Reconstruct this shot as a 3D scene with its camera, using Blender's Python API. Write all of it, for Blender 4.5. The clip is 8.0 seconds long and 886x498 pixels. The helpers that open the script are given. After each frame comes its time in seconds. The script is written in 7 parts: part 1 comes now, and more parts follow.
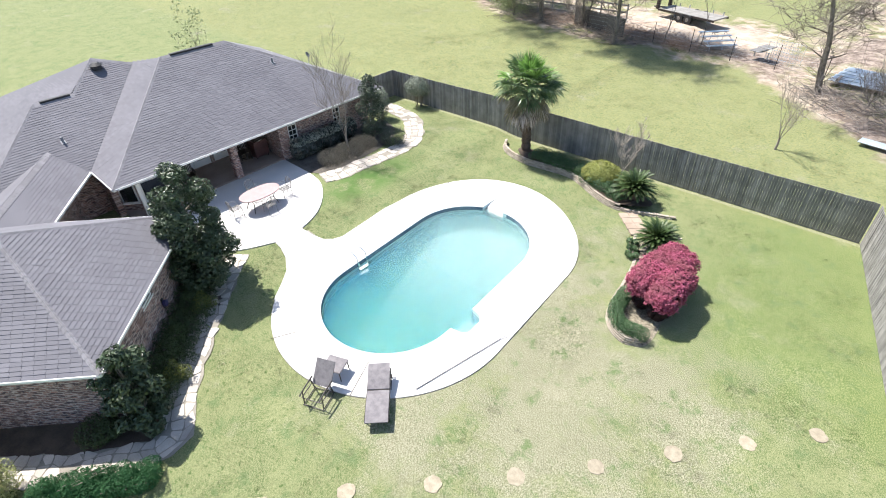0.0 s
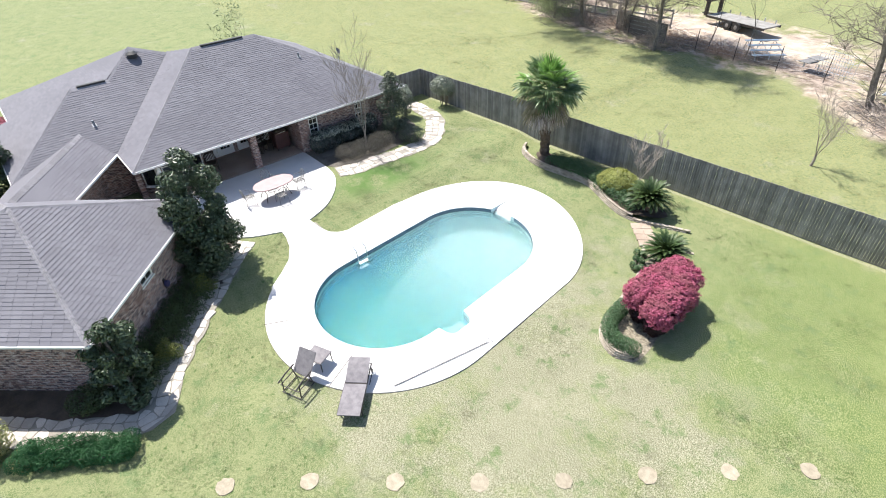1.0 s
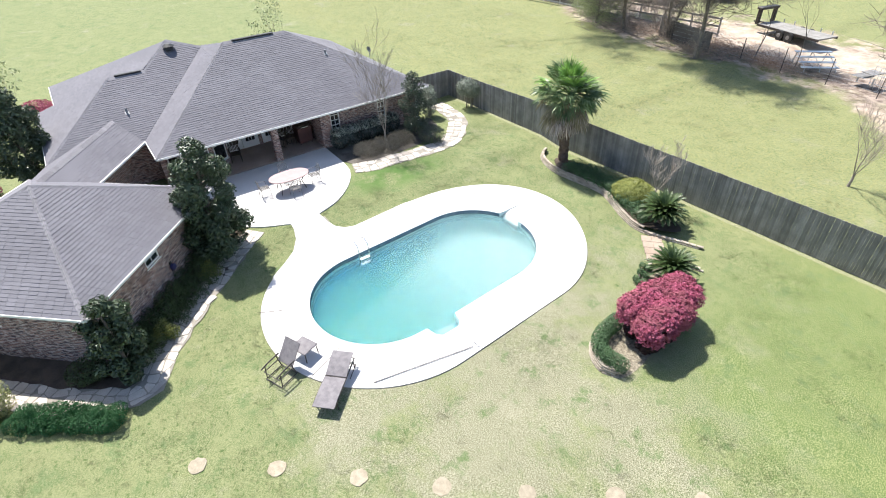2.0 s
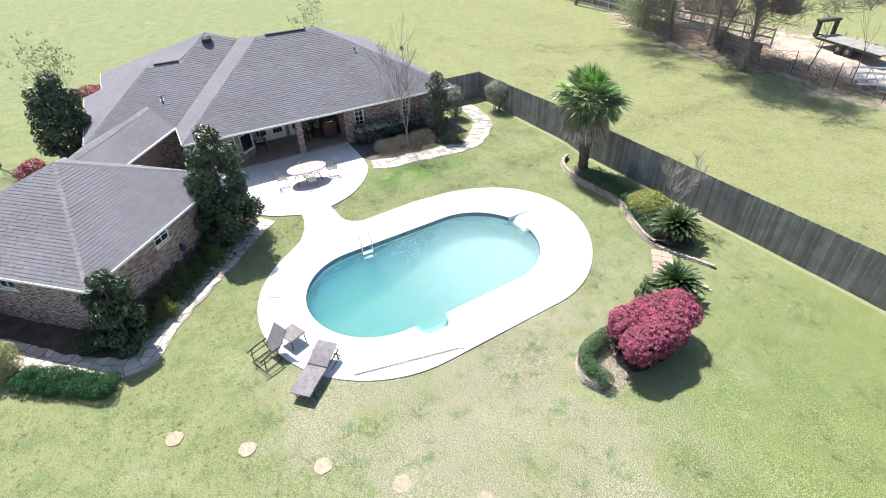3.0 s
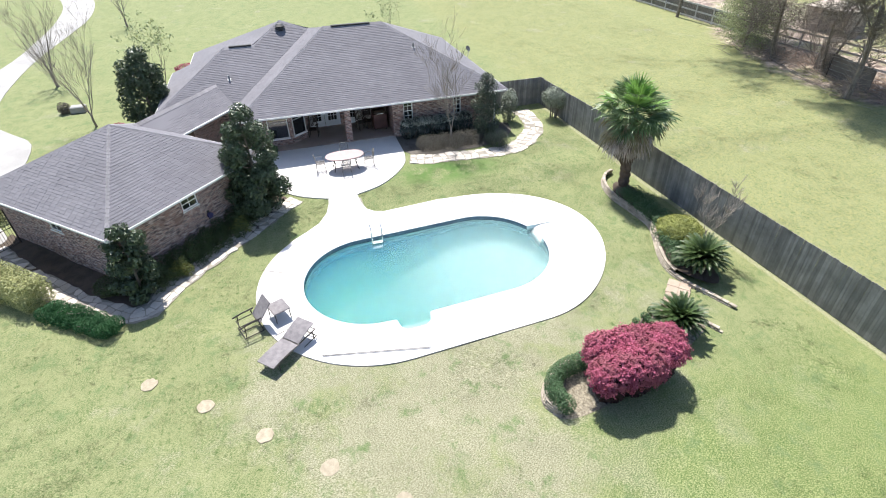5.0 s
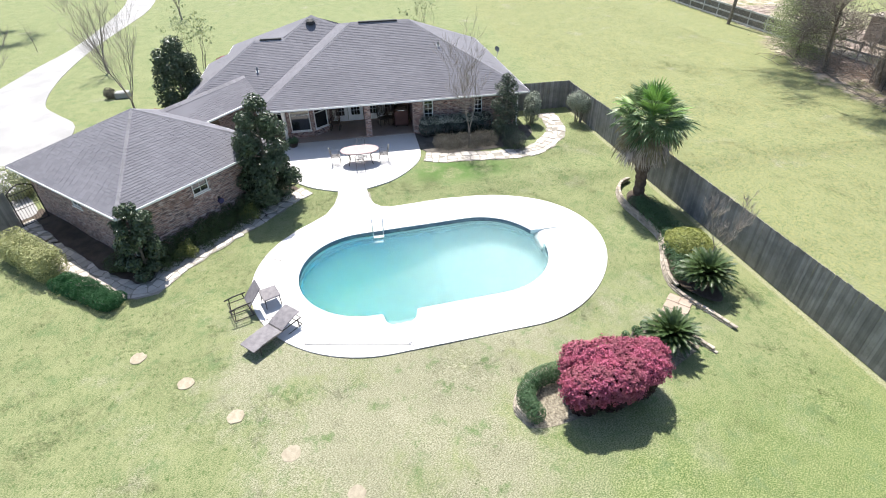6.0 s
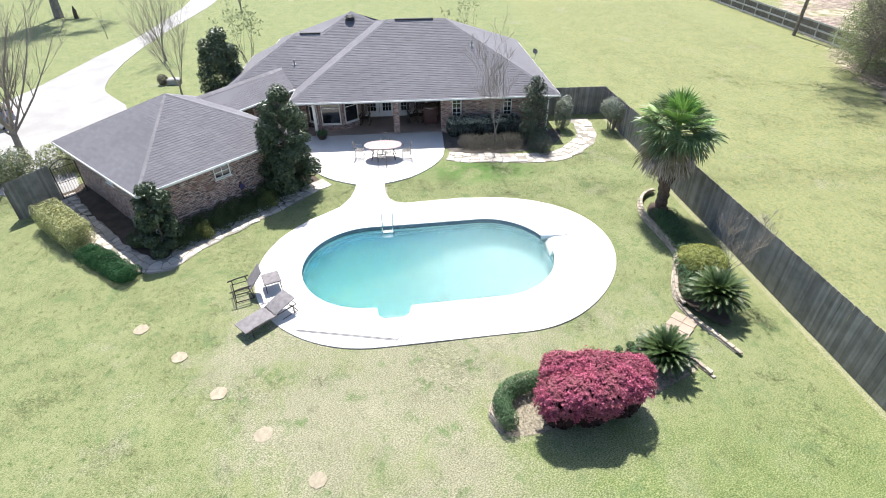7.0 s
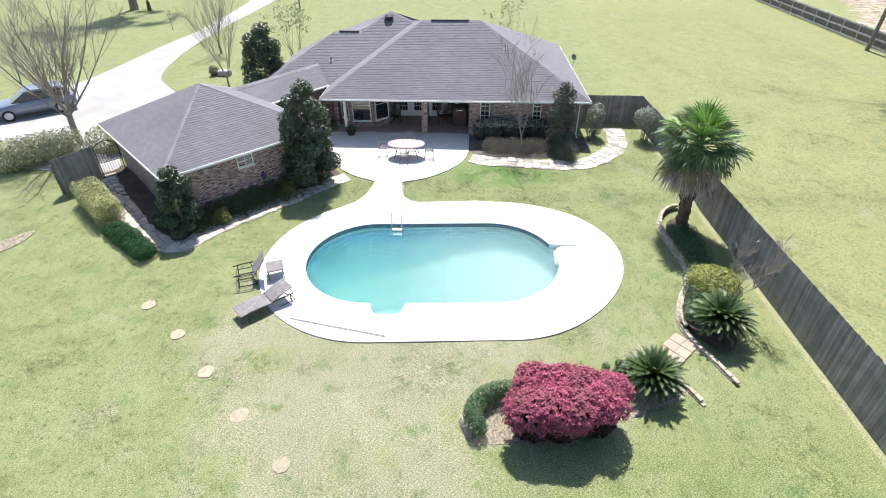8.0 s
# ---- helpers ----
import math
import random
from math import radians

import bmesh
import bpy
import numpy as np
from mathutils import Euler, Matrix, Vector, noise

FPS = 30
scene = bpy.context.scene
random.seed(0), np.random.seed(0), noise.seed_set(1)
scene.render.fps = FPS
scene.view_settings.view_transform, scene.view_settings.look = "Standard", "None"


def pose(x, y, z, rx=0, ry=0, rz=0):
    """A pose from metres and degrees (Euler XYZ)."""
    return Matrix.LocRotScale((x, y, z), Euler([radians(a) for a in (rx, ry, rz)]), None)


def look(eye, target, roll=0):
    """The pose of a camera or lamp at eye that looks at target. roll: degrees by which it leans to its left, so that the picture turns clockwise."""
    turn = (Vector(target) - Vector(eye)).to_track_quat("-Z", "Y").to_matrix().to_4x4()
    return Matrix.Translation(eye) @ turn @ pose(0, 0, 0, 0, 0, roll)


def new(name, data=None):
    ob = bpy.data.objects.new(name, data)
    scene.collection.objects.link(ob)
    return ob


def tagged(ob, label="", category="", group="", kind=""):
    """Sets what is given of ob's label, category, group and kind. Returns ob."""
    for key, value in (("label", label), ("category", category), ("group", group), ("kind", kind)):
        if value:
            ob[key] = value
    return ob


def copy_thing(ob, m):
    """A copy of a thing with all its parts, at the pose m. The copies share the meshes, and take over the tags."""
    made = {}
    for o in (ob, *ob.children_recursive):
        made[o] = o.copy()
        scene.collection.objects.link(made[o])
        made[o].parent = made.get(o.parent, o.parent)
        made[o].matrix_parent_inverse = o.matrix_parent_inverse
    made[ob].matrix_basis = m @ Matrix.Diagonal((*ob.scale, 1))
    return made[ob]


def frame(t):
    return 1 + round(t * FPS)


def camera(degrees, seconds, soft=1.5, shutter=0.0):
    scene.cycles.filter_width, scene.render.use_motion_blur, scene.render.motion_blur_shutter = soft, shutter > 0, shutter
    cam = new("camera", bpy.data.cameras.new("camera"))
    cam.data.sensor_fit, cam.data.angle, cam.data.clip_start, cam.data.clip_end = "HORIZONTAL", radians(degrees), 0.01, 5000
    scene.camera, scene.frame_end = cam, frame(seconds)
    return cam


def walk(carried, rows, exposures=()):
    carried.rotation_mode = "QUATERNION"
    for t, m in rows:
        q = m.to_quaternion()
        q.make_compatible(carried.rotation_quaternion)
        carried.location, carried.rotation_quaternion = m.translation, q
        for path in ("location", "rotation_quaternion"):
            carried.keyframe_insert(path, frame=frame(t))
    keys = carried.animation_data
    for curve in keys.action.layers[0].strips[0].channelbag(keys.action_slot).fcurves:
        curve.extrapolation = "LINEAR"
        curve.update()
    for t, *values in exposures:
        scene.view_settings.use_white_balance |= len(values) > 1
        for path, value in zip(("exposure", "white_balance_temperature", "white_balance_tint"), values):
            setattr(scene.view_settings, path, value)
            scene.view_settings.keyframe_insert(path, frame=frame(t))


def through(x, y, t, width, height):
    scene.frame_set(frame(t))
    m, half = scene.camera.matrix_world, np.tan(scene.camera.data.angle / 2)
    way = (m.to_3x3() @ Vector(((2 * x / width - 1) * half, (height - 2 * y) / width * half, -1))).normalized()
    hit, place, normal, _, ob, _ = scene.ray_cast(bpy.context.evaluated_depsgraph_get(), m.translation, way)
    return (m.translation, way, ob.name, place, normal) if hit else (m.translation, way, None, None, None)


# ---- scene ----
# ---- camera and its flight ----
cam = camera(80.9, 8.0, 1.0)
PATH = [
    (0, (0.455, -0.078, 13.125), (-0.646, 1.062, 11.905), -2.1),
    (0.5, (1.034, 0.535, 13.028), (-0.125, 1.621, 11.813), -2.1),
    (1, (1.608, 1.161, 12.932), (0.39, 2.187, 11.722), -2.1),
    (1.5, (2.122, 1.806, 12.888), (0.85, 2.77, 11.682), -2.2),
    (3, (3.611, 3.966, 12.663), (2.188, 4.721, 11.477), -1.9),
    (3.5, (3.956, 4.656, 12.573), (2.493, 5.339, 11.392), -1.9),
    (4, (4.276, 5.432, 12.526), (2.78, 6.047, 11.349), -1.8),
    (4.5, (4.623, 6.247, 12.439), (3.089, 6.771, 11.268), -1.6),
    (6, (5.307, 8.876, 12.168), (3.701, 9.152, 11.009), -1.2),
    (6.5, (5.445, 9.764, 12.067), (3.823, 9.946, 10.911), -1.0),
    (7, (5.515, 10.617, 12.015), (3.882, 10.706, 10.863), -0.8),
    (7.5, (5.553, 11.546, 11.967), (3.915, 11.54, 10.819), -0.6),
    (8, (5.512, 12.477, 11.964), (3.875, 12.37, 10.82), -0.5),
]
walk(cam, [(t, look(eye, target, roll)) for t, eye, target, roll in PATH], [(0.0, 1.25), (8.0, 1.25)])

# ---- sky and sun ----
world = bpy.data.worlds.new("sky")
scene.world = world
world.use_nodes = True
wn = world.node_tree
sky = wn.nodes.new("ShaderNodeTexSky")
sky.sky_type = "NISHITA"
sky.sun_disc = False
sky.sun_elevation = radians(61)
sky.sun_rotation = radians(-95)
back = wn.nodes["Background"]
back.inputs["Strength"].default_value = 0.092
wn.links.new(sky.outputs["Color"], back.inputs["Color"])

lamp = bpy.data.lights.new("sun", "SUN")
lamp.energy = 4.15
lamp.angle = radians(0.5)
lamp.color = (1.0, 0.96, 0.9)
sun = new("sun", lamp)
sun.matrix_world = look((-29, -1.6, 50.5), (0, 0, 0))

# ---- materials ----
def nodes_of(name):
    m = bpy.data.materials.new(name)
    m.use_nodes = True
    return m, m.node_tree.nodes, m.node_tree.links, m.node_tree.nodes["Principled BSDF"]


def mixed(n, l, fac, a, b):
    x = n.new("ShaderNodeMix")
    x.data_type = "RGBA"
    for socket, value in ((x.inputs[0], fac), (x.inputs[6], a), (x.inputs[7], b)):
        if hasattr(value, "is_output"):
            l.new(value, socket)
        else:
            socket.default_value = (*value, 1.0) if isinstance(value, tuple) else value
    return x.outputs[2]


def ramped(n, l, value, lo, hi):
    r = n.new("ShaderNodeMapRange")
    r.interpolation_type = "SMOOTHSTEP"
    r.inputs["From Min"].default_value, r.inputs["From Max"].default_value = lo, hi
    l.new(value, r.inputs["Value"])
    return r.outputs["Result"]


def noised(n, l, where, scale, detail=3.0, rough=0.55):
    x = n.new("ShaderNodeTexNoise")
    x.inputs["Scale"].default_value, x.inputs["Detail"].default_value = scale, detail
    x.inputs["Roughness"].default_value = rough
    if where is not None:
        l.new(where, x.inputs["Vector"])
    return x.outputs["Fac"]


def bumped(n, l, b, height, strength, distance):
    x = n.new("ShaderNodeBump")
    x.inputs["Strength"].default_value, x.inputs["Distance"].default_value = strength, distance
    l.new(height, x.inputs["Height"])
    l.new(x.outputs["Normal"], b.inputs["Normal"])


def stretched(n, l, vec, x, y, z, turn=0.0):
    m = n.new("ShaderNodeMapping")
    m.inputs["Scale"].default_value = (x, y, z)
    m.inputs["Rotation"].default_value = (0, 0, turn)
    l.new(vec, m.inputs["Vector"])
    return m.outputs["Vector"]


def surface(name, dark, light, coarse=1.5, fine=30.0, rough=0.8, bump=0.3, depth=0.005, metal=0.0, each=0.0, local=False, spec=0.5):
    """A surface with grain at two scales; each: how far single pieces differ."""
    m, n, l, b = nodes_of(name)
    where = n.new("ShaderNodeTexCoord").outputs["Object"] if local else n.new("ShaderNodeNewGeometry").outputs["Position"]
    big, small = noised(n, l, where, coarse), noised(n, l, where, fine, 4.0, 0.65)
    c = mixed(n, l, ramped(n, l, big, 0.3, 0.7), dark, light)
    c = mixed(n, l, 0.35, c, mixed(n, l, ramped(n, l, small, 0.35, 0.65), dark, light))
    if each:
        info, geo = n.new("ShaderNodeObjectInfo"), n.new("ShaderNodeNewGeometry")
        s = n.new("ShaderNodeMath")
        l.new(info.outputs["Random"], s.inputs[0])
        l.new(geo.outputs["Random Per Island"], s.inputs[1])
        f = n.new("ShaderNodeMath")
        f.operation = "FRACT"
        l.new(s.outputs[0], f.inputs[0])
        h = n.new("ShaderNodeHueSaturation")
        r = n.new("ShaderNodeMapRange")
        r.inputs["To Min"].default_value, r.inputs["To Max"].default_value = 1.0 - each, 1.0 + each
        l.new(f.outputs[0], r.inputs["Value"])
        l.new(r.outputs["Result"], h.inputs["Value"])
        l.new(c, h.inputs["Color"])
        c = h.outputs["Color"]
    l.new(c, b.inputs["Base Color"])
    b.inputs["Roughness"].default_value, b.inputs["Metallic"].default_value = rough, metal
    b.inputs["Specular IOR Level"].default_value = spec
    if bump:
        bumped(n, l, b, small, bump, depth)
    return m


def leafy(name, dark, light, rough=0.5, through=0.25, spec=0.4, tip=None):
    """Leaves that differ one from the next and let some light through."""
    m, n, l, b = nodes_of(name)
    geo = n.new("ShaderNodeNewGeometry")
    c = mixed(n, l, geo.outputs["Random Per Island"], dark, light)
    big = noised(n, l, geo.outputs["Position"], 1.8)
    c = mixed(n, l, ramped(n, l, big, 0.35, 0.7), c, tip or light)
    l.new(c, b.inputs["Base Color"])
    b.inputs["Roughness"].default_value = rough
    b.inputs["Specular IOR Level"].default_value = spec
    t = n.new("ShaderNodeBsdfTranslucent")
    l.new(c, t.inputs["Color"])
    mix = n.new("ShaderNodeMixShader")
    mix.inputs[0].default_value = through
    l.new(b.outputs[0], mix.inputs[1])
    l.new(t.outputs[0], mix.inputs[2])
    l.new(mix.outputs[0], n["Material Output"].inputs["Surface"])
    return m


def lawn_material():
    m, n, l, b = nodes_of("lawn_grass")
    pos = n.new("ShaderNodeNewGeometry").outputs["Position"]
    sep = n.new("ShaderNodeSeparateXYZ")
    l.new(pos, sep.inputs[0])
    patch = noised(n, l, pos, 0.34, 8.0, 0.72)
    clump = noised(n, l, pos, 1.1, 6.0, 0.68)
    tuft = noised(n, l, pos, 5.5, 6.0, 0.75)
    fleck = noised(n, l, stretched(n, l, pos, 1.0, 0.6, 1.0, 0.6), 36.0, 6.0, 0.75)
    green = mixed(n, l, ramped(n, l, clump, 0.36, 0.64), (0.060, 0.102, 0.030), (0.126, 0.156, 0.064))
    green = mixed(n, l, ramped(n, l, fleck, 0.34, 0.68), green, (0.286, 0.287, 0.154))
    green = mixed(n, l, ramped(n, l, tuft, 0.47, 0.32), green, (0.066, 0.108, 0.034))
    # seed heads and dry tips that speckle the mown field past the fence
    speck = noised(n, l, pos, 7.0, 4.0, 0.75)
    field = n.new("ShaderNodeMath")
    field.operation = "MULTIPLY"
    l.new(ramped(n, l, sep.outputs[1], 21.5, 24.0), field.inputs[0])
    l.new(ramped(n, l, speck, 0.49, 0.60), field.inputs[1])
    green = mixed(n, l, field.outputs[0], green, (0.245, 0.235, 0.105))
    straw = mixed(n, l, ramped(n, l, fleck, 0.34, 0.68), (0.095, 0.100, 0.052), (0.380, 0.364, 0.258))
    # the yard round the pool is half dormant, the fields and the far yard are green
    d = n.new("ShaderNodeVectorMath")
    d.operation = "DISTANCE"
    l.new(stretched(n, l, pos, 1.0, 1.0, 0.0), d.inputs[0])
    d.inputs[1].default_value = (-5.0, 10.4, 0.0)
    near = ramped(n, l, d.outputs["Value"], 10.5, 3.0)
    s = n.new("ShaderNodeMath")
    s.operation = "MULTIPLY_ADD"
    l.new(near, s.inputs[0])
    s.inputs[1].default_value = 0.21
    l.new(patch, s.inputs[2])
    t = n.new("ShaderNodeMath")
    t.operation = "MULTIPLY_ADD"
    l.new(fleck, t.inputs[0])
    t.inputs[1].default_value = 0.24
    l.new(s.outputs[0], t.inputs[2])
    c = mixed(n, l, ramped(n, l, t.outputs[0], 0.68, 0.86), green, straw)
    # the corner between the azalea and the fence is greener and thicker
    thick = n.new("ShaderNodeMath")
    thick.operation = "MULTIPLY"
    l.new(ramped(n, l, sep.outputs[0], -5.0, -1.0), thick.inputs[0])
    l.new(ramped(n, l, sep.outputs[1], 11.5, 14.5), thick.inputs[1])
    inner = n.new("ShaderNodeMath")
    inner.operation = "MULTIPLY"
    l.new(thick.outputs[0], inner.inputs[0])
    l.new(ramped(n, l, sep.outputs[1], 23.6, 22.6), inner.inputs[1])
    sward = n.new("ShaderNodeMath")
    sward.operation = "MULTIPLY"
    sward.inputs[1].default_value = 0.55
    l.new(inner.outputs[0], sward.inputs[0])
    c = mixed(n, l, sward.outputs[0], c, mixed(n, l, ramped(n, l, fleck, 0.42, 0.62), (0.054, 0.102, 0.022), (0.256, 0.296, 0.116)))
    # clover and weed patches of a darker green
    weed = noised(n, l, pos, 1.2, 8.0, 0.74)
    herb = n.new("ShaderNodeMath")
    herb.operation = "MULTIPLY"
    l.new(ramped(n, l, weed, 0.52, 0.68), herb.inputs[0])
    l.new(ramped(n, l, sep.outputs[1], 23.6, 22.4), herb.inputs[1])
    c = mixed(n, l, herb.outputs[0], c, mixed(n, l, ramped(n, l, fleck, 0.36, 0.66), (0.068, 0.112, 0.040), (0.185, 0.225, 0.108)))
    e = n.new("ShaderNodeVectorMath")
    e.operation = "DISTANCE"
    l.new(stretched(n, l, pos, 1.0, 0.45, 0.0), e.inputs[0])
    e.inputs[1].default_value = (-18.0, 6.2, 0.0)
    lush = n.new("ShaderNodeMath")
    lush.operation = "MULTIPLY"
    l.new(ramped(n, l, e.outputs["Value"], 2.0, 0.4), lush.inputs[0])
    l.new(ramped(n, l, clump, 0.35, 0.6), lush.inputs[1])
    c = mixed(n, l, lush.outputs[0], c, (0.085, 0.15, 0.042))
    # pale thatch where the sod is thin
    thin = noised(n, l, pos, 0.4, 4.0, 0.65)
    bare = n.new("ShaderNodeMath")
    bare.operation = "MULTIPLY"
    l.new(ramped(n, l, thin, 0.53, 0.74), bare.inputs[0])
    l.new(near, bare.inputs[1])
    c = mixed(n, l, bare.outputs[0], c, mixed(n, l, ramped(n, l, fleck, 0.36, 0.66), (0.155, 0.150, 0.092), (0.365, 0.350, 0.255)))

    def maths(op, a, v):
        x = n.new("ShaderNodeMath")
        x.operation = op
        for k, q in enumerate((a, v)):
            if hasattr(q, "is_output"):
                l.new(q, x.inputs[k])
            else:
                x.inputs[k].default_value = q
        return x.outputs[0]
    # dry clippings along the foot of the long fence
    foot = maths("ABSOLUTE", maths("SUBTRACT", maths("SUBTRACT", sep.outputs[1], maths("MULTIPLY", sep.outputs[0], 0.0419)), 23.18), 0.0)
    strip = maths("MULTIPLY", ramped(n, l, maths("ADD", foot, maths("MULTIPLY", tuft, 0.3)), 0.32, 0.20), maths("MULTIPLY", ramped(n, l, sep.outputs[0], 1.6, 1.2), ramped(n, l, sep.outputs[0], -24.6, -24.0)))
    c = mixed(n, l, maths("MULTIPLY", strip, 0.5), c, mixed(n, l, ramped(n, l, fleck, 0.40, 0.62), (0.19, 0.18, 0.11), (0.44, 0.42, 0.30)))
    # the edge of the wood: leaf litter, bare sand and thin grass, with a ragged border
    west = maths("MULTIPLY", maths("MAXIMUM", maths("SUBTRACT", -28.0, sep.outputs[0]), 0.0), 0.40)
    east = maths("MULTIPLY", maths("MINIMUM", maths("MAXIMUM", maths("ADD", sep.outputs[0], 9.5), 0.0), 10.5), 0.9)
    rim = maths("SUBTRACT", maths("ADD", maths("ADD", west, 41.2), 0.0), east)
    rag = maths("MULTIPLY", maths("SUBTRACT", noised(n, l, pos, 0.3, 6.0, 0.7), 0.5), 7.0)
    into = maths("ADD", maths("SUBTRACT", sep.outputs[1], rim), rag)
    litter = mixed(n, l, ramped(n, l, noised(n, l, pos, 1.6, 6.0, 0.75), 0.35, 0.65), (0.11, 0.082, 0.068), (0.36, 0.295, 0.25))
    sandy = mixed(n, l, ramped(n, l, noised(n, l, pos, 0.8, 5.0, 0.7), 0.3, 0.7), (0.34, 0.26, 0.20), (0.50, 0.43, 0.36))
    sparse = mixed(n, l, ramped(n, l, noised(n, l, pos, 0.9, 5.0, 0.7), 0.4, 0.62), sandy, (0.16, 0.17, 0.075))
    soil = mixed(n, l, ramped(n, l, noised(n, l, pos, 0.16, 4.0, 0.6), 0.40, 0.56), litter, sparse)
    yard = n.new("ShaderNodeVectorMath")
    yard.operation = "DISTANCE"
    l.new(stretched(n, l, pos, 0.6, 1.0, 0.0), yard.inputs[0])
    yard.inputs[1].default_value = (-9.6, 48.6, 0.0)
    soil = mixed(n, l, ramped(n, l, maths("ADD", yard.outputs["Value"], maths("MULTIPLY", rag, 0.5)), 5.0, 3.2), soil, sandy)
    drift = n.new("ShaderNodeVectorMath")
    drift.operation = "DISTANCE"
    l.new(stretched(n, l, pos, 0.8, 1.0, 0.0), drift.inputs[0])
    drift.inputs[1].default_value = (-4.3, 38.0, 0.0)
    soil = mixed(n, l, maths("MULTIPLY", ramped(n, l, maths("ADD", drift.outputs["Value"], maths("MULTIPLY", rag, 0.4)), 4.0, 2.0), 0.75), soil, sandy)
    c = mixed(n, l, ramped(n, l, into, -0.5, 1.2), c, soil)
    # grass again far beyond the wood's edge
    beyond = ramped(n, l, maths("ADD", into, maths("MULTIPLY", rag, 1.5)), 11.0, 15.0)
    c = mixed(n, l, maths("MULTIPLY", beyond, ramped(n, l, sep.outputs[0], -6.0, -9.0)), c, green)
    l.new(c, b.inputs["Base Color"])
    b.inputs["Roughness"].default_value = 0.9
    b.inputs["Specular IOR Level"].default_value = 0.15
    bumped(n, l, b, fleck, 0.6, 0.025)
    return m


def brick_material(name, turn):
    """Mixed red-brown brick; turn: the wall's heading, so that the courses run along it."""
    m, n, l, b = nodes_of(name)
    pos = n.new("ShaderNodeNewGeometry").outputs["Position"]
    rot = stretched(n, l, pos, 1, 1, 1, -turn)
    sep = n.new("ShaderNodeSeparateXYZ")
    l.new(rot, sep.inputs[0])
    comb = n.new("ShaderNodeCombineXYZ")
    l.new(sep.outputs[0], comb.inputs[0])
    l.new(sep.outputs[2], comb.inputs[1])
    t = n.new("ShaderNodeTexBrick")
    t.inputs["Scale"].default_value = 1.0
    t.inputs["Brick Width"].default_value, t.inputs["Row Height"].default_value = 0.21, 0.075
    t.inputs["Mortar Size"].default_value = 0.008
    t.inputs["Bias"].default_value = 0.1
    t.inputs["Color1"].default_value = (0.34, 0.18, 0.145, 1)
    t.inputs["Color2"].default_value = (0.13, 0.085, 0.085, 1)
    t.inputs["Mortar"].default_value = (0.50, 0.45, 0.42, 1)
    l.new(comb.outputs[0], t.inputs["Vector"])
    stain = noised(n, l, pos, 1.4)
    grain = noised(n, l, pos, 22.0, 4.0)
    # single bricks burnt dark or left pale
    cell = noised(n, l, stretched(n, l, comb.outputs[0], 4.6, 13.0, 1.0), 1.0, 1.0)
    c = mixed(n, l, ramped(n, l, cell, 0.56, 0.66), t.outputs["Color"], (0.50, 0.41, 0.38))
    c = mixed(n, l, ramped(n, l, cell, 0.44, 0.34), c, (0.07, 0.052, 0.058))
    c = mixed(n, l, ramped(n, l, grain, 0.5, 0.8), c, (0.40, 0.27, 0.22))
    c = mixed(n, l, ramped(n, l, stain, 0.55, 0.8), c, (0.20, 0.12, 0.10))
    l.new(c, b.inputs["Base Color"])
    b.inputs["Roughness"].default_value = 0.88
    bumped(n, l, b, t.outputs["Fac"], -0.6, 0.012)
    return m


def water_material():
    """The mirror-smooth surface of the pool."""
    m, n, l, b = nodes_of("pool_water")
    n.remove(b)
    pos = n.new("ShaderNodeNewGeometry").outputs["Position"]
    clear = n.new("ShaderNodeBsdfTransparent")
    clear.inputs["Color"].default_value = (0.97, 0.99, 0.99, 1)
    gloss = n.new("ShaderNodeBsdfGlossy")
    gloss.inputs["Roughness"].default_value = 0.04
    wave = n.new("ShaderNodeBump")
    wave.inputs["Strength"].default_value, wave.inputs["Distance"].default_value = 0.06, 0.02
    l.new(noised(n, l, pos, 2.5, 3.0), wave.inputs["Height"])
    l.new(wave.outputs["Normal"], gloss.inputs["Normal"])
    fres = n.new("ShaderNodeFresnel")
    fres.inputs["IOR"].default_value = 1.33
    top = n.new("ShaderNodeMixShader")
    l.new(fres.outputs[0], top.inputs[0])
    l.new(clear.outputs[0], top.inputs[1])
    l.new(gloss.outputs[0], top.inputs[2])
    l.new(top.outputs[0], n["Material Output"].inputs["Surface"])
    return m


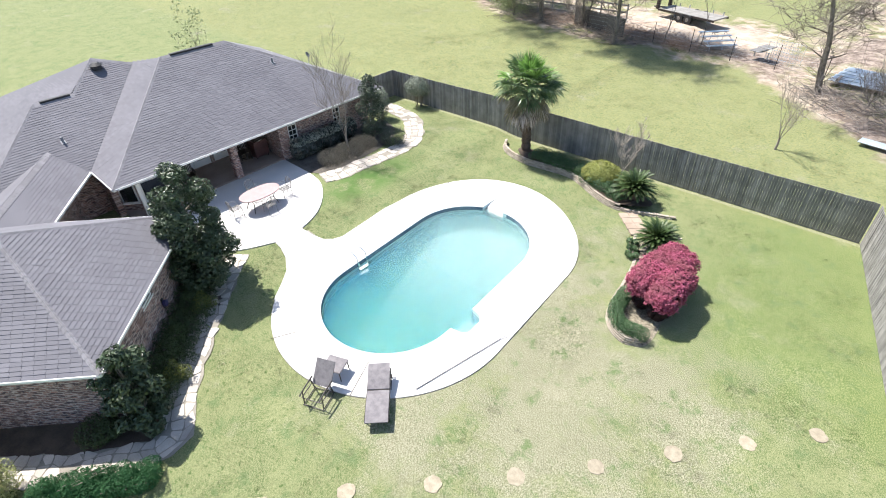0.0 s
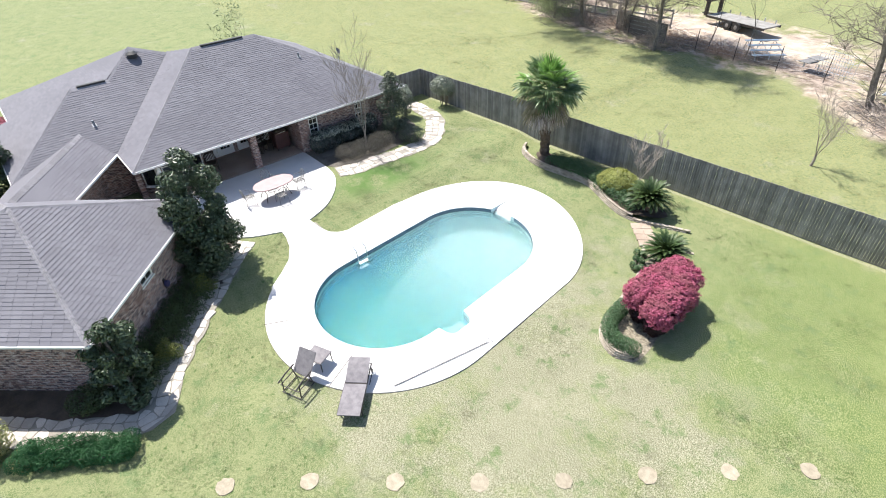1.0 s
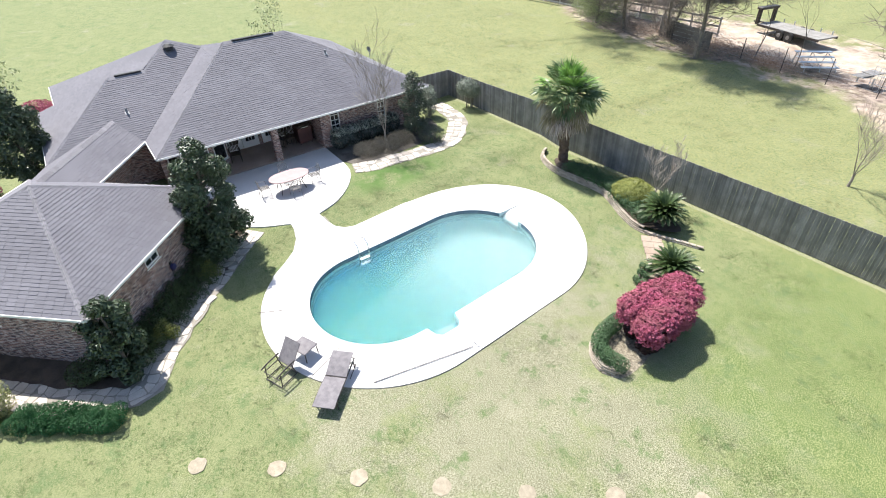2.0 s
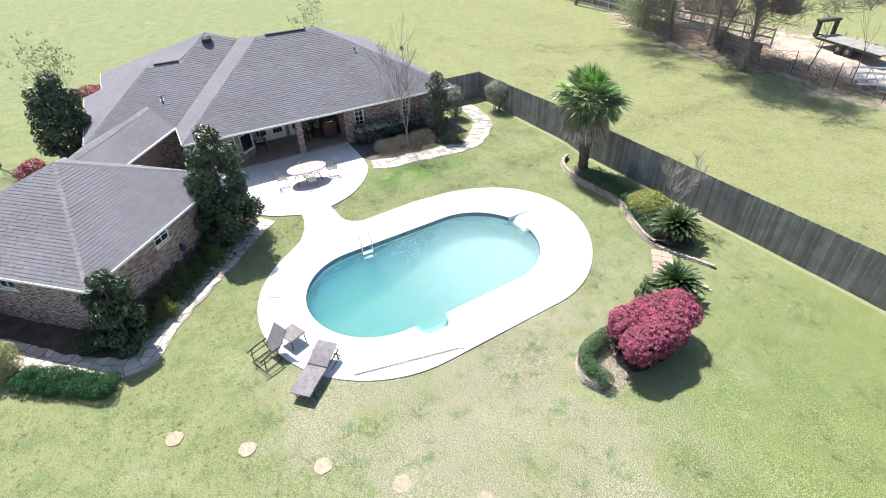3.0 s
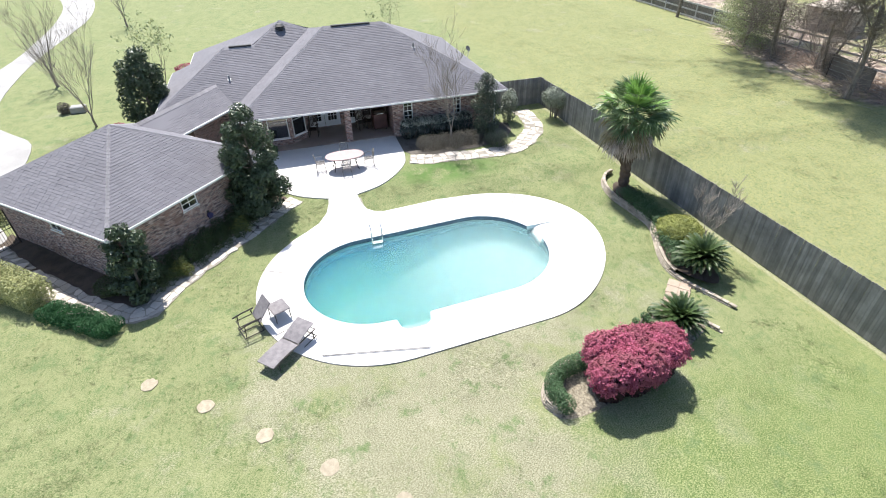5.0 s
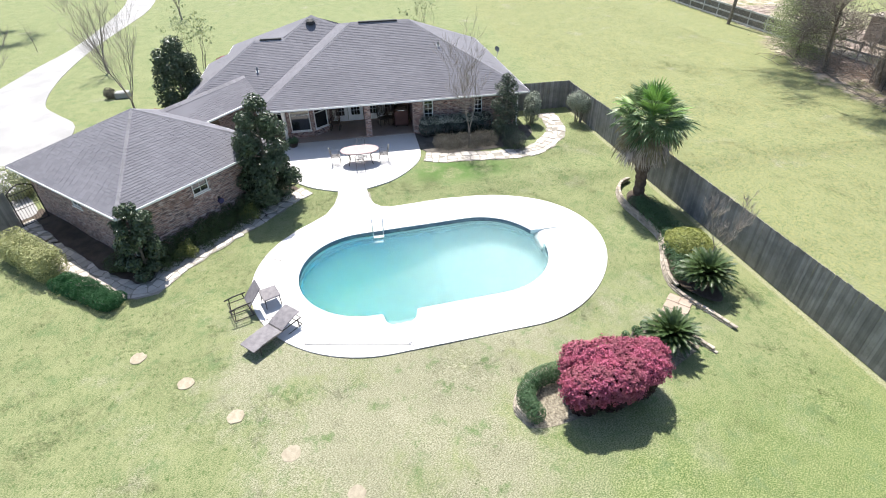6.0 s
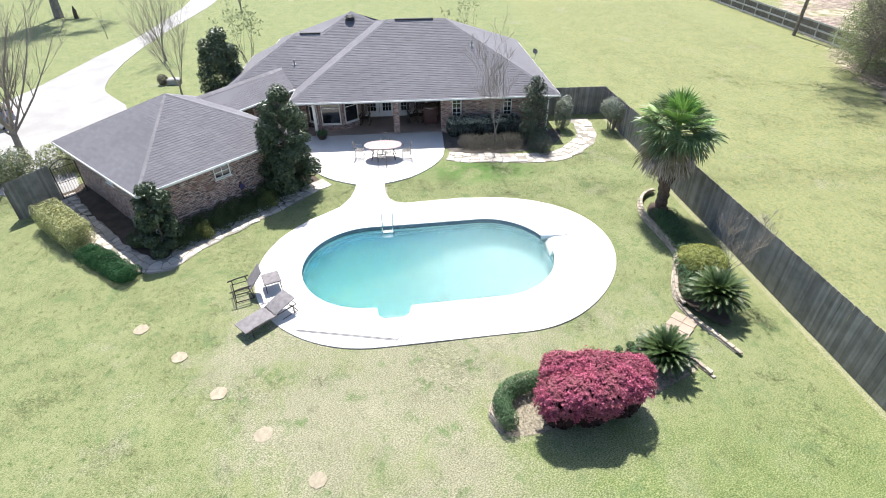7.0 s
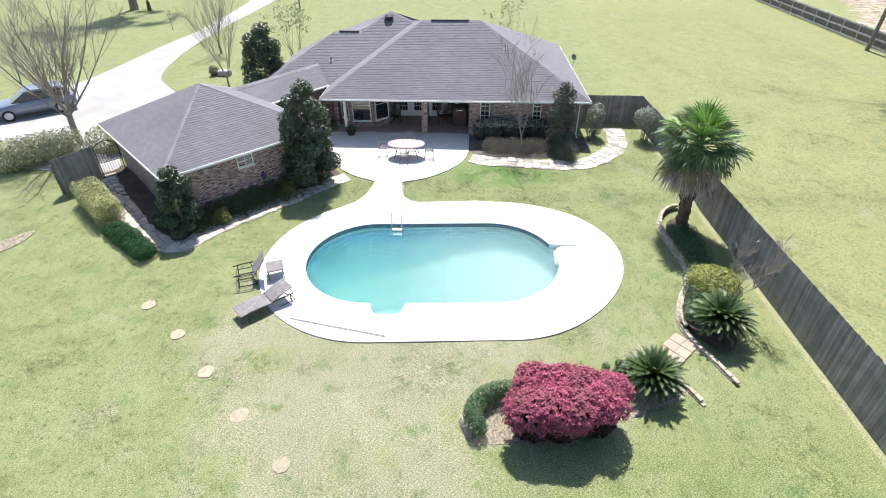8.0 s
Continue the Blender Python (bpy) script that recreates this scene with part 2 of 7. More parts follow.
def turbid_material():
    """Suspended algae and chalk in the water: part scattering, part clear; greener with depth, so that shaded water
    reads blue.
    """
    m, n, l, b = nodes_of("turbid_water")
    n.remove(b)
    pos = n.new("ShaderNodeNewGeometry").outputs["Position"]
    sep = n.new("ShaderNodeSeparateXYZ")
    l.new(pos, sep.inputs[0])
    depth = ramped(n, l, sep.outputs[1], 14.6, 7.6)
    clear = n.new("ShaderNodeBsdfTransparent")
    l.new(mixed(n, l, depth, (0.95, 0.97, 0.982), (0.955, 0.98, 0.982)), clear.inputs["Color"])
    cloud = n.new("ShaderNodeSubsurfaceScattering")
    cloud.falloff = "BURLEY"
    cloud.inputs["Scale"].default_value = 0.6
    cloud.inputs["Radius"].default_value = (0.8, 1.0, 1.0)
    # shade's blue is put into the upper layers' colour, sunlit green into the lower
    low = ramped(n, l, sep.outputs[2], -0.2, -0.6)
    upper = mixed(n, l, depth, (0.120, 0.247, 0.282), (0.014, 0.134, 0.250))
    lower = mixed(n, l, depth, (0.390, 0.480, 0.415), (0.205, 0.445, 0.255))
    l.new(mixed(n, l, low, upper, lower), cloud.inputs["Color"])
    body = n.new("ShaderNodeMixShader")
    thick = n.new("ShaderNodeMapRange")
    thick.inputs["To Min"].default_value, thick.inputs["To Max"].default_value = 0.24, 0.37
    l.new(depth, thick.inputs["Value"])
    l.new(thick.outputs["Result"], body.inputs[0])
    l.new(clear.outputs[0], body.inputs[1])
    l.new(cloud.outputs[0], body.inputs[2])
    l.new(body.outputs[0], n["Material Output"].inputs["Surface"])
    return m


def sunk_plaster_material():
    """Pool plaster seen through cloudy water, which spreads the light that falls on it sideways."""
    m, n, l, b = nodes_of("sunk_pool_plaster")
    pos = n.new("ShaderNodeNewGeometry").outputs["Position"]
    c = mixed(n, l, ramped(n, l, noised(n, l, pos, 0.8, 4.0), 0.35, 0.7), (0.66, 0.77, 0.74), (0.74, 0.83, 0.80))
    l.new(c, b.inputs["Base Color"])
    b.subsurface_method = "BURLEY"
    b.inputs["Subsurface Weight"].default_value = 1.0
    b.inputs["Subsurface Radius"].default_value = (0.9, 1.0, 1.0)
    b.inputs["Subsurface Scale"].default_value = 0.9
    b.inputs["Roughness"].default_value = 0.8
    return m


def glass_material(name, tint):
    m, n, l, b = nodes_of(name)
    l.new(mixed(n, l, noised(n, l, n.new("ShaderNodeNewGeometry").outputs["Position"], 1.5), tint, tuple(0.7 * v for v in tint)), b.inputs["Base Color"])
    b.inputs["Roughness"].default_value = 0.05
    b.inputs["Specular IOR Level"].default_value = 0.8
    return m


HEAD = math.atan2(0.68, -0.733)          # heading of the garage's yard wall
LAWN = lawn_material()
CONCRETE = surface("pale_concrete", (0.52, 0.505, 0.495), (0.62, 0.605, 0.595), 0.6, 45, 0.85, 0.25, 0.004)
DRIVE = surface("driveway_concrete", (0.23, 0.225, 0.22), (0.36, 0.35, 0.345), 0.45, 25, 0.85, 0.3)
PLASTER = surface("white_pool_plaster", (0.60, 0.72, 0.73), (0.70, 0.80, 0.80), 0.8, 20, 0.7, 0.1)
TILE = surface("dark_blue_waterline_tile", (0.09, 0.13, 0.18), (0.19, 0.25, 0.31), 5, 14, 0.25, 0.1)
WATER = water_material()
TURBID = turbid_material()
SUNKPLASTER = sunk_plaster_material()
SHINGLE = surface("grey_asphalt_shingle", (0.132, 0.129, 0.147), (0.160, 0.156, 0.176), 0.5, 60, 0.9, 0.5, 0.006, each=0.075)
CAP = surface("weathered_ridge_shingle", (0.18, 0.172, 0.185), (0.26, 0.25, 0.268), 0.8, 60, 0.9, 0.5, 0.006, each=0.1)
BRICK_Y = brick_material("brick_house", math.pi / 2)
BRICK_X = brick_material("brick_side", 0.0)
BRICK_G = brick_material("brick_garage", HEAD)
BRICK_H = brick_material("brick_garage_end", HEAD + math.pi / 2)
WHITE = surface("white_paint", (0.70, 0.70, 0.68), (0.82, 0.82, 0.80), 1.5, 40, 0.5, 0.08, 0.002)
DOORWHITE = surface("white_door_paint", (0.78, 0.79, 0.80), (0.86, 0.87, 0.88), 1.5, 40, 0.45, 0.05, 0.002)
GLASS = glass_material("dark_window_glass", (0.022, 0.024, 0.028))
BLIND = surface("cream_blind", (0.50, 0.44, 0.34), (0.60, 0.54, 0.43), 2, 20, 0.8, 0.1)
PORCH = surface("porch_brick_paving", (0.26, 0.205, 0.175), (0.36, 0.29, 0.25), 1.2, 18, 0.85, 0.3)
SOFFIT = surface("painted_soffit", (0.55, 0.54, 0.52), (0.62, 0.61, 0.59), 1, 30, 0.7, 0.05)
BLACKVENT = surface("black_ridge_vent", (0.012, 0.012, 0.014), (0.03, 0.03, 0.032), 3, 40, 0.6, 0.2)
GALV = surface("galvanised_steel", (0.42, 0.44, 0.46), (0.58, 0.60, 0.62), 3, 40, 0.4, 0.1, 0.002, metal=0.7)
CHROME = surface("polished_steel", (0.62, 0.64, 0.66), (0.78, 0.79, 0.80), 4, 50, 0.18, 0.0, metal=1.0)
FENCEWOOD = surface("weathered_fence_board", (0.16, 0.152, 0.142), (0.28, 0.268, 0.252), 2.0, 35, 0.9, 0.5, 0.006, each=0.25)
PALERAIL = surface("pale_weathered_rail", (0.30, 0.29, 0.28), (0.46, 0.45, 0.44), 2, 35, 0.9, 0.3)
FENCERAIL = surface("weathered_fence_rail", (0.10, 0.09, 0.08), (0.17, 0.155, 0.14), 2, 35, 0.9, 0.4)
FLAG = surface("pale_flagstone", (0.37, 0.33, 0.285), (0.54, 0.49, 0.435), 1.5, 25, 0.85, 0.4, 0.008, each=0.2)
WALLSTONE = surface("buff_wall_block", (0.27, 0.225, 0.18), (0.43, 0.375, 0.31), 3, 30, 0.9, 0.5, 0.008, each=0.22)
SOIL = surface("dark_bed_soil", (0.045, 0.032, 0.024), (0.10, 0.075, 0.055), 2.0, 30, 0.95, 0.6, 0.02)
LEAFLITTER = surface("dry_leaf_litter", (0.05, 0.044, 0.037), (0.15, 0.132, 0.112), 1.6, 14, 0.95, 0.6, 0.03)
SAND = surface("bare_sandy_ground", (0.27, 0.205, 0.155), (0.39, 0.315, 0.25), 0.9, 12, 0.95, 0.4, 0.02)
PATHBED = surface("brown_path_bedding", (0.19, 0.172, 0.145), (0.31, 0.285, 0.245), 2, 30, 0.95, 0.5, 0.01)
STRAW = surface("straw_mulch", (0.085, 0.07, 0.048), (0.40, 0.355, 0.27), 13.0, 45, 0.95, 0.9, 0.04)
STEPSTONE = surface("tan_stepping_stone", (0.25, 0.21, 0.15), (0.37, 0.325, 0.245), 7, 40, 0.9, 0.6, 0.02, each=0.1)
BARK = surface("grey_bark", (0.11, 0.092, 0.078), (0.27, 0.235, 0.20), 4, 40, 0.9, 0.6, 0.01)
PALEBARK = surface("pale_smooth_bark", (0.27, 0.23, 0.20), (0.42, 0.365, 0.325), 4, 40, 0.85, 0.3)
TWIG = surface("brown_grey_twig_bark", (0.19, 0.158, 0.135), (0.33, 0.285, 0.25), 4, 40, 0.9, 0.3)
PALMBARK = surface("fibrous_palm_trunk", (0.075, 0.05, 0.035), (0.17, 0.12, 0.085), 6, 30, 0.95, 0.8, 0.02)
CHAIRIRON = surface("weathered_grey_iron", (0.13, 0.125, 0.12), (0.22, 0.21, 0.205), 4, 40, 0.6, 0.2)
IRON = surface("dark_wrought_iron", (0.03, 0.027, 0.025), (0.07, 0.06, 0.055), 4, 40, 0.5, 0.2, metal=0.4)
WICKER = surface("brown_woven_resin", (0.135, 0.124, 0.132), (0.225, 0.21, 0.218), 6, 70, 0.7, 0.6, 0.004, spec=0.2)
TABLETOP = surface("rose_stone_tabletop", (0.34, 0.245, 0.24), (0.41, 0.305, 0.30), 3, 40, 0.4, 0.05, spec=0.5)
DARKWOOD = surface("dark_stained_wood", (0.035, 0.022, 0.016), (0.075, 0.05, 0.036), 3, 30, 0.55, 0.2)
RUBBER = surface("black_rubber", (0.012, 0.012, 0.012), (0.03, 0.03, 0.03), 3, 40, 0.8, 0.2)
BLUEPOLE = surface("grey_painted_pole", (0.16, 0.17, 0.19), (0.24, 0.25, 0.27), 3, 40, 0.5, 0.1)
MAGNOLIA = leafy("magnolia_leaf", (0.026, 0.046, 0.022), (0.085, 0.12, 0.058), 0.40, 0.10, 0.5, (0.05, 0.075, 0.036))
HOLLY = leafy("holly_leaf", (0.026, 0.042, 0.026), (0.075, 0.098, 0.06), 0.40, 0.10, 0.5)
AZALEA = leafy("azalea_blossom", (0.23, 0.038, 0.070), (0.55, 0.155, 0.250), 0.6, 0.18, 0.2, (0.31, 0.105, 0.132))
HEDGEGREEN = leafy("clipped_hedge_leaf", (0.035, 0.082, 0.034), (0.085, 0.155, 0.065), 0.5, 0.2)
JUNIPER = leafy("juniper_needle", (0.012, 0.055, 0.018), (0.035, 0.115, 0.04), 0.6, 0.15, 0.25)
YELLOWHEDGE = leafy("golden_hedge_leaf", (0.17, 0.19, 0.07), (0.41, 0.42, 0.19), 0.5, 0.15)
DORMANT = leafy("dormant_brown_leaf", (0.075, 0.068, 0.054), (0.205, 0.188, 0.152), 0.8, 0.12, 0.2)
GREYLEAF = leafy("grey_green_leaf", (0.16, 0.19, 0.09), (0.42, 0.44, 0.25), 0.5, 0.2)
PALMGREEN = leafy("palm_frond", (0.08, 0.17, 0.035), (0.26, 0.44, 0.11), 0.4, 0.25, 0.45)
PALMDEAD = leafy("dead_palm_frond", (0.15, 0.115, 0.09), (0.58, 0.50, 0.44), 0.8, 0.15, 0.2)
# dark glossy leaf; the pale end of its random range paints glints
GLINTLEAF = leafy("glint_specked_hedge_leaf", (0.010, 0.018, 0.012), (0.17, 0.19, 0.17), 0.22, 0.08, 0.8, (0.018, 0.03, 0.02))
RUSSET = leafy("russet_dry_leaf", (0.25, 0.165, 0.125), (0.48, 0.36, 0.285), 0.8, 0.12, 0.2)
REDPAINT = surface("red_car_paint", (0.11, 0.012, 0.014), (0.15, 0.02, 0.02), 0.6, 60, 0.25, 0.0, local=True)
PALMOLD = leafy("older_palm_frond", (0.055, 0.10, 0.038), (0.16, 0.235, 0.10), 0.4, 0.22, 0.45)
DOMELEAF = leafy("yellow_dome_leaf", (0.14, 0.165, 0.035), (0.34, 0.36, 0.10), 0.5, 0.2)
GOLDEN = leafy("golden_green_leaf", (0.06, 0.085, 0.018), (0.21, 0.22, 0.06), 0.5, 0.2)
AZALEASHADE = leafy("azalea_shade_leaf", (0.022, 0.013, 0.013), (0.055, 0.028, 0.028), 0.6, 0.08, 0.2)
SAGO = leafy("sago_frond", (0.020, 0.044, 0.012), (0.066, 0.105, 0.034), 0.45, 0.12, 0.35)
PALMFADE = leafy("fading_palm_frond", (0.11, 0.105, 0.055), (0.29, 0.25, 0.15), 0.55, 0.2, 0.3)
GREYSHRUB = leafy("dull_grey_green_leaf", (0.075, 0.098, 0.072), (0.26, 0.29, 0.22), 0.4, 0.15, 0.5)
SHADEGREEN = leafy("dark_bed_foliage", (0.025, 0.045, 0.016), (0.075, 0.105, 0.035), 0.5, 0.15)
REDBROWN = surface("red_brown_paint", (0.07, 0.028, 0.025), (0.11, 0.045, 0.04), 3, 30, 0.5, 0.1)
SPRINGLEAF = leafy("pale_spring_leaf", (0.16, 0.195, 0.095), (0.35, 0.39, 0.21), 0.6, 0.35)
GLINTTIPS = leafy("painted_leaf_glints", (0.10, 0.13, 0.09), (0.46, 0.48, 0.42), 0.4, 0.2)
CARPAINT = surface("dark_blue_grey_car_paint", (0.17, 0.19, 0.25), (0.23, 0.25, 0.31), 0.6, 60, 0.22, 0.0, metal=0.4, local=True)
SHEETMETAL = surface("pale_ribbed_sheet_metal", (0.40, 0.47, 0.52), (0.56, 0.61, 0.65), 1.5, 20, 0.35, 0.1, metal=0.3)
SHEDWOOD = surface("brown_shed_cladding", (0.26, 0.22, 0.185), (0.38, 0.33, 0.285), 1.5, 20, 0.85, 0.3)

# ---- building helpers ----
def gz(x, y):
    """Height of the ground: the house stands a little above the pool."""
    k = min(1.0, max(0.0, (-15.1 - x) / 1.7))
    return 0.2 * k * k * (3 - 2 * k)


def thing(name, label, category, at=(0, 0, 0), kind="", group="", turn=0.0):
    ob = new(name)
    ob.empty_display_size = 0.2
    ob.matrix_world = pose(*at, 0, 0, turn)
    return tagged(ob, label, category, group, kind)


def part(name, shape, material, parent=None, label="", smooth=False):
    """Links a bmesh, or (vertices, faces), as one mesh object under a thing or a part."""
    me = bpy.data.meshes.new(name)
    if isinstance(shape, tuple):
        me.from_pydata(shape[0], [], shape[1])
    else:
        bmesh.ops.recalc_face_normals(shape, faces=shape.faces[:])
        shape.to_mesh(me)
        shape.free()
    me.materials.append(material)
    if smooth:
        me.shade_smooth()
    ob = new(name, me)
    ob.parent = parent
    if label:
        ob["label"] = label
    return ob


def structure(name, shape, material, label, category, kind="structure"):
    return tagged(part(name, shape, material), label, category, "", kind)


def add_box(bm, x0, y0, z0, x1, y1, z1, m=None, bevel=0.0):
    made = bmesh.ops.create_cube(bm, size=1.0)["verts"]
    bmesh.ops.transform(bm, matrix=Matrix.LocRotScale(((x0 + x1) / 2, (y0 + y1) / 2, (z0 + z1) / 2), None, (abs(x1 - x0), abs(y1 - y0), abs(z1 - z0))), verts=made)
    if bevel:
        edges = list({e for v in made for e in v.link_edges})
        out = bmesh.ops.bevel(bm, geom=edges, offset=bevel, segments=1, affect="EDGES")
        made = list({v for f in out["faces"] for v in f.verts} | {v for v in made if v.is_valid})
    if m is not None:
        bmesh.ops.transform(bm, matrix=m, verts=made)
    return made


def box(*a, m=None, bevel=0.0):
    bm = bmesh.new()
    add_box(bm, *a, m=m, bevel=bevel)
    return bm


def add_tube(bm, pts, radii, sides=6):
    """A tapered tube along points."""
    pts = [Vector(p) for p in pts]
    if not hasattr(radii, "__len__"):
        radii = [radii] * len(pts)
    rings = []
    side = None
    for i, p in enumerate(pts):
        d = (pts[min(i + 1, len(pts) - 1)] - pts[max(i - 1, 0)]).normalized()
        if side is None:
            side = d.orthogonal().normalized()
        side = (side - d * side.dot(d))
        side = side.normalized() if side.length > 1e-6 else d.orthogonal().normalized()
        other = d.cross(side)
        rings.append([bm.verts.new(p + (side * math.cos(a) + other * math.sin(a)) * radii[i]) for a in (2 * math.pi * k / sides for k in range(sides))])
    for a, b in zip(rings, rings[1:]):
        for k in range(sides):
            bm.faces.new((a[k], a[(k + 1) % sides], b[(k + 1) % sides], b[k]))
    bm.faces.new(rings[0][::-1])
    bm.faces.new(rings[-1])


def tube(pts, radii, sides=6):
    bm = bmesh.new()
    add_tube(bm, pts, radii, sides)
    return bm


def filled(loops, top, bottom=None, seg=0.0):
    """A flat slab with the outlines as edges (the first the rim, others holes); top, bottom: heights above the ground, or the ground's own rule."""
    bm = bmesh.new()
    edges = []
    for loop in loops:
        vs = [bm.verts.new((x, y, 0)) for x, y in loop]
        edges += [bm.edges.new((vs[i], vs[(i + 1) % len(vs)])) for i in range(len(vs))]
    bmesh.ops.triangle_fill(bm, use_beauty=True, use_dissolve=False, edges=edges)
    for _ in range(5 if seg else 0):
        long_edges = [e for e in bm.edges if e.calc_length() > seg]
        if not long_edges:
            break
        bmesh.ops.subdivide_edges(bm, edges=long_edges, cuts=1)
        bmesh.ops.triangulate(bm, faces=[f for f in bm.faces if len(f.verts) > 3])
    for f in bm.faces:
        if f.normal.z < 0:
            f.normal_flip()
    rise = top if callable(top) else (lambda x, y: gz(x, y) + top)
    if bottom is not None:
        rim = [e for e in bm.edges if e.is_boundary]
        out = bmesh.ops.extrude_edge_only(bm, edges=rim)["geom"]
        low = {v for v in out if isinstance(v, bmesh.types.BMVert)}
    else:
        low = set()
    for v in bm.verts:
        x, y = v.co.x, v.co.y
        v.co.z = rise(x, y) if v not in low else gz(x, y) + bottom
    return bm


def arc(cx, cy, r, a0, a1, n):
    return [(cx + r * math.cos(radians(a0 + (a1 - a0) * i / n)), cy + r * math.sin(radians(a0 + (a1 - a0) * i / n))) for i in range(n + 1)]


def rounded(pts, n=6, closed=True):
    """A smooth line through points."""
    out, m = [], len(pts)
    for i in range(m if closed else m - 1):
        p = [Vector(pts[(i + k) % m] if closed else pts[min(max(i + k, 0), m - 1)]).to_3d() for k in (-1, 0, 1, 2)]
        for s in range(n):
            t = s / n
            v = 0.5 * (2 * p[1] + (p[2] - p[0]) * t + (2 * p[0] - 5 * p[1] + 4 * p[2] - p[3]) * t * t + (3 * p[1] - p[0] - 3 * p[2] + p[3]) * t ** 3)
            out.append((v.x, v.y))
    if not closed:
        out.append(tuple(pts[-1]))
    return out


def inside(x, y, loop):
    hit = False
    for i in range(len(loop)):
        (x0, y0), (x1, y1) = loop[i], loop[i - 1]
        if (y0 > y) != (y1 > y) and x < (x1 - x0) * (y - y0) / (y1 - y0) + x0:
            hit = not hit
    return hit


# ---- pool deck, pool and ground ----
PL, PR, PRAD = (-10.72, 8.70), (-11.0, 13.28), 2.6
def pool_loop(grow=0.0, n=28):
    """The basin's outline with its bench bay and its bay of entry steps."""
    r, g = PRAD + grow, grow
    bench = [(-8.11 + g, 9.04 - g), (-7.72 + g, 9.12 - g), (-7.54 + g, 9.3 - g), (-7.58 + g, 9.98 + g), (-7.76 + g, 10.16 + g), (-8.17 + g, 10.26 + g)]
    entry = [(-11.1 + g, 13.28 + math.sqrt(r * r - (0.08 - g) ** 2)), (-11.1 + g, 16.75 + g), (-12.1 - g, 16.75 + g), (-12.1 - g, 13.28 + math.sqrt(r * r - (1.08 + g) ** 2))]
    return arc(*PL, r, 183.4, 363.4, n) + bench + arc(*PR, r, 3.4, 88, n // 2) + entry + arc(*PR, r, 117, 183.4, n // 2)


NECK_W = [(-14.05, 5.8), (-14.6, 6.5), (-15.15, 7.1), (-15.8, 7.5), (-16.4, 7.68), (-16.85, 7.72)]
NECK_E = [(-16.85, 9.06), (-16.1, 9.12), (-15.65, 9.3), (-15.38, 9.6), (-15.25, 10.0)]
def deck_end(n):
    """The shallow end of the deck: a half round, fuller towards the house and flatter towards the lawn."""
    out = []
    for i in range(n + 1):
        a = radians(4 + 180 * i / n)
        r = 4.42 + 0.28 * math.cos(2 * a - radians(250)) * math.sin(a)
        out.append((-11.0 + r * math.cos(a), 13.82 + r * math.sin(a)))
    return out


DECK = arc(-10.72, 8.9, 4.5, 223.5, 364, 34) + deck_end(40)
DECK = DECK + [(-15.47, 12.6), (-15.36, 11.3)] + NECK_E[::-1] + NECK_W[::-1]
PATIO = [(-16.86, 9.1)] + rounded([(-16.86, 9.1), (-17.4, 10.3), (-18.4, 11.35), (-19.5, 12.0), (-20.6, 12.2)], 5, False)[1:] + [(-22.93, 12.2), (-22.93, 3.2), (-21.0, 3.6)] + rounded([(-20.2, 4.2), (-18.8, 5.2), (-17.55, 6.4), (-16.86, 7.7)], 5, False)

ground_hole = [(-10.9 + (x + 10.9) * 0.94, 11.4 + (y - 11.4) * 0.94) for x, y in DECK]


def ground_mesh():
    """One sheet to the horizon, fine near the yard, open under the pool deck."""
    def steps(lo, hi, fine_lo, fine_hi, fine):
        v = list(np.arange(fine_lo, fine_hi + 0.01, fine))
        d, x = fine, v[-1]
        while x < hi:
            d *= 1.5
            x = min(hi, x + d)
            v.append(x)
        d, x = fine, v[0]
        while x > lo:
            d *= 1.5
            x = max(lo, x - d)
            v.insert(0, x)
        return v
    xs, ys = steps(-900, 900, -26, 6, 0.4), steps(-900, 900, -4, 26, 0.4)
    verts = [(x, y, gz(x, y) + (0.018 * noise.noise(Vector((x * 0.5, y * 0.5, 0))) if -40 < x < 12 and -20 < y < 40 else 0.0)) for x in xs for y in ys]
    n = len(ys)
    faces = []
    for i in range(len(xs) - 1):
        for j in range(n - 1):
            cx, cy = (xs[i] + xs[i + 1]) / 2, (ys[j] + ys[j + 1]) / 2
            if -16 < cx < -5 and 3 < cy < 19 and all(inside(xs[a], ys[b], ground_hole) for a in (i, i + 1) for b in (j, j + 1)):
                continue
            faces.append((i * n + j, (i + 1) * n + j, (i + 1) * n + j + 1, i * n + j + 1))
    return verts, faces


structure("ground", ground_mesh(), LAWN, "half-dormant lawn of pale green and straw-coloured grass", "lawn")

pool_deck = structure("pavement", filled([DECK, pool_loop(0.0)], 0.045, -0.14, 0.9), CONCRETE, "sun-bleached pale concrete deck round the pool", "pool deck")
gap = filled([[(x + 0.012 * (x + 10.9) / 4, y + 0.012 * (y - 11.4) / 6) for x, y in DECK], [(-10.9 + (x + 10.9) * 0.95, 11.4 + (y - 11.4) * 0.95) for x, y in DECK]], 0.02, -0.05, 0.9)
part("soil_gap", gap, PATHBED, pool_deck, "narrow grey-brown strip along the slab")
for a, b in (((-12.0, 5.42), (-12.42, 4.62)), ((-9.15, 6.25), (-8.55, 4.95)), ((-13.55, 15.42), (-14.85, 16.3))):
    d = (Vector(b) - Vector(a))
    part("expansion_joint", box(0, -0.011, 0.047, d.length, 0.011, 0.051, m=pose(*a, 0, 0, 0, math.degrees(math.atan2(d.y, d.x)))), SOIL, pool_deck)

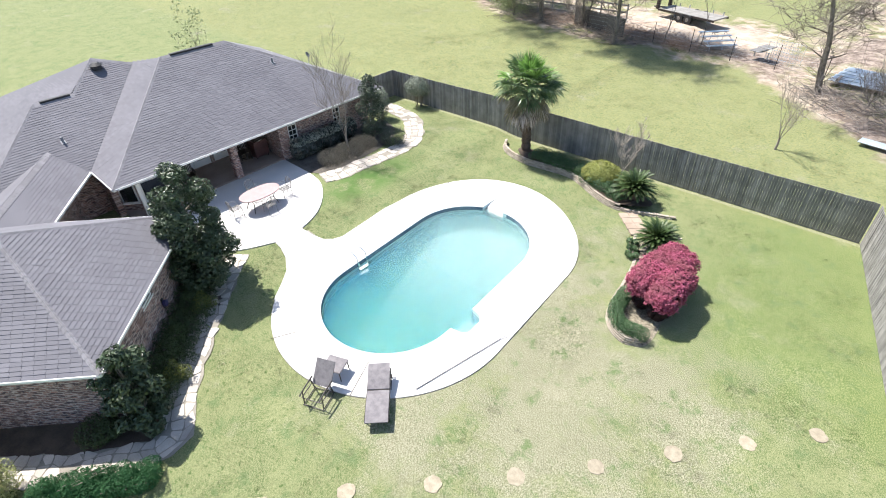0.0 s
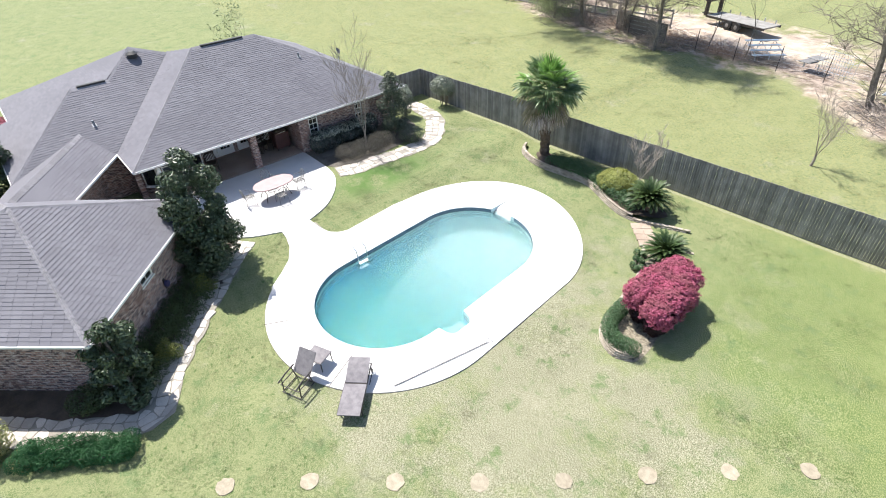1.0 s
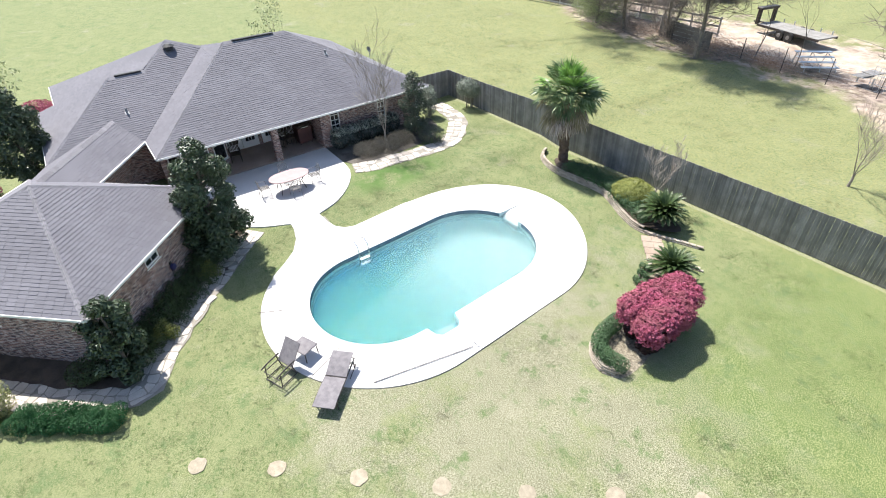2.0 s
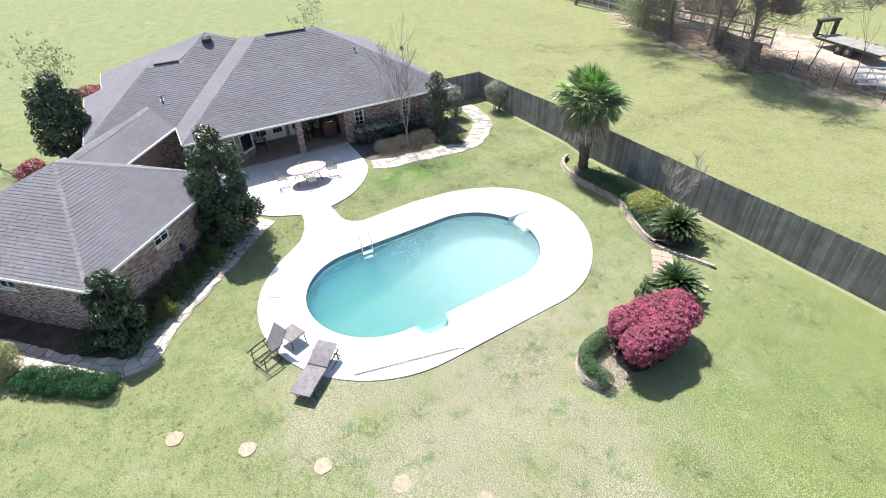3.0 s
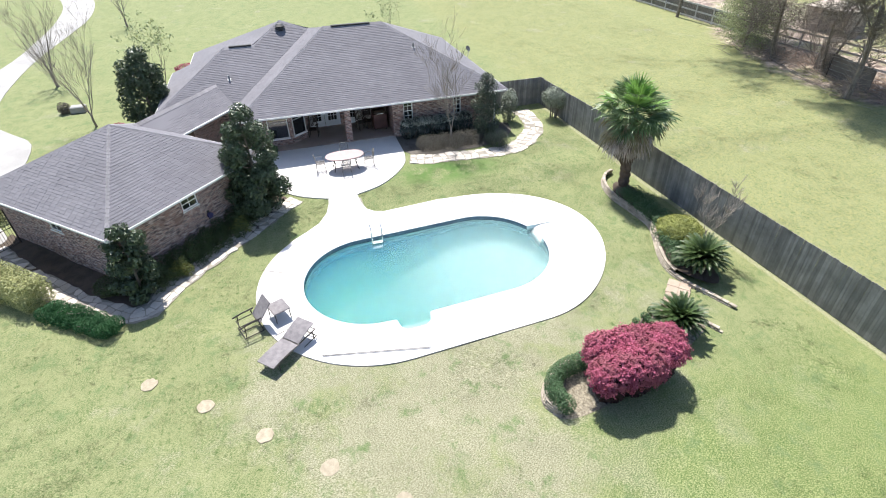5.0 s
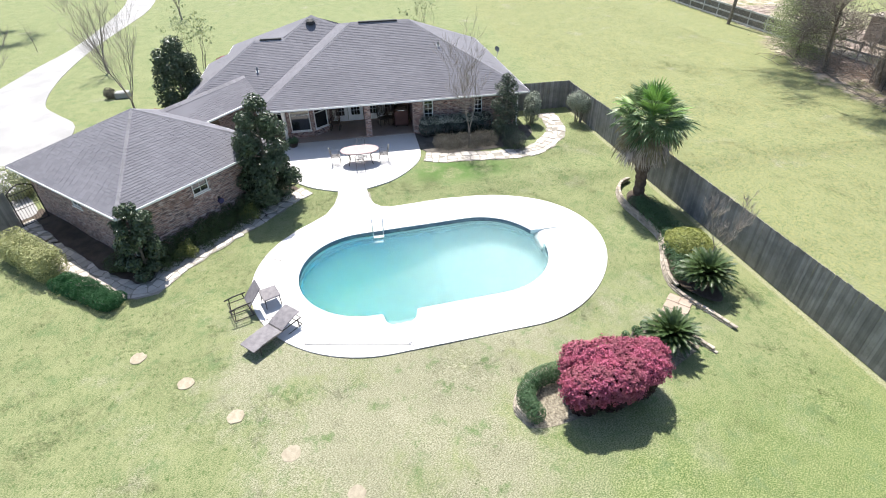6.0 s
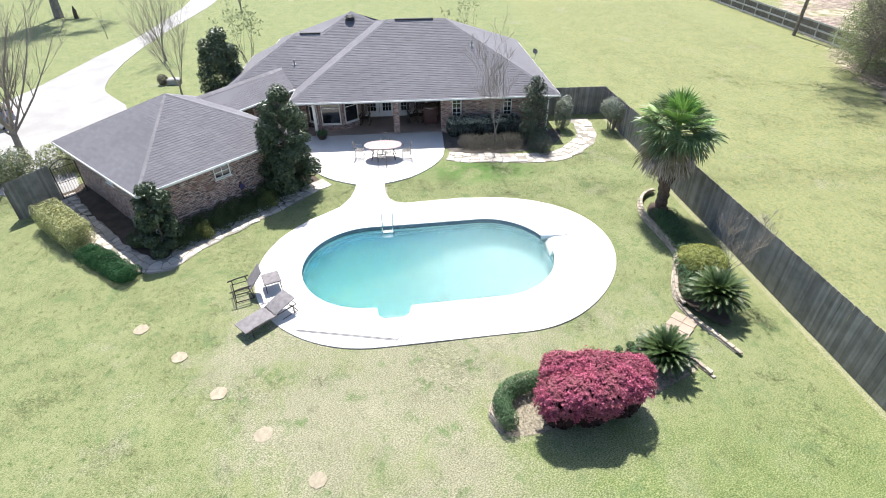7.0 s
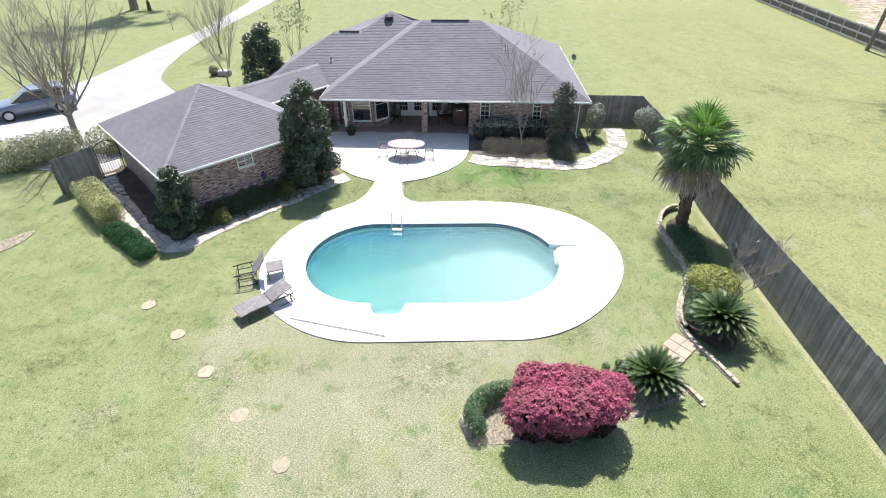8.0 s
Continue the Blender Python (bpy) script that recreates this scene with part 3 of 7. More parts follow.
# the basin: walls, a floor that falls to the deep end, a bench bay and an entry of steps
pool = thing("swimming_pool", "oval in-ground swimming pool of cloudy turquoise water", "swimming pool", (-10.9, 11.0, -2.0), "structure")


def at_pool(shape):
    bmesh.ops.translate(shape, verts=shape.verts[:], vec=(10.9, -11.0, 2.0))
    return shape


def pool_floor(y):
    k = min(1.0, max(0.0, (14.0 - y) / 6.5))
    return -0.95 - 1.0 * k * k * (3 - 2 * k)


def in_bay(x, y):
    return y > 15.86 and -12.2 < x < -11.0 or (x > -8.05 and 9.0 < y < 10.3)


def wall_band(loop, z0, z1, bays=True):
    bm = bmesh.new()
    n = len(loop)
    lo = [bm.verts.new((x, y, z0(y) if callable(z0) else z0)) for x, y in loop]
    hi = [bm.verts.new((x, y, z1)) for x, y in loop]
    for i in range(n):
        if bays or not (in_bay(*loop[i]) or in_bay(*loop[(i + 1) % n])):
            bm.faces.new((lo[i], lo[(i + 1) % n], hi[(i + 1) % n], hi[i]))
    return bm


part("tile_band", at_pool(wall_band(pool_loop(-0.012), -0.15, 0.03, False)), TILE, pool, "dark blue tile band at the waterline")
part("basin_wall", at_pool(wall_band(pool_loop(-0.006), lambda y: pool_floor(y) - 0.1, 0.035)), PLASTER, pool)
part("basin_floor", at_pool(filled([pool_loop(0.05)], lambda x, y: pool_floor(y), None, 0.5)), SUNKPLASTER, pool, smooth=True)
part("water", at_pool(filled([pool_loop(-0.02)], lambda x, y: -0.09)), WATER, pool, "still turquoise water")
pool.children[-1].visible_shadow = False
for share in (0.0, 0.10, 0.23, 0.39, 0.58, 0.80):
    layer = part("cloudy_layer", at_pool(filled([pool_loop(0.03)], lambda x, y: -0.11 + (pool_floor(y) + 0.14) * share, None, 0.5)), TURBID, pool, smooth=True)
    layer.visible_shadow = False
part("bench_seat", at_pool(box(-8.3, 9.12, -1.3, -7.53, 10.16, -0.5, bevel=0.02)), PLASTER, pool)
ledge = bmesh.new()
profile = [(16.76, 0.012), (16.25, 0.004), (15.98, -0.07), (15.80, -0.22), (15.72, -0.9), (16.76, -0.9)]
ends = [[ledge.verts.new((x, y, z)) for y, z in profile] for x in (-12.12, -11.08)]
ledge.faces.new(ends[0])
ledge.faces.new(ends[1][::-1])
for k in range(len(profile)):
    ledge.faces.new((ends[0][k], ends[1][k], ends[1][k - 1], ends[0][k - 1]))
part("entry_step", at_pool(ledge), CONCRETE, pool, "pale concrete entry ledge sloping into the water")

# ---- house, connecting roof and garage ----
G0 = Vector((-12.3, 0.05, 0))
E1, E2 = Vector((-0.68, -0.733, 0)), Vector((-0.733, 0.68, 0))
EAVE, PITCH = 2.5, 0.571


def g(a, b, z):
    """A point by its distances along the garage's two walls from its yard corner."""
    p = G0 + E1 * a + E2 * b
    return Vector((p.x, p.y, z))


def slab(poly, thick=0.12):
    """A roof plane with thickness below it."""
    bm = bmesh.new()
    top = [bm.verts.new(p) for p in poly]
    low = [bm.verts.new(Vector(p) - Vector((0, 0, thick))) for p in poly]
    bm.faces.new(top)
    bm.faces.new(low[::-1])
    for i in range(len(poly)):
        j = (i + 1) % len(poly)
        bm.faces.new((top[i], low[i], low[j], top[j]))
    return bm


ROW, TAB = 0.127, 0.31


def shingle_rows(poly, rng):
    """Rows of shingle tabs on a flat roof plane: yields (origin, along, up, normal, width)."""
    poly = [Vector(p) for p in poly]
    nrm = (poly[1] - poly[0]).cross(poly[2] - poly[0]).normalized()
    if nrm.z < 0:
        nrm.negate()
    along = Vector((-nrm.y, nrm.x, 0)).normalized()
    up = nrm.cross(along)
    if up.z < 0:
        up, along = -up, -along
    o = min(poly, key=lambda p: p.z)
    pts = [((p - o).dot(along), (p - o).dot(up)) for p in poly]
    top = max(v for _, v in pts)
    row = 0
    while row * ROW < top - 0.03:
        v = row * ROW + ROW * 0.5
        cuts = []
        for i in range(len(pts)):
            (u0, v0), (u1, v1) = pts[i], pts[i - 1]
            if (v0 > v) != (v1 > v):
                cuts.append(u0 + (u1 - u0) * (v - v0) / (v1 - v0))
        if len(cuts) >= 2:
            lo, hi = min(cuts), max(cuts)
            u = lo - TAB * ((row % 2) * 0.5 + 0.1 * rng.random())
            while u < hi - 0.02:
                a, b = max(u, lo), min(u + TAB, hi)
                if b - a > 0.04:
                    yield o + along * a + up * (row * ROW), along, up, nrm, b - a
                u += TAB
        row += 1


def tab_geometry(o, along, up, nrm, w, lift):
    """One overlapping tab: its face, butt edge and sides."""
    w -= 0.006
    c = [o + nrm * lift, o + along * w + nrm * lift, o + along * w + up * (ROW + 0.02) + nrm * 0.006, o + up * (ROW + 0.02) + nrm * 0.006,
         o + nrm * 0.001, o + along * w + nrm * 0.001]
    return c, [(0, 1, 2, 3), (4, 5, 1, 0), (0, 3, 4), (5, 2, 1)]


def clad(poly, parent, rng, singles=0):
    """Shingle a roof plane; the first of them as single pieces."""
    verts, faces = [], []
    shared = None
    for o, along, up, nrm, w in shingle_rows(poly, rng):
        lift = 0.015 + 0.008 * rng.random()
        if singles and w > TAB - 0.001:
            if shared is None:
                c, f = tab_geometry(Vector((0, 0, 0)), Vector((1, 0, 0)), Vector((0, 1, 0)), Vector((0, 0, 1)), TAB, 0.019)
                shared = bpy.data.meshes.new("shingle")
                shared.from_pydata(c, [], f)
                shared.materials.append(SHINGLE)
            ob = new("shingle", shared)
            ob.parent = parent
            ob.matrix_basis = parent.matrix_world.inverted() @ Matrix.Translation(o) @ Matrix((along, up, nrm)).transposed().to_4x4()
            singles -= 1
            continue
        c, f = tab_geometry(o, along, up, nrm, w, lift)
        k = len(verts)
        verts += c
        faces += [tuple(i + k for i in q) for q in f]
    tagged(part("shingle_field", (verts, faces), SHINGLE, parent), kind="stuff")


def ridge_caps(a, b, parent, wide=0.17, drop=0.09):
    """Overlapping cap shingles along a hip or ridge."""
    a, b = Vector(a), Vector(b)
    d = (b - a).normalized()
    s = d.cross(Vector((0, 0, 1))).normalized()
    down = s.cross(d).normalized()
    if down.z > 0:
        down.negate()
    n = max(2, int((b - a).length / 0.2))
    verts, faces = [], []
    for i in range(n):
        p, q = a + (b - a) * (i / n), a + (b - a) * ((i + 1.15) / n)
        k = len(verts)
        for c, h in ((p, 0.034), (q, 0.022)):
            verts += [c + s * wide + down * (drop - h + 0.02), c - down * (h + 0.012), c - s * wide + down * (drop - h + 0.02)]
        verts += [p + s * wide + down * drop, p - s * wide + down * drop]
        faces += [(k, k + 1, k + 4, k + 3), (k + 1, k + 2, k + 5, k + 4), (k, k + 6, k + 1), (k + 1, k + 7, k + 2)]
    tagged(part("ridge_cap", (verts, faces), CAP, parent, "paler weathered cap shingles"), kind="stuff")


def fascia(a, b, parent):
    """White gutter board along an eave."""
    a, b = Vector(a), Vector(b)
    d = b - a
    m = Matrix.Translation(a) @ Matrix.Rotation(math.atan2(d.y, d.x), 4, "Z")
    gut = part("gutter", box(0, -0.042, -0.09, d.length, 0.042, 0.006, m=m, bevel=0.012), WHITE, parent, "white painted gutter")
    return gut


def pane_frame(bm, w, h, bars=(), t=0.05, d=0.04):
    add_box(bm, -w / 2, -d, 0, -w / 2 + t, d, h)
    add_box(bm, w / 2 - t, -d, 0, w / 2, d, h)
    add_box(bm, -w / 2 + t, -d, 0, w / 2 - t, d, t)
    add_box(bm, -w / 2 + t, -d, h - t, w / 2 - t, d, h)
    for kind, at in bars:
        if kind == "h":
            add_box(bm, -w / 2 + t, -d * 0.7, at - 0.016, w / 2 - t, d * 0.7, at + 0.016)
        else:
            add_box(bm, at - 0.012, -d * 0.6, t, at + 0.012, d * 0.6, h - t)


def window(name, at, turn, w, h, bars, parent, label, blind=0.0):
    """A framed window set in a wall; local +y is the outside."""
    m = Matrix.Translation(at) @ Matrix.Rotation(turn, 4, "Z")
    bm = bmesh.new()
    pane_frame(bm, w, h, bars)
    bmesh.ops.transform(bm, matrix=m, verts=bm.verts[:])
    win = part(name, bm, WHITE, parent, label)
    part("pane", box(-w / 2 + 0.03, -0.012, 0.03, w / 2 - 0.03, 0.004, h - 0.03, m=m), GLASS, win, "dark reflecting glass")
    part("window_sill", box(-w / 2 - 0.04, -0.03, -0.05, w / 2 + 0.04, 0.09, -0.002, m=m, bevel=0.01), WHITE, win)
    if blind:
        part("blind", box(-w / 2 + 0.06, 0.006, h * (1 - blind), w / 2 - 0.06, 0.012, h - 0.05, m=m), BLIND, win, "cream roller blind half drawn")
    return win


def wall_with_openings(a, b, z0, z1, thick, holes, flip=1):
    """A wall from a to b (its outer face) with rectangular openings (from, to, low, high) cut through."""
    a, b = Vector((*a, 0)), Vector((*b, 0))
    length = (b - a).length
    d = (b - a) / length
    m = Matrix.Translation(a) @ Matrix.Rotation(math.atan2(d.y, d.x), 4, "Z")
    bm = bmesh.new()
    xs = sorted({0.0, length, *[h[0] for h in holes], *[h[1] for h in holes]})
    for x0, x1 in zip(xs, xs[1:]):
        spans = [(z0, z1)]
        for h0, h1, lo, hi in holes:
            if h0 < x1 - 1e-6 and h1 > x0 + 1e-6:
                spans = [(s, e) for q in spans for s, e in ((q[0], min(q[1], lo)), (max(q[0], hi), q[1])) if e - s > 1e-4]
        for s, e in spans:
            add_box(bm, x0, 0, s, x1, thick * flip, e, m=m)
    return bm


house = thing("house", "one-storey red-brown brick house with grey shingled hip roof", "house", (-26, 10, 0.2))
rng = random.Random(4)


def hpart(name, shape, material, parent=None, label=""):
    ob = part(name, shape, material, parent or house, label)
    if parent is None:
        ob.matrix_parent_inverse = house.matrix_world.inverted()
    return ob


roof = hpart("roof", box(-33.5, 4.6, 2.38, -22.6, 18.0, 2.44), SOFFIT, None, "grey asphalt-shingle hip roof, paler on the sunlit hips")
A0, A1, A2 = Vector((-22, 3.97, EAVE)), Vector((-22, 18.65, EAVE)), Vector((-34.2, 18.4, EAVE))
AL, AR = Vector((-27.2, 9.3, 5.5)), Vector((-27.2, 12.65, 5.5))
VF = Vector((-24.45, 3.97, EAVE))
BP = (4.64 - EAVE) / 3.75
V1 = Vector((-28.95, 3.97 + BP * 4.5 * 5.33 / (5.5 - EAVE), EAVE + BP * 4.5))
PK = Vector((-29.75, 7.0, EAVE + BP * 5.3))
PB = Vector((-33.4, 6.9, EAVE + PITCH * (6.9 - 3.97)))
B0, B1, B2 = Vector((-24.45, -0.1, EAVE)), Vector((-28.2, 3.7, 4.64)), Vector((-28.2, 5.35, 4.64))
B3, C1, C2, C3 = Vector((-32.0, -0.1, EAVE)), Vector((-30.5, 0.8, EAVE)), Vector((-36.7, 0.8, EAVE)), Vector((-36.7, 12.0, EAVE))
planes = [
    [A0, A1, AR, AL], [A1, A2, AR], [A2, AL, AR], [A2, PB, AL], [VF, A0, AL, V1], [V1, AL, PB],
    [B0, VF, V1, PK, B2, B1], [B3, B0, B1], [B3, B1, B2, Vector((-32.0, 5.35, EAVE))],
    [C2, C1, B2 + Vector((-0.05, -0.05, 0.03)), PK], [C3, C2, PK],
]
for k, poly in enumerate(planes):
    face = part("roof_plane", slab(poly), SHINGLE, roof)
    face.matrix_parent_inverse = Matrix()
    if k in (0, 1, 4, 5, 6, 7, 9):
        clad(poly, roof, rng)
for a, b in ((A0, AL), (A1, AR), (AL, AR), (B0, B1), (B1, B2), (B2, PK), (PK, V1), (A2, AR)):
    ridge_caps(a, b, roof)
for a, b in ((A0, A1), (A1, A2), (VF, A0), (B0 + Vector((0, 0, 0)), VF), (B3, B0), (C2, C1)):
    fascia(a, b, roof)
for a, b in ((Vector((-27.2, 9.75, 5.57)), Vector((-27.2, 12.0, 5.57))), (Vector((-28.2, 3.95, 4.71)), Vector((-28.2, 5.2, 4.71)))):
    part("ridge_vent", box(a.x - 0.10, a.y, a.z - 0.1, a.x + 0.10, b.y, a.z - 0.005, bevel=0.02), BLACKVENT, roof, "black ridge vent")
bm = bmesh.new()
vx, vy, vz = -29.15, 6.95, 5.22
bmesh.ops.create_cone(bm, cap_ends=True, segments=18, radius1=0.24, radius2=0.22, depth=0.24, matrix=pose(vx, vy, vz + 0.06))
bmesh.ops.create_cone(bm, cap_ends=True, segments=18, radius1=0.30, radius2=0.14, depth=0.12, matrix=pose(vx, vy, vz + 0.2))
part("turbine_vent", bm, BLACKVENT, roof, "round dark metal roof ventilator")
for x, y, z, h in ((-26.08, 3.78, 3.43, 0.26), (-25.3, 14.1, 4.40, 0.24)):
    pipe = part("vent_pipe", tube([(x, y, z - 0.1), (x, y, z + h)], 0.05, 10), BLUEPOLE, roof, "small metal vent pipe")
    part("flashing", box(x - 0.1, y - 0.1, z - 0.01, x + 0.1, y + 0.1, z + 0.03, m=Matrix.Translation((x, y, z)) @ Matrix.Rotation(math.atan(PITCH), 4, "Y") @ Matrix.Translation((-x, -y, -z))), BLUEPOLE, pipe)

# walls
FW = -22.92
hpart("wall_front", wall_with_openings((FW, 12.2), (FW, 18.15), 0.1, 2.4, 0.24, [(0.58, 1.12, 1.05, 2.16), (3.5, 3.98, 1.1, 2.16)], 1), BRICK_Y, None, "red-brown brick wall")
hpart("wall_side", wall_with_openings((FW - 0.242, 18.15), (-33.7, 18.15), 0.1, 2.4, 0.24, [], 1), BRICK_X)
hpart("wall_back", box(-33.7, 4.4, 0.1, -33.46, 17.9, 2.4), BRICK_Y)
hpart("wall_wing", box(-36.2, 1.6, 0.1, -33.8, 11.5, 2.4), BRICK_Y)
hpart("wall_porch_end", box(-25.6, 12.2, 0.1, FW - 0.243, 12.44, 2.4), BRICK_X)
hpart("wall_porch_back", wall_with_openings((-25.55, 7.45), (-25.55, 12.2), 0.1, 2.4, 0.2, [(0.16, 2.02, 0.3, 2.3), (2.2, 4.06, 0.3, 2.3)], 1), BRICK_Y)
hpart("wall_left", box(-32, 0.35, 0.1, -24.95, 0.6, 2.4), BRICK_X)
hpart("wall_link", box(-25.2, 0.6, 0.1, -24.95, 4.2, 2.4), BRICK_Y)
hpart("wall_bay_side", box(-25.75, 4.2, 0.1, -24.0, 4.44, 2.4), BRICK_X)

hpart("downspout", tube([(-22.3, 18.5, 2.38), (-22.6, 18.4, 2.2), (-22.83, 18.24, 2.05), (-22.83, 18.24, 0.35), (-22.6, 18.3, 0.26)], 0.04, 4), WHITE, None, "white downspout")

# porch floor with a low brick edge, posts and ceiling
hpart("porch_floor", box(-25.54, 4.45, 0.1, -22.96, 12.19, 0.28, bevel=0.015), PORCH, None, "brick-paved porch floor in shade")
hpart("porch_ceiling", box(-25.54, 4.45, 2.33, -22.2, 12.19, 2.376), SOFFIT)
hpart("porch_beam", box(-23.1, 4.2, 2.1, -22.86, 12.19, 2.329, bevel=0.01), WHITE)
hpart("brick_post", box(-23.14, 9.46, 0.28, -22.82, 9.8, 2.098, bevel=0.012), BRICK_Y, None, "square brick porch post")
hpart("porch_column", box(-23.05, 5.0, 0.28, -22.89, 5.16, 2.098, bevel=0.012), WHITE, None, "slender white porch column")
hpart("porch_pier", box(-23.12, 12.15, 0.1, -22.8, 12.72, 2.37, bevel=0.01), BRICK_Y, None, "brick pier at the end of the porch")




def house_window(at, turn, w, h, bars, label, blind=0.0):
    win = window("window", Vector(at), turn, w, h, bars, house, label, blind)
    win.matrix_parent_inverse = house.matrix_world.inverted()
    return win


grid = lambda w, h, nx, ny: [("v", -w / 2 + w * i / nx) for i in range(1, nx)] + [("h", h * j / ny) for j in range(1, ny)]
house_window((FW - 0.06, 13.05, 1.06), -math.pi / 2, 0.54, 1.1, grid(0.54, 1.1, 2, 4), "white sash window with small panes")
house_window((FW - 0.06, 15.94, 1.11), -math.pi / 2, 0.48, 1.05, grid(0.48, 1.05, 2, 4), "white sash window with small panes")
# canted bay of three windows at the end of the porch
bay = [(-24.3, 4.46), (-23.62, 5.2), (-23.62, 6.55), (-24.35, 7.45), (-25.54, 7.45)]
for (x0, y0), (x1, y1) in zip(bay, bay[1:]):
    length = math.hypot(x1 - x0, y1 - y0)
    last = length > 1.15 and abs(y1 - y0) < 0.1
    hole = [] if last else [(0.12, length - 0.12, 0.66, 2.2)]
    hpart("bay_wall", wall_with_openings((x0, y0), (x1, y1), 0.281, 2.325, 0.14, hole, 1), BRICK_Y)
    if not last:
        house_window(((x0 + x1) / 2 - 0.05, (y0 + y1) / 2, 0.66), math.atan2(y1 - y0, x1 - x0) + math.pi, length - 0.26, 1.54, [("h", 0.92)], "large white-framed bay window", 0.34 if abs(x1 - x0) < 0.01 else 0.0)
# two pairs of french doors on the porch
for y0 in (7.62, 9.66):
    for k in range(2):
        w = 0.9
        cy = y0 + 0.46 + 0.92 * k
        m = Matrix.Translation((-25.6, cy, 0.3)) @ Matrix.Rotation(-math.pi / 2, 4, "Z")
        bm = bmesh.new()
        pane_frame(bm, w, 1.98, [], 0.2, 0.025)
        add_box(bm, -w / 2 + 0.2, -0.02, 0.2, w / 2 - 0.2, 0.02, 0.34)
        bmesh.ops.transform(bm, matrix=m, verts=bm.verts[:])
        door = hpart("french_door", bm, DOORWHITE, None, "white french door with a tall glazed panel")
        part("pane", box(-w / 2 + 0.19, -0.01, 0.34, w / 2 - 0.19, 0.006, 1.79, m=m), GLASS, door)
        bars = bmesh.new()
        for i in range(1, 3):
            x = -w / 2 + 0.2 + (w - 0.4) * i / 3
            add_box(bars, x - 0.01, 0.008, 0.34, x + 0.01, 0.022, 1.78)
        for i in range(1, 5):
            add_box(bars, -w / 2 + 0.2, 0.009, 0.34 + 0.288 * i - 0.01, w / 2 - 0.2, 0.02, 0.34 + 0.288 * i + 0.01)
        bmesh.ops.transform(bars, matrix=m, verts=bars.verts[:])
        part("muntin", bars, DOORWHITE, door)
        sx = 0.34 if k == 0 else -0.34
        part("door_handle", tube([m @ Vector((sx, 0.03, 0.95)), m @ Vector((sx, 0.06, 0.95)), m @ Vector((sx * 0.75, 0.06, 0.95))], 0.012, 6), IRON, door)

# satellite dish on the far eave
dish = thing("satellite_dish", "small grey satellite dish fixed to the roof edge", "satellite dish", (-29.0, 18.6, 2.32))
part("mast", tube([(0, 0, 0), (0, 0.1, 0.4), (0.02, 0.1, 0.62)], 0.02, 6), GALV, dish)
bm = bmesh.new()
bmesh.ops.create_uvsphere(bm, u_segments=16, v_segments=8, radius=0.5)
bmesh.ops.delete(bm, geom=[v for v in bm.verts if v.co.z > -0.36], context="VERTS")
bmesh.ops.transform(bm, matrix=pose(0.05, 0.1, 0.72, 60, 0, 120) @ Matrix.Translation((0, 0, 0.4)), verts=bm.verts[:])
part("reflector", bm, CHAIRIRON, dish, smooth=True)
part("feed_arm", tube([(0.05, 0.1, 0.6), (0.35, 0.05, 0.8)], 0.012, 5), GALV, dish)

# the connecting roof and its wall
link = thing("breezeway", "low shingled roof that links the garage to the house", "breezeway", (-22.5, 1.2, 0.2))
R0, R1 = Vector((-25.9, 3.05, 3.3)), g(6.2, 6.0, 3.3)
half = 1.42
lp = [[R1 - E1 * half + Vector((0, 0, EAVE - 3.3)), VF + Vector((-0.1, 0, 0.0)), R0, R1], [R0, R0 + E1 * 2.2 + Vector((0, 0, -0.8)), R1 + E1 * 1.5 + Vector((0, 0, -0.8)), R1]]
lroof = part("roof", slab(lp[0]), SHINGLE, link)
lroof.matrix_parent_inverse = link.matrix_world.inverted()
part("roof_plane", slab(lp[1]), SHINGLE, lroof)
clad(lp[0], lroof, rng)
ridge_caps(R1, R0, lroof)
fascia(lp[0][0], VF, lroof)
a, b = R1 - E1 * (half - 1.0), VF + E1 * 1.0
lw = part("wall", wall_with_openings((a.x, a.y), (b.x, b.y), 0.1, 2.42, 0.2, [(2.2, 3.1, 0.25, 2.25)], 1), BRICK_G, link)
lw.matrix_parent_inverse = link.matrix_world.inverted()

# garage
garage = thing("garage", "brick garage with a grey shingled pyramid roof", "garage", tuple(g(4, 4, 0)))
GW1, GW2 = 8.25, 7.6
AP = g(3.75, 3.72, EAVE + PITCH * 3.74)
Q0, Q1, Q2, Q3 = g(0, 0, EAVE), g(GW1, 0, EAVE), g(GW1, GW2, EAVE), g(0, GW2, EAVE)


def gpart(name, shape, material, label=""):
    ob = part(name, shape, material, garage, label)
    ob.matrix_parent_inverse = garage.matrix_world.inverted()
    return ob


groof = gpart("roof", slab([Q0 - Vector((0, 0, 0.05)), Q3 - Vector((0, 0, 0.05)), Q2 - Vector((0, 0, 0.05)), Q1 - Vector((0, 0, 0.05))], 0.06), SOFFIT, "grey asphalt-shingle pyramid roof with paler hips")
for k, poly in enumerate(([Q0, Q3, AP], [Q1, Q0, AP], [Q3, Q2, AP], [Q2, Q1, AP])):
    part("roof_plane", slab(poly, 0.06), SHINGLE, groof)
GROOF_PLANES = ([Q0, Q3, AP], [Q1, Q0, AP], [Q3, Q2, AP], [Q2, Q1, AP])
for q in (Q0, Q1, Q2, Q3):
    ridge_caps(q, AP, groof, 0.16)
for a, b in ((Q0, Q3), (Q1, Q0), (Q3, Q2), (Q2, Q1)):
    fascia(a, b, groof)
IN = 0.42
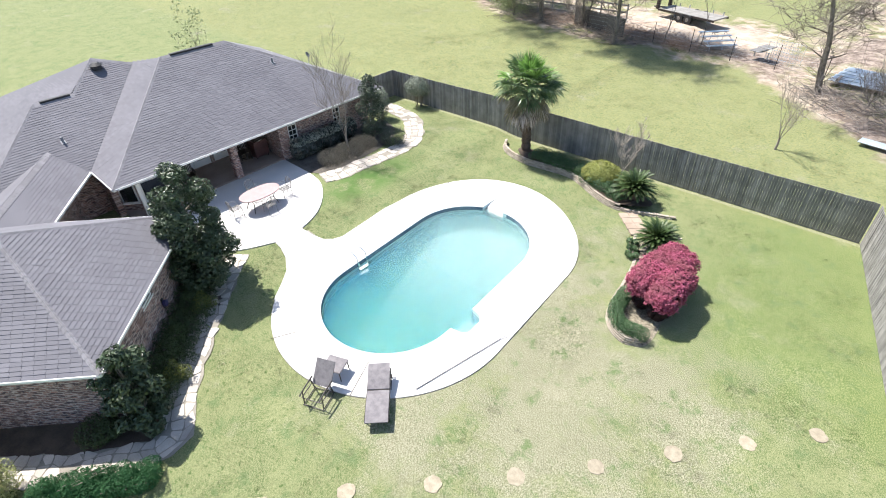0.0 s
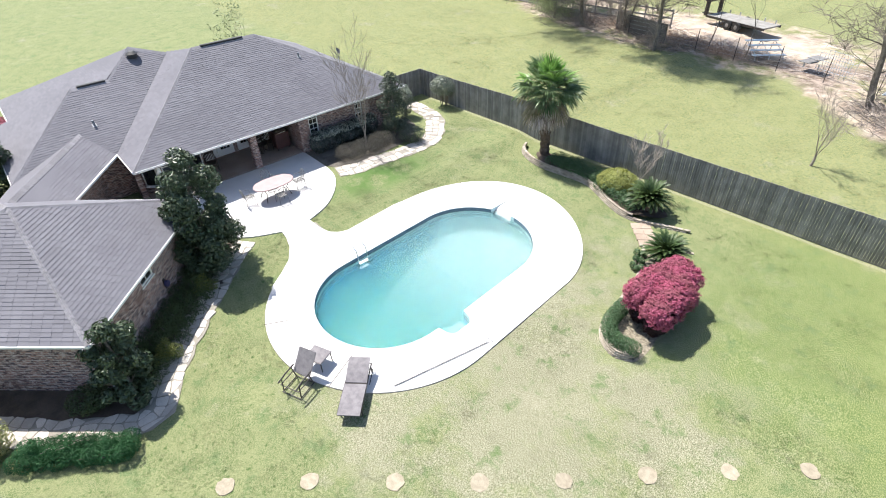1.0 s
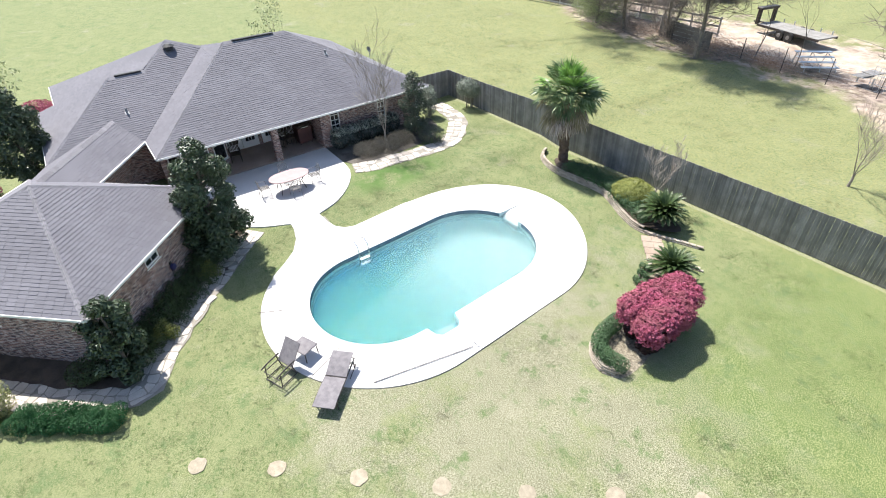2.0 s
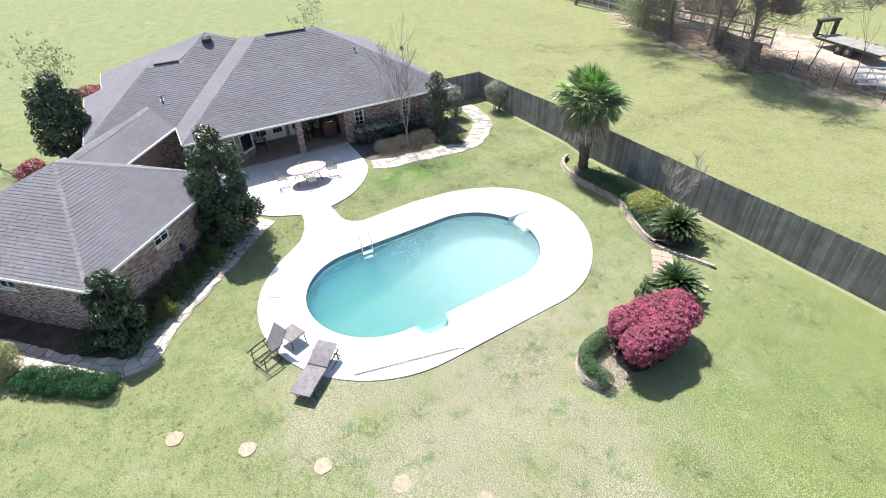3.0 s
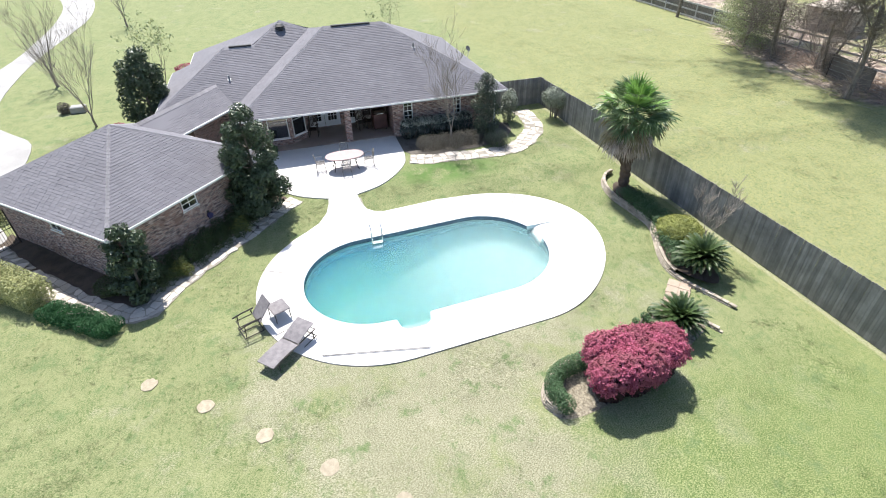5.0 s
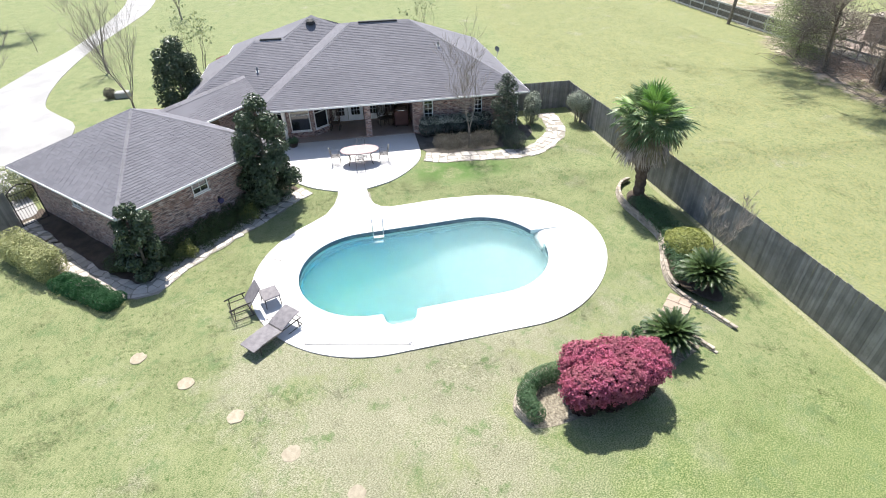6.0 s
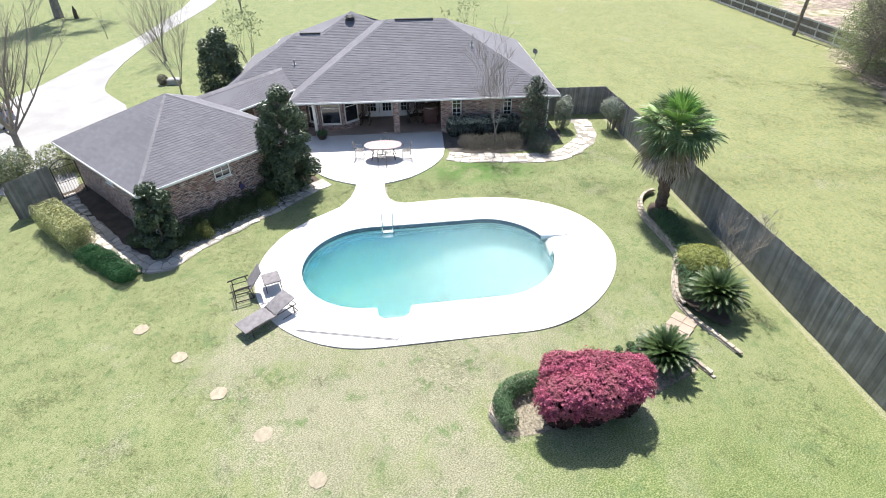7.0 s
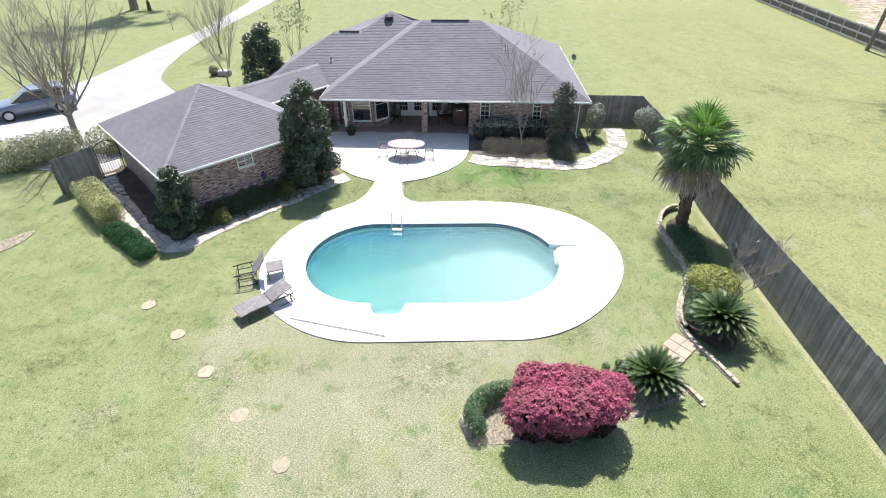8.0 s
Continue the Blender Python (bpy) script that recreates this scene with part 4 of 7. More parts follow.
for name, a, b, holes, mt in (
        ("wall_yard", g(IN, IN, 0), g(IN, GW2 - IN, 0), [(2.9, 3.66, 1.68, 2.22)], BRICK_G),
        ("wall_gate", g(GW1 - IN, IN, 0), g(IN + 0.202, IN, 0), [(3.35, 4.1, 1.52, 1.9)], BRICK_H),
        ("wall_rear", g(GW1 - IN, GW2 - IN, 0), g(GW1 - IN, IN + 0.202, 0), [], BRICK_G),
        ("wall_link", g(IN + 0.202, GW2 - IN, 0), g(GW1 - IN - 0.202, GW2 - IN, 0), [], BRICK_H)):
    gpart(name, wall_with_openings((a.x, a.y), (b.x, b.y), -0.1, 2.385, 0.2, holes, 1 if name != "wall_yard" else 1), mt, "red-brown brick wall")
ang = math.atan2(E2.y, E2.x)
w = window("window", g(IN + 0.06, IN + 3.28, 1.68), ang + math.pi, 0.76, 0.54, [("h", 0.27), ("v", 0.0)], garage, "small white sash window")
w.matrix_parent_inverse = garage.matrix_world.inverted()
w = window("window", g(4.08, IN + 0.06, 1.52), math.atan2(-E1.y, -E1.x) + math.pi, 0.74, 0.38, [("v", 0.0)], garage, "small white window under the eave")
w.matrix_parent_inverse = garage.matrix_world.inverted()
c = g(IN - 0.04, IN - 0.04, 0)
gpart("downspout", tube([g(0.05, 0.05, 2.4), g(0.15, 0.15, 2.3), g(IN - 0.05, IN - 0.05, 2.05), (c.x, c.y, 1.9), (c.x, c.y, 0.15), tuple(g(0.1, 0.1, 0.05))], 0.04, 4), WHITE, "white downspout")
reel = thing("hose_reel", "dark blue garden hose reel on the brick wall", "hose reel", tuple(g(IN - 0.11, 4.35, 1.0)))
bm = bmesh.new()
bmesh.ops.create_cone(bm, cap_ends=True, segments=16, radius1=0.12, radius2=0.12, depth=0.1, matrix=Matrix.Rotation(ang, 4, "Z") @ pose(0, 0, 0, 90))
part("drum", bm, surface("blue_hose", (0.02, 0.02, 0.07), (0.06, 0.05, 0.15), 5, 40, 0.5, 0.2), reel)
part("bracket", box(-0.05, -0.02, -0.2, 0.05, 0.02, 0.2, m=Matrix.Translation(E1 * 0.07) @ Matrix.Rotation(ang, 4, "Z")), IRON, reel)

# ---- patio, paths, fences, beds ----
structure("patio", filled([PATIO], 0.05, -0.12, 0.9), CONCRETE, "pale concrete patio in front of the porch", "patio")
LOOP_BED_G = [tuple(g(8.2, 0.42, 0).xy), tuple(g(0.42, 0.42, 0).xy), tuple(g(0.42, 7.2, 0).xy), (-19.8, 4.3), (-17.4, 6.0), (-16.1, 5.1), (-14.8, 3.98), (-13.32, 2.63), (-12.22, 1.6), (-11.4, 1.25), (-10.95, 0.7), (-11.1, -0.3), (-12.2, -1.9), (-14.3, -4.0), (-16.6, -6.4)]
structure("flower_bed", filled([LOOP_BED_G], 0.022, None, 0.6), SOIL, "dark mulched bed along the garage wall", "flower bed")
structure("flower_bed", filled([rounded([(-22.9, 12.25), (-20.7, 12.3), (-20.0, 13.2), (-19.9, 15.5), (-20.3, 17.6), (-21.2, 18.6), (-22.0, 18.9), (-22.9, 18.4)], 3)], 0.024, None, 0.6), LEAFLITTER, "leaf-strewn bed under the house windows", "flower bed")
structure("flower_bed", filled([rounded([(-14.2, 21.6), (-14.0, 20.95), (-13.0, 20.5), (-11.2, 20.7), (-9.9, 20.5), (-8.8, 19.95), (-7.6, 19.6), (-6.7, 19.95), (-6.25, 20.5), (-7.0, 21.0), (-8.5, 21.4), (-11.5, 21.7), (-13.6, 21.85)], 3)], lambda x, y: gz(x, y) + 0.02 + 0.19 * max(0.0, min(1.0, (21.9 - y) / 0.9)), None, 0.35), SOIL, "raised bed of dark soil under the palm", "flower bed")
structure("flower_bed", filled([rounded([(-2.9, 12.5), (-3.6, 12.5), (-4.25, 12.9), (-4.6, 13.9), (-4.7, 15.2), (-5.0, 16.6), (-5.6, 17.7), (-5.3, 18.6), (-4.7, 18.8), (-4.2, 17.9), (-3.7, 16.8), (-3.1, 15.0), (-2.75, 13.3)], 3)], 0.014, None, 0.3), STRAW, "straw-mulched bed round the azalea", "flower bed")
structure("flower_bed", filled([rounded([(-12.1, -6.2), (-11.6, -6.05), (-10.9, -6.2), (-10.2, -6.7), (-9.6, -7.4), (-10.2, -7.8), (-10.9, -7.3), (-11.6, -6.75)], 3)], 0.02, None, 0.4), STRAW, "thin patch of wood chips on the lawn", "mulch")


def flag_path(name, line, width, label, seed, thick=0.035):
    """Irregular flagstones laid along a curved line, each a stone of its own with joints between."""
    r = random.Random(seed)
    line = [Vector(p).to_3d() for p in rounded(line, 8, False)]
    road = thing(name, label, "path", (line[0].x, line[0].y, gz(line[0].x, line[0].y)), "structure")
    inv = Matrix.Translation((-line[0].x, -line[0].y, -gz(line[0].x, line[0].y)))
    run = [0.0]
    for a, b in zip(line, line[1:]):
        run.append(run[-1] + (b - a).length)

    def place(s, o):
        s = min(max(s, 0), run[-1] - 1e-3)
        i = max(k for k in range(len(run)) if run[k] <= s)
        i = min(i, len(line) - 2)
        d = (line[i + 1] - line[i]).normalized()
        p = line[i] + d * (s - run[i])
        return p + Vector((-d.y, d.x, 0)) * o
    rim = [place(k * run[-1] / 40, -width / 2 + r.uniform(-0.09, 0.05)) for k in range(41)] + [place(k * run[-1] / 40, width / 2 + r.uniform(-0.05, 0.09)) for k in range(40, -1, -1)]
    bed = filled([[(q.x, q.y) for q in rim]], 0.024, None, 0.5)
    bmesh.ops.transform(bed, matrix=inv, verts=bed.verts[:])
    part("bedding", bed, PATHBED, road, "grey-brown earth joints between the stones")
    cols = max(2, round(width / 0.34))
    rows = int(run[-1] / 0.40)
    node = {}
    for i in range(rows + 1):
        for j in range(cols + 1):
            s, o = i * run[-1] / rows, (j / cols - 0.5) * width
            edge = 0.10 if j in (0, cols) else 0.14
            node[i, j] = place(s + r.uniform(-0.13, 0.13), o + r.uniform(-edge, edge))
    for i in range(rows):
        for j in range(cols):
            c = [node[i, j], node[i + 1, j], node[i + 1, j + 1], node[i, j + 1]]
            mid = sum(c, Vector()) / 4
            loop = []
            for k in range(4):
                a, b = c[k], c[(k + 1) % 4]
                a, b = a + (mid - a) * 0.07, b + (mid - b) * 0.07
                for t in (0.12, 0.5, 0.88):
                    q = a + (b - a) * t
                    loop.append(q + (mid - q) * r.uniform(-0.02, 0.09))
            if r.random() < 0.04:
                continue
            z = gz(mid.x, mid.y) + thick + r.uniform(-0.012, 0.012)
            bm = bmesh.new()
            tilt = Vector((r.uniform(-0.02, 0.02), r.uniform(-0.02, 0.02), 0))
            top = [bm.verts.new((q.x, q.y, z + (q - mid).dot(tilt))) for q in loop]
            low = [bm.verts.new((q.x + (q - mid).x * 0.02, q.y + (q - mid).y * 0.03, z - thick - 0.04)) for q in loop]
            bm.faces.new(top)
            for k in range(len(loop)):
                n = (k + 1) % len(loop)
                bm.faces.new((top[k], low[k], low[n], top[n]))
            bmesh.ops.transform(bm, matrix=inv, verts=bm.verts[:])
            part("flagstone", bm, FLAG, road)


def board_fence(name, a, b, height, label, base=0.03, side=1.0, seed=1):
    """Close-boarded timber fence with posts, rails and single boards of uneven height."""
    r = random.Random(seed)
    a, b = Vector(a).to_3d(), Vector(b).to_3d()
    d = b - a
    fence = thing(name, label, "fence", (a.x, a.y, gz(a.x, a.y)), "structure", turn=math.degrees(math.atan2(d.y, d.x)))
    length = d.length
    meshes = []
    for k in range(6):
        bm = bmesh.new()
        w = 0.094
        top = height + (k - 2.5) * 0.003
        for x, z in ((0, 0), (w, 0), (w, top - 0.03), (w - 0.03, top), (0.03, top), (0, top - 0.03)):
            bm.verts.new((x, 0.0, z))
        f = bm.faces.new(bm.verts[:])
        ext = bmesh.ops.extrude_face_region(bm, geom=[f])["geom"]
        bmesh.ops.translate(bm, verts=[v for v in ext if isinstance(v, bmesh.types.BMVert)], vec=(0, 0.02, 0))
        bmesh.ops.recalc_face_normals(bm, faces=bm.faces[:])
        me = bpy.data.meshes.new("board")
        bm.to_mesh(me)
        bm.free()
        me.materials.append(FENCEWOOD)
        meshes.append(me)
    n = int(length / 0.1) + 1
    for i in range(n):
        x = i * length / n
        p = a + d * (x / length)
        ob = new("board", r.choice(meshes))
        ob.parent = fence
        sink = 0.22 * min(1.0, max(0.0, (-14.0 - p.x) / 9.0))
        ob.matrix_basis = pose(x, r.uniform(-0.005, 0.004) - 0.012, base - sink + gz(p.x, p.y) - gz(a.x, a.y) + r.uniform(-0.004, 0.004), r.uniform(-0.4, 0.4), r.uniform(-0.12, 0.12))
    for z in (0.3, height * 0.48, height - 0.5):
        part("rail", box(0, 0.012 * side + (0 if side > 0 else -0.05), z, length, 0.012 * side + (0.05 if side > 0 else 0), z + 0.09), FENCERAIL, fence)
    for i in range(int(length / 2.4) + 1):
        x = min(i * 2.4, length - 0.05)
        part("post", box(x - 0.045, 0.064 * side, -0.25, x + 0.045, 0.064 * side + 0.09 * side, height - 0.32), FENCERAIL, fence)


# ---- plants ----
def leaf_mesh(points, normals, size, r, slim=0.5, fold=0.25, droop=0.0):
    """Single folded leaves: one diamond of two triangles each."""
    verts, faces = [], []
    for p, nrm in zip(points, normals):
        nrm = Vector(nrm)
        u = nrm.orthogonal().normalized()
        u.rotate(Matrix.Rotation(r.uniform(0, 6.283), 3, nrm))
        u.z -= droop
        v = nrm.cross(u).normalized()
        s = size * r.uniform(0.65, 1.3)
        k = len(verts)
        p = Vector(p)
        verts += [p - u * s * 0.5, p + v * s * slim * 0.5 + nrm * s * fold * 0.3, p + u * s * 0.5, p - v * s * slim * 0.5 + nrm * s * fold * 0.3]
        faces += [(k, k + 1, k + 2), (k, k + 2, k + 3)]
    return verts, faces


def crown_points(blobs, count, r, shell=0.55):
    """Leaf places in the outer part of overlapping clumps, with the way they face."""
    pts, nrm = [], []
    weight = [b[3] * b[4] * b[5] for b in blobs]
    for _ in range(count):
        cx, cy, cz, rx, ry, rz = r.choices(blobs, weight)[0]
        d = Vector((r.gauss(0, 1), r.gauss(0, 1), r.gauss(0, 1))).normalized()
        q = shell + (1 - shell) * r.random() ** 0.6
        q *= 1 + 0.10 * noise.noise(Vector((cx, cy, cz)) + d * 2.2)
        pts.append((cx + d.x * rx * q, cy + d.y * ry * q, cz + d.z * rz * q))
        nrm.append((d + Vector((r.gauss(0, 0.55), r.gauss(0, 0.55), r.gauss(0.25, 0.5)))).normalized())
    return pts, nrm


def limb_set(bm, r, base, way, length, radius, depth, spread=0.6, up=0.15, kids=3, tips=None):
    """Branches that fork and thin out."""
    pts, rad = [Vector(base)], [radius]
    d = Vector(way).normalized()
    for i in range(4):
        d = (d + Vector((r.gauss(0, 0.10), r.gauss(0, 0.10), r.gauss(0.03, 0.06)))).normalized()
        pts.append(pts[-1] + d * length / 4)
        rad.append(radius * (1 - 0.14 * (i + 1)))
    add_tube(bm, pts, rad, 6 if radius > 0.03 else 4 if radius > 0.012 else 3)
    if depth == 0:
        if tips is not None:
            tips.append(pts[-1])
        return
    for k in range(kids):
        t = r.uniform(0.45, 1.0) if k else 1.0
        i = min(int(t * 4), 3)
        p = pts[i] + (pts[i + 1] - pts[i]) * (t * 4 - i)
        side = Vector((r.gauss(0, 1), r.gauss(0, 1), r.gauss(0, 0.4))).normalized()
        limb_set(bm, r, p, d + side * spread + Vector((0, 0, up)), length * r.uniform(0.55, 0.8), rad[i] * r.uniform(0.5, 0.68), depth - 1, spread, up, kids, tips)


def vase_tree(name, label, at, height, trunk, thick, seed, material, forks=5, twigs=3, lean=(0, 0), group="", flare=0.34):
    """A leafless tree: a short bole that fans into long upright limbs and fine twigs."""
    r = random.Random(seed)
    tree = thing(name, label, "tree", (at[0], at[1], gz(at[0], at[1])), group=group)
    bm = bmesh.new()
    top = Vector((lean[0], lean[1], trunk))
    add_tube(bm, [(0, 0, -0.1), tuple(top * 0.5 + Vector((0.03, -0.02, 0))), tuple(top)], [thick * 1.15, thick, thick * 0.9], 9)
    spare = height - trunk

    def grow(p, d, length, rad, level):
        pts, rr = [p], [rad]
        for i in range(5):
            d = (d + Vector((r.gauss(0, 0.09), r.gauss(0, 0.09), 0.05))).normalized()
            pts.append(pts[-1] + d * length / 5)
            rr.append(max(0.004, rad * (1 - 0.16 * (i + 1))))
        add_tube(bm, pts, rr, 6 if rad > 0.04 else 4 if rad > 0.015 else 3)
        if level == 0:
            return
        for k in range(twigs + (2 if level > 1 else 1)):
            i = r.randint(1, 4)
            a = r.uniform(0, 6.283)
            side = Vector((math.cos(a), math.sin(a), r.uniform(0.1, 0.6)))
            grow(pts[i], (d + side * r.uniform(0.45, 0.8)).normalized(), length * r.uniform(0.38, 0.6), rr[i] * r.uniform(0.4, 0.6), level - 1)
    for k in range(forks):
        a = 6.283 * k / forks + r.uniform(-0.4, 0.4)
        q = flare * r.uniform(0.5, 1.4)
        grow(top - Vector((0, 0, r.uniform(0, 0.25) * trunk)), Vector((math.cos(a) * q, math.sin(a) * q, 1.0)).normalized(), spare * r.uniform(0.7, 0.98), thick * r.uniform(0.3, 0.5), 3)
    part("trunk", bm, material, tree)
    return tree


def leafy_tree(name, label, at, height, width, material, leaves, size, seed, low=0.12, taper=0.5, stem=0.09, category="tree"):
    """An evergreen with a trunk, limbs and an uneven crown of single leaves."""
    r = random.Random(seed)
    z0 = gz(at[0], at[1])
    tree = thing(name, label, category, (at[0], at[1], z0))
    bm = bmesh.new()
    add_tube(bm, [(0, 0, -0.1), (0.03, 0.02, height * 0.3), (-0.02, 0.04, height * 0.65), (0.02, 0, height * 0.92)], [stem, stem * 0.8, stem * 0.5, stem * 0.15], 8)
    blobs = []
    layers = max(5, int(height / 0.5))
    for i in range(layers):
        t = (i + 0.5) / layers
        z = height * (low + (0.97 - low) * t)
        w = width * (1 - taper * t ** 1.6) * (0.75 + 0.35 * min(1, t * 5))
        for k in range(5 if t < 0.8 else 3):
            a = 2.4 * i + k * 6.283 / 5 + r.uniform(-0.4, 0.4)
            o = w * r.uniform(0.45, 0.72) * (1 if t < 0.9 else 0.4)
            s = width * r.uniform(0.26, 0.42)
            c = Vector((math.cos(a) * o, math.sin(a) * o, z + r.uniform(-0.15, 0.15)))
            blobs.append((c.x, c.y, c.z, s, s, s * 0.8))
            if k % 2 == 0:
                add_tube(bm, [(0, 0, max(0.15, z - 0.35)), tuple(c * 0.55 + Vector((0, 0, z * 0.42))), tuple(c)], [stem * 0.35, stem * 0.22, stem * 0.1], 5)
    part("trunk", bm, BARK, tree)
    p, n = crown_points(blobs, leaves, r, 0.45)
    part("crown", leaf_mesh(p, n, size, r, 0.45), material, tree)
    return tree


def bare_tree(name, label, at, height, stems, seed, material=BARK, thick=0.06, depth=3, spread=0.55, lean=0.2, buds=0, bud_material=None, bud_size=0.06, group="", twigs=0, up=0.35, shoots=0, turn=0.0, tilt=(0, 0)):
    """A leafless tree of one or more forking stems."""
    r = random.Random(seed)
    tree = thing(name, label, "tree", (at[0], at[1], gz(at[0], at[1])), group=group)
    bm, bm2 = bmesh.new(), bmesh.new()
    tips = []
    tree.rotation_euler = radians(tilt[0]), radians(tilt[1]), radians(turn)
    for k in range(stems):
        a = 6.283 * k / stems + r.uniform(-0.5, 0.5)
        way = Vector((math.cos(a) * lean, math.sin(a) * lean, 1.0)) if stems > 1 else Vector((0.02, -0.03, 1.0))
        limb_set(bm, r, Vector((math.cos(a), math.sin(a), 0)) * (0.06 if stems > 1 else 0) - Vector((0, 0, 0.05)), way, height * r.uniform(0.42, 0.52), thick * r.uniform(0.8, 1.1), depth, spread, up, 3, tips)
    part("trunk", bm, material, tree)
    if shoots:
        for k in range(7):
            a, z = r.uniform(0, 6.283), r.uniform(1.8, height * 0.42)
            limb_set(bm2, r, Vector((0.02 * z, -0.03 * z, z)), Vector((math.cos(a), math.sin(a), r.uniform(0.1, 0.8))), r.uniform(1.1, 1.8), thick * 0.2, 3, 0.75, 0.1, 3, tips)
        part("lower_branchwork", bm2, material, tree)
        climb = bmesh.new()
        for _ in range(shoots):
            a, z = r.uniform(0, 6.283), height * 0.45 * r.random() ** 1.6
            p = Vector((math.cos(a) * thick * 0.9, math.sin(a) * thick * 0.9, z))
            d = Vector((math.cos(a) + r.gauss(0, 0.5), math.sin(a) + r.gauss(0, 0.5), r.gauss(0.4, 0.7))).normalized()
            e = p + d * r.uniform(0.2, 1.0)
            add_tube(climb, [p, e, e + d * 0.3 + Vector((r.gauss(0, 0.15), r.gauss(0, 0.15), 0.1))], [0.016, 0.01, 0.004], 3)
        tagged(part("vine_tangle", climb, TWIG, tree, "grey tangled vines round the foot"), kind="stuff")
    if twigs:
        fine = bmesh.new()
        for _ in range(twigs):
            p = r.choice(tips)
            d = Vector((r.gauss(0, 0.7), r.gauss(0, 0.7), r.gauss(0.25, 0.5))).normalized()
            e = p + d * r.uniform(0.4, 1.1)
            add_tube(fine, [p, e, e + (d + Vector((r.gauss(0, 0.4), r.gauss(0, 0.4), 0.15))) * r.uniform(0.2, 0.6)], [0.013, 0.009, 0.004], 3)
        tagged(part("twig_crown", fine, material, tree), kind="stuff")
    if buds:
        pts, nrm = [], []
        for _ in range(buds):
            t = r.choice(tips)
            pts.append(t + Vector((r.gauss(0, 0.12), r.gauss(0, 0.12), r.gauss(-0.05, 0.12))))
            nrm.append(Vector((r.gauss(0, 1), r.gauss(0, 1), r.gauss(0.4, 1))).normalized())
        part("foliage", leaf_mesh(pts, nrm, bud_size, r), bud_material, tree)
    return tree


def bush(name, label, at, blobs, material, leaves, size, seed, shell=0.7, stems=8, slim=0.5, category="bush", group=""):
    """A shrub: short stems under a dense coat of leaves; blobs are relative to its foot."""
    r = random.Random(seed)
    ob = thing(name, label, category, (at[0], at[1], gz(at[0], at[1]) + (at[2] if len(at) > 2 else 0)), group=group)
    bm = bmesh.new()
    for k in range(stems):
        c = r.choice(blobs)
        q = Vector((c[0] + r.uniform(-0.5, 0.5) * c[3], c[1] + r.uniform(-0.5, 0.5) * c[4], c[2]))
        add_tube(bm, [(q.x * 0.5, q.y * 0.5, -0.03), tuple((q * 0.75)), tuple(q)], [0.025, 0.018, 0.008], 5)
    part("stems", bm, BARK, ob)
    p, n = crown_points(blobs, leaves, r, shell)
    keep = [i for i in range(len(p)) if p[i][2] > 0.02]
    part("foliage", leaf_mesh([p[i] for i in keep], [n[i] for i in keep], size, r, slim), material, ob)
    return ob


def hedge_run(a, b, width, height, r, step=0.4):
    """Clumps along a line, for a clipped or creeping hedge."""
    a, b = Vector(a).to_3d(), Vector(b).to_3d()
    n = max(2, int((b - a).length / step))
    out = []
    for i in range(n + 1):
        p = (b - a) * (i / n)
        for o in (-0.28, 0.0, 0.28):
            d = (b - a).normalized()
            q = p + Vector((-d.y, d.x, 0)) * o * width
            out.append((q.x + r.uniform(-0.05, 0.05), q.y + r.uniform(-0.05, 0.05), height * 0.5 + r.uniform(-0.04, 0.04), width * 0.32, width * 0.32, height * r.uniform(0.44, 0.52)))
    return out


def hedge_box(a, b, width, height, r, step=0.26):
    """Clumps that fill a clipped box along a line, flat on top."""
    a, b = Vector(a).to_3d(), Vector(b).to_3d()
    d = (b - a).normalized()
    n, m = max(2, round((b - a).length / step)), max(2, round(width / step))
    out = []
    for i in range(n + 1):
        for j in range(m + 1):
            q = (b - a) * (i / n) + Vector((-d.y, d.x, 0)) * (j / m - 0.5) * (width - 0.3)
            edge = 1 if i in (0, n) or j in (0, m) else 0
            for z in ((0.35, 0.7) if edge else (0.7,)):
                out.append((q.x + r.uniform(-0.04, 0.04), q.y + r.uniform(-0.04, 0.04), height * z + r.uniform(-0.03, 0.03), 0.21, 0.21, height * 0.3))
    return out


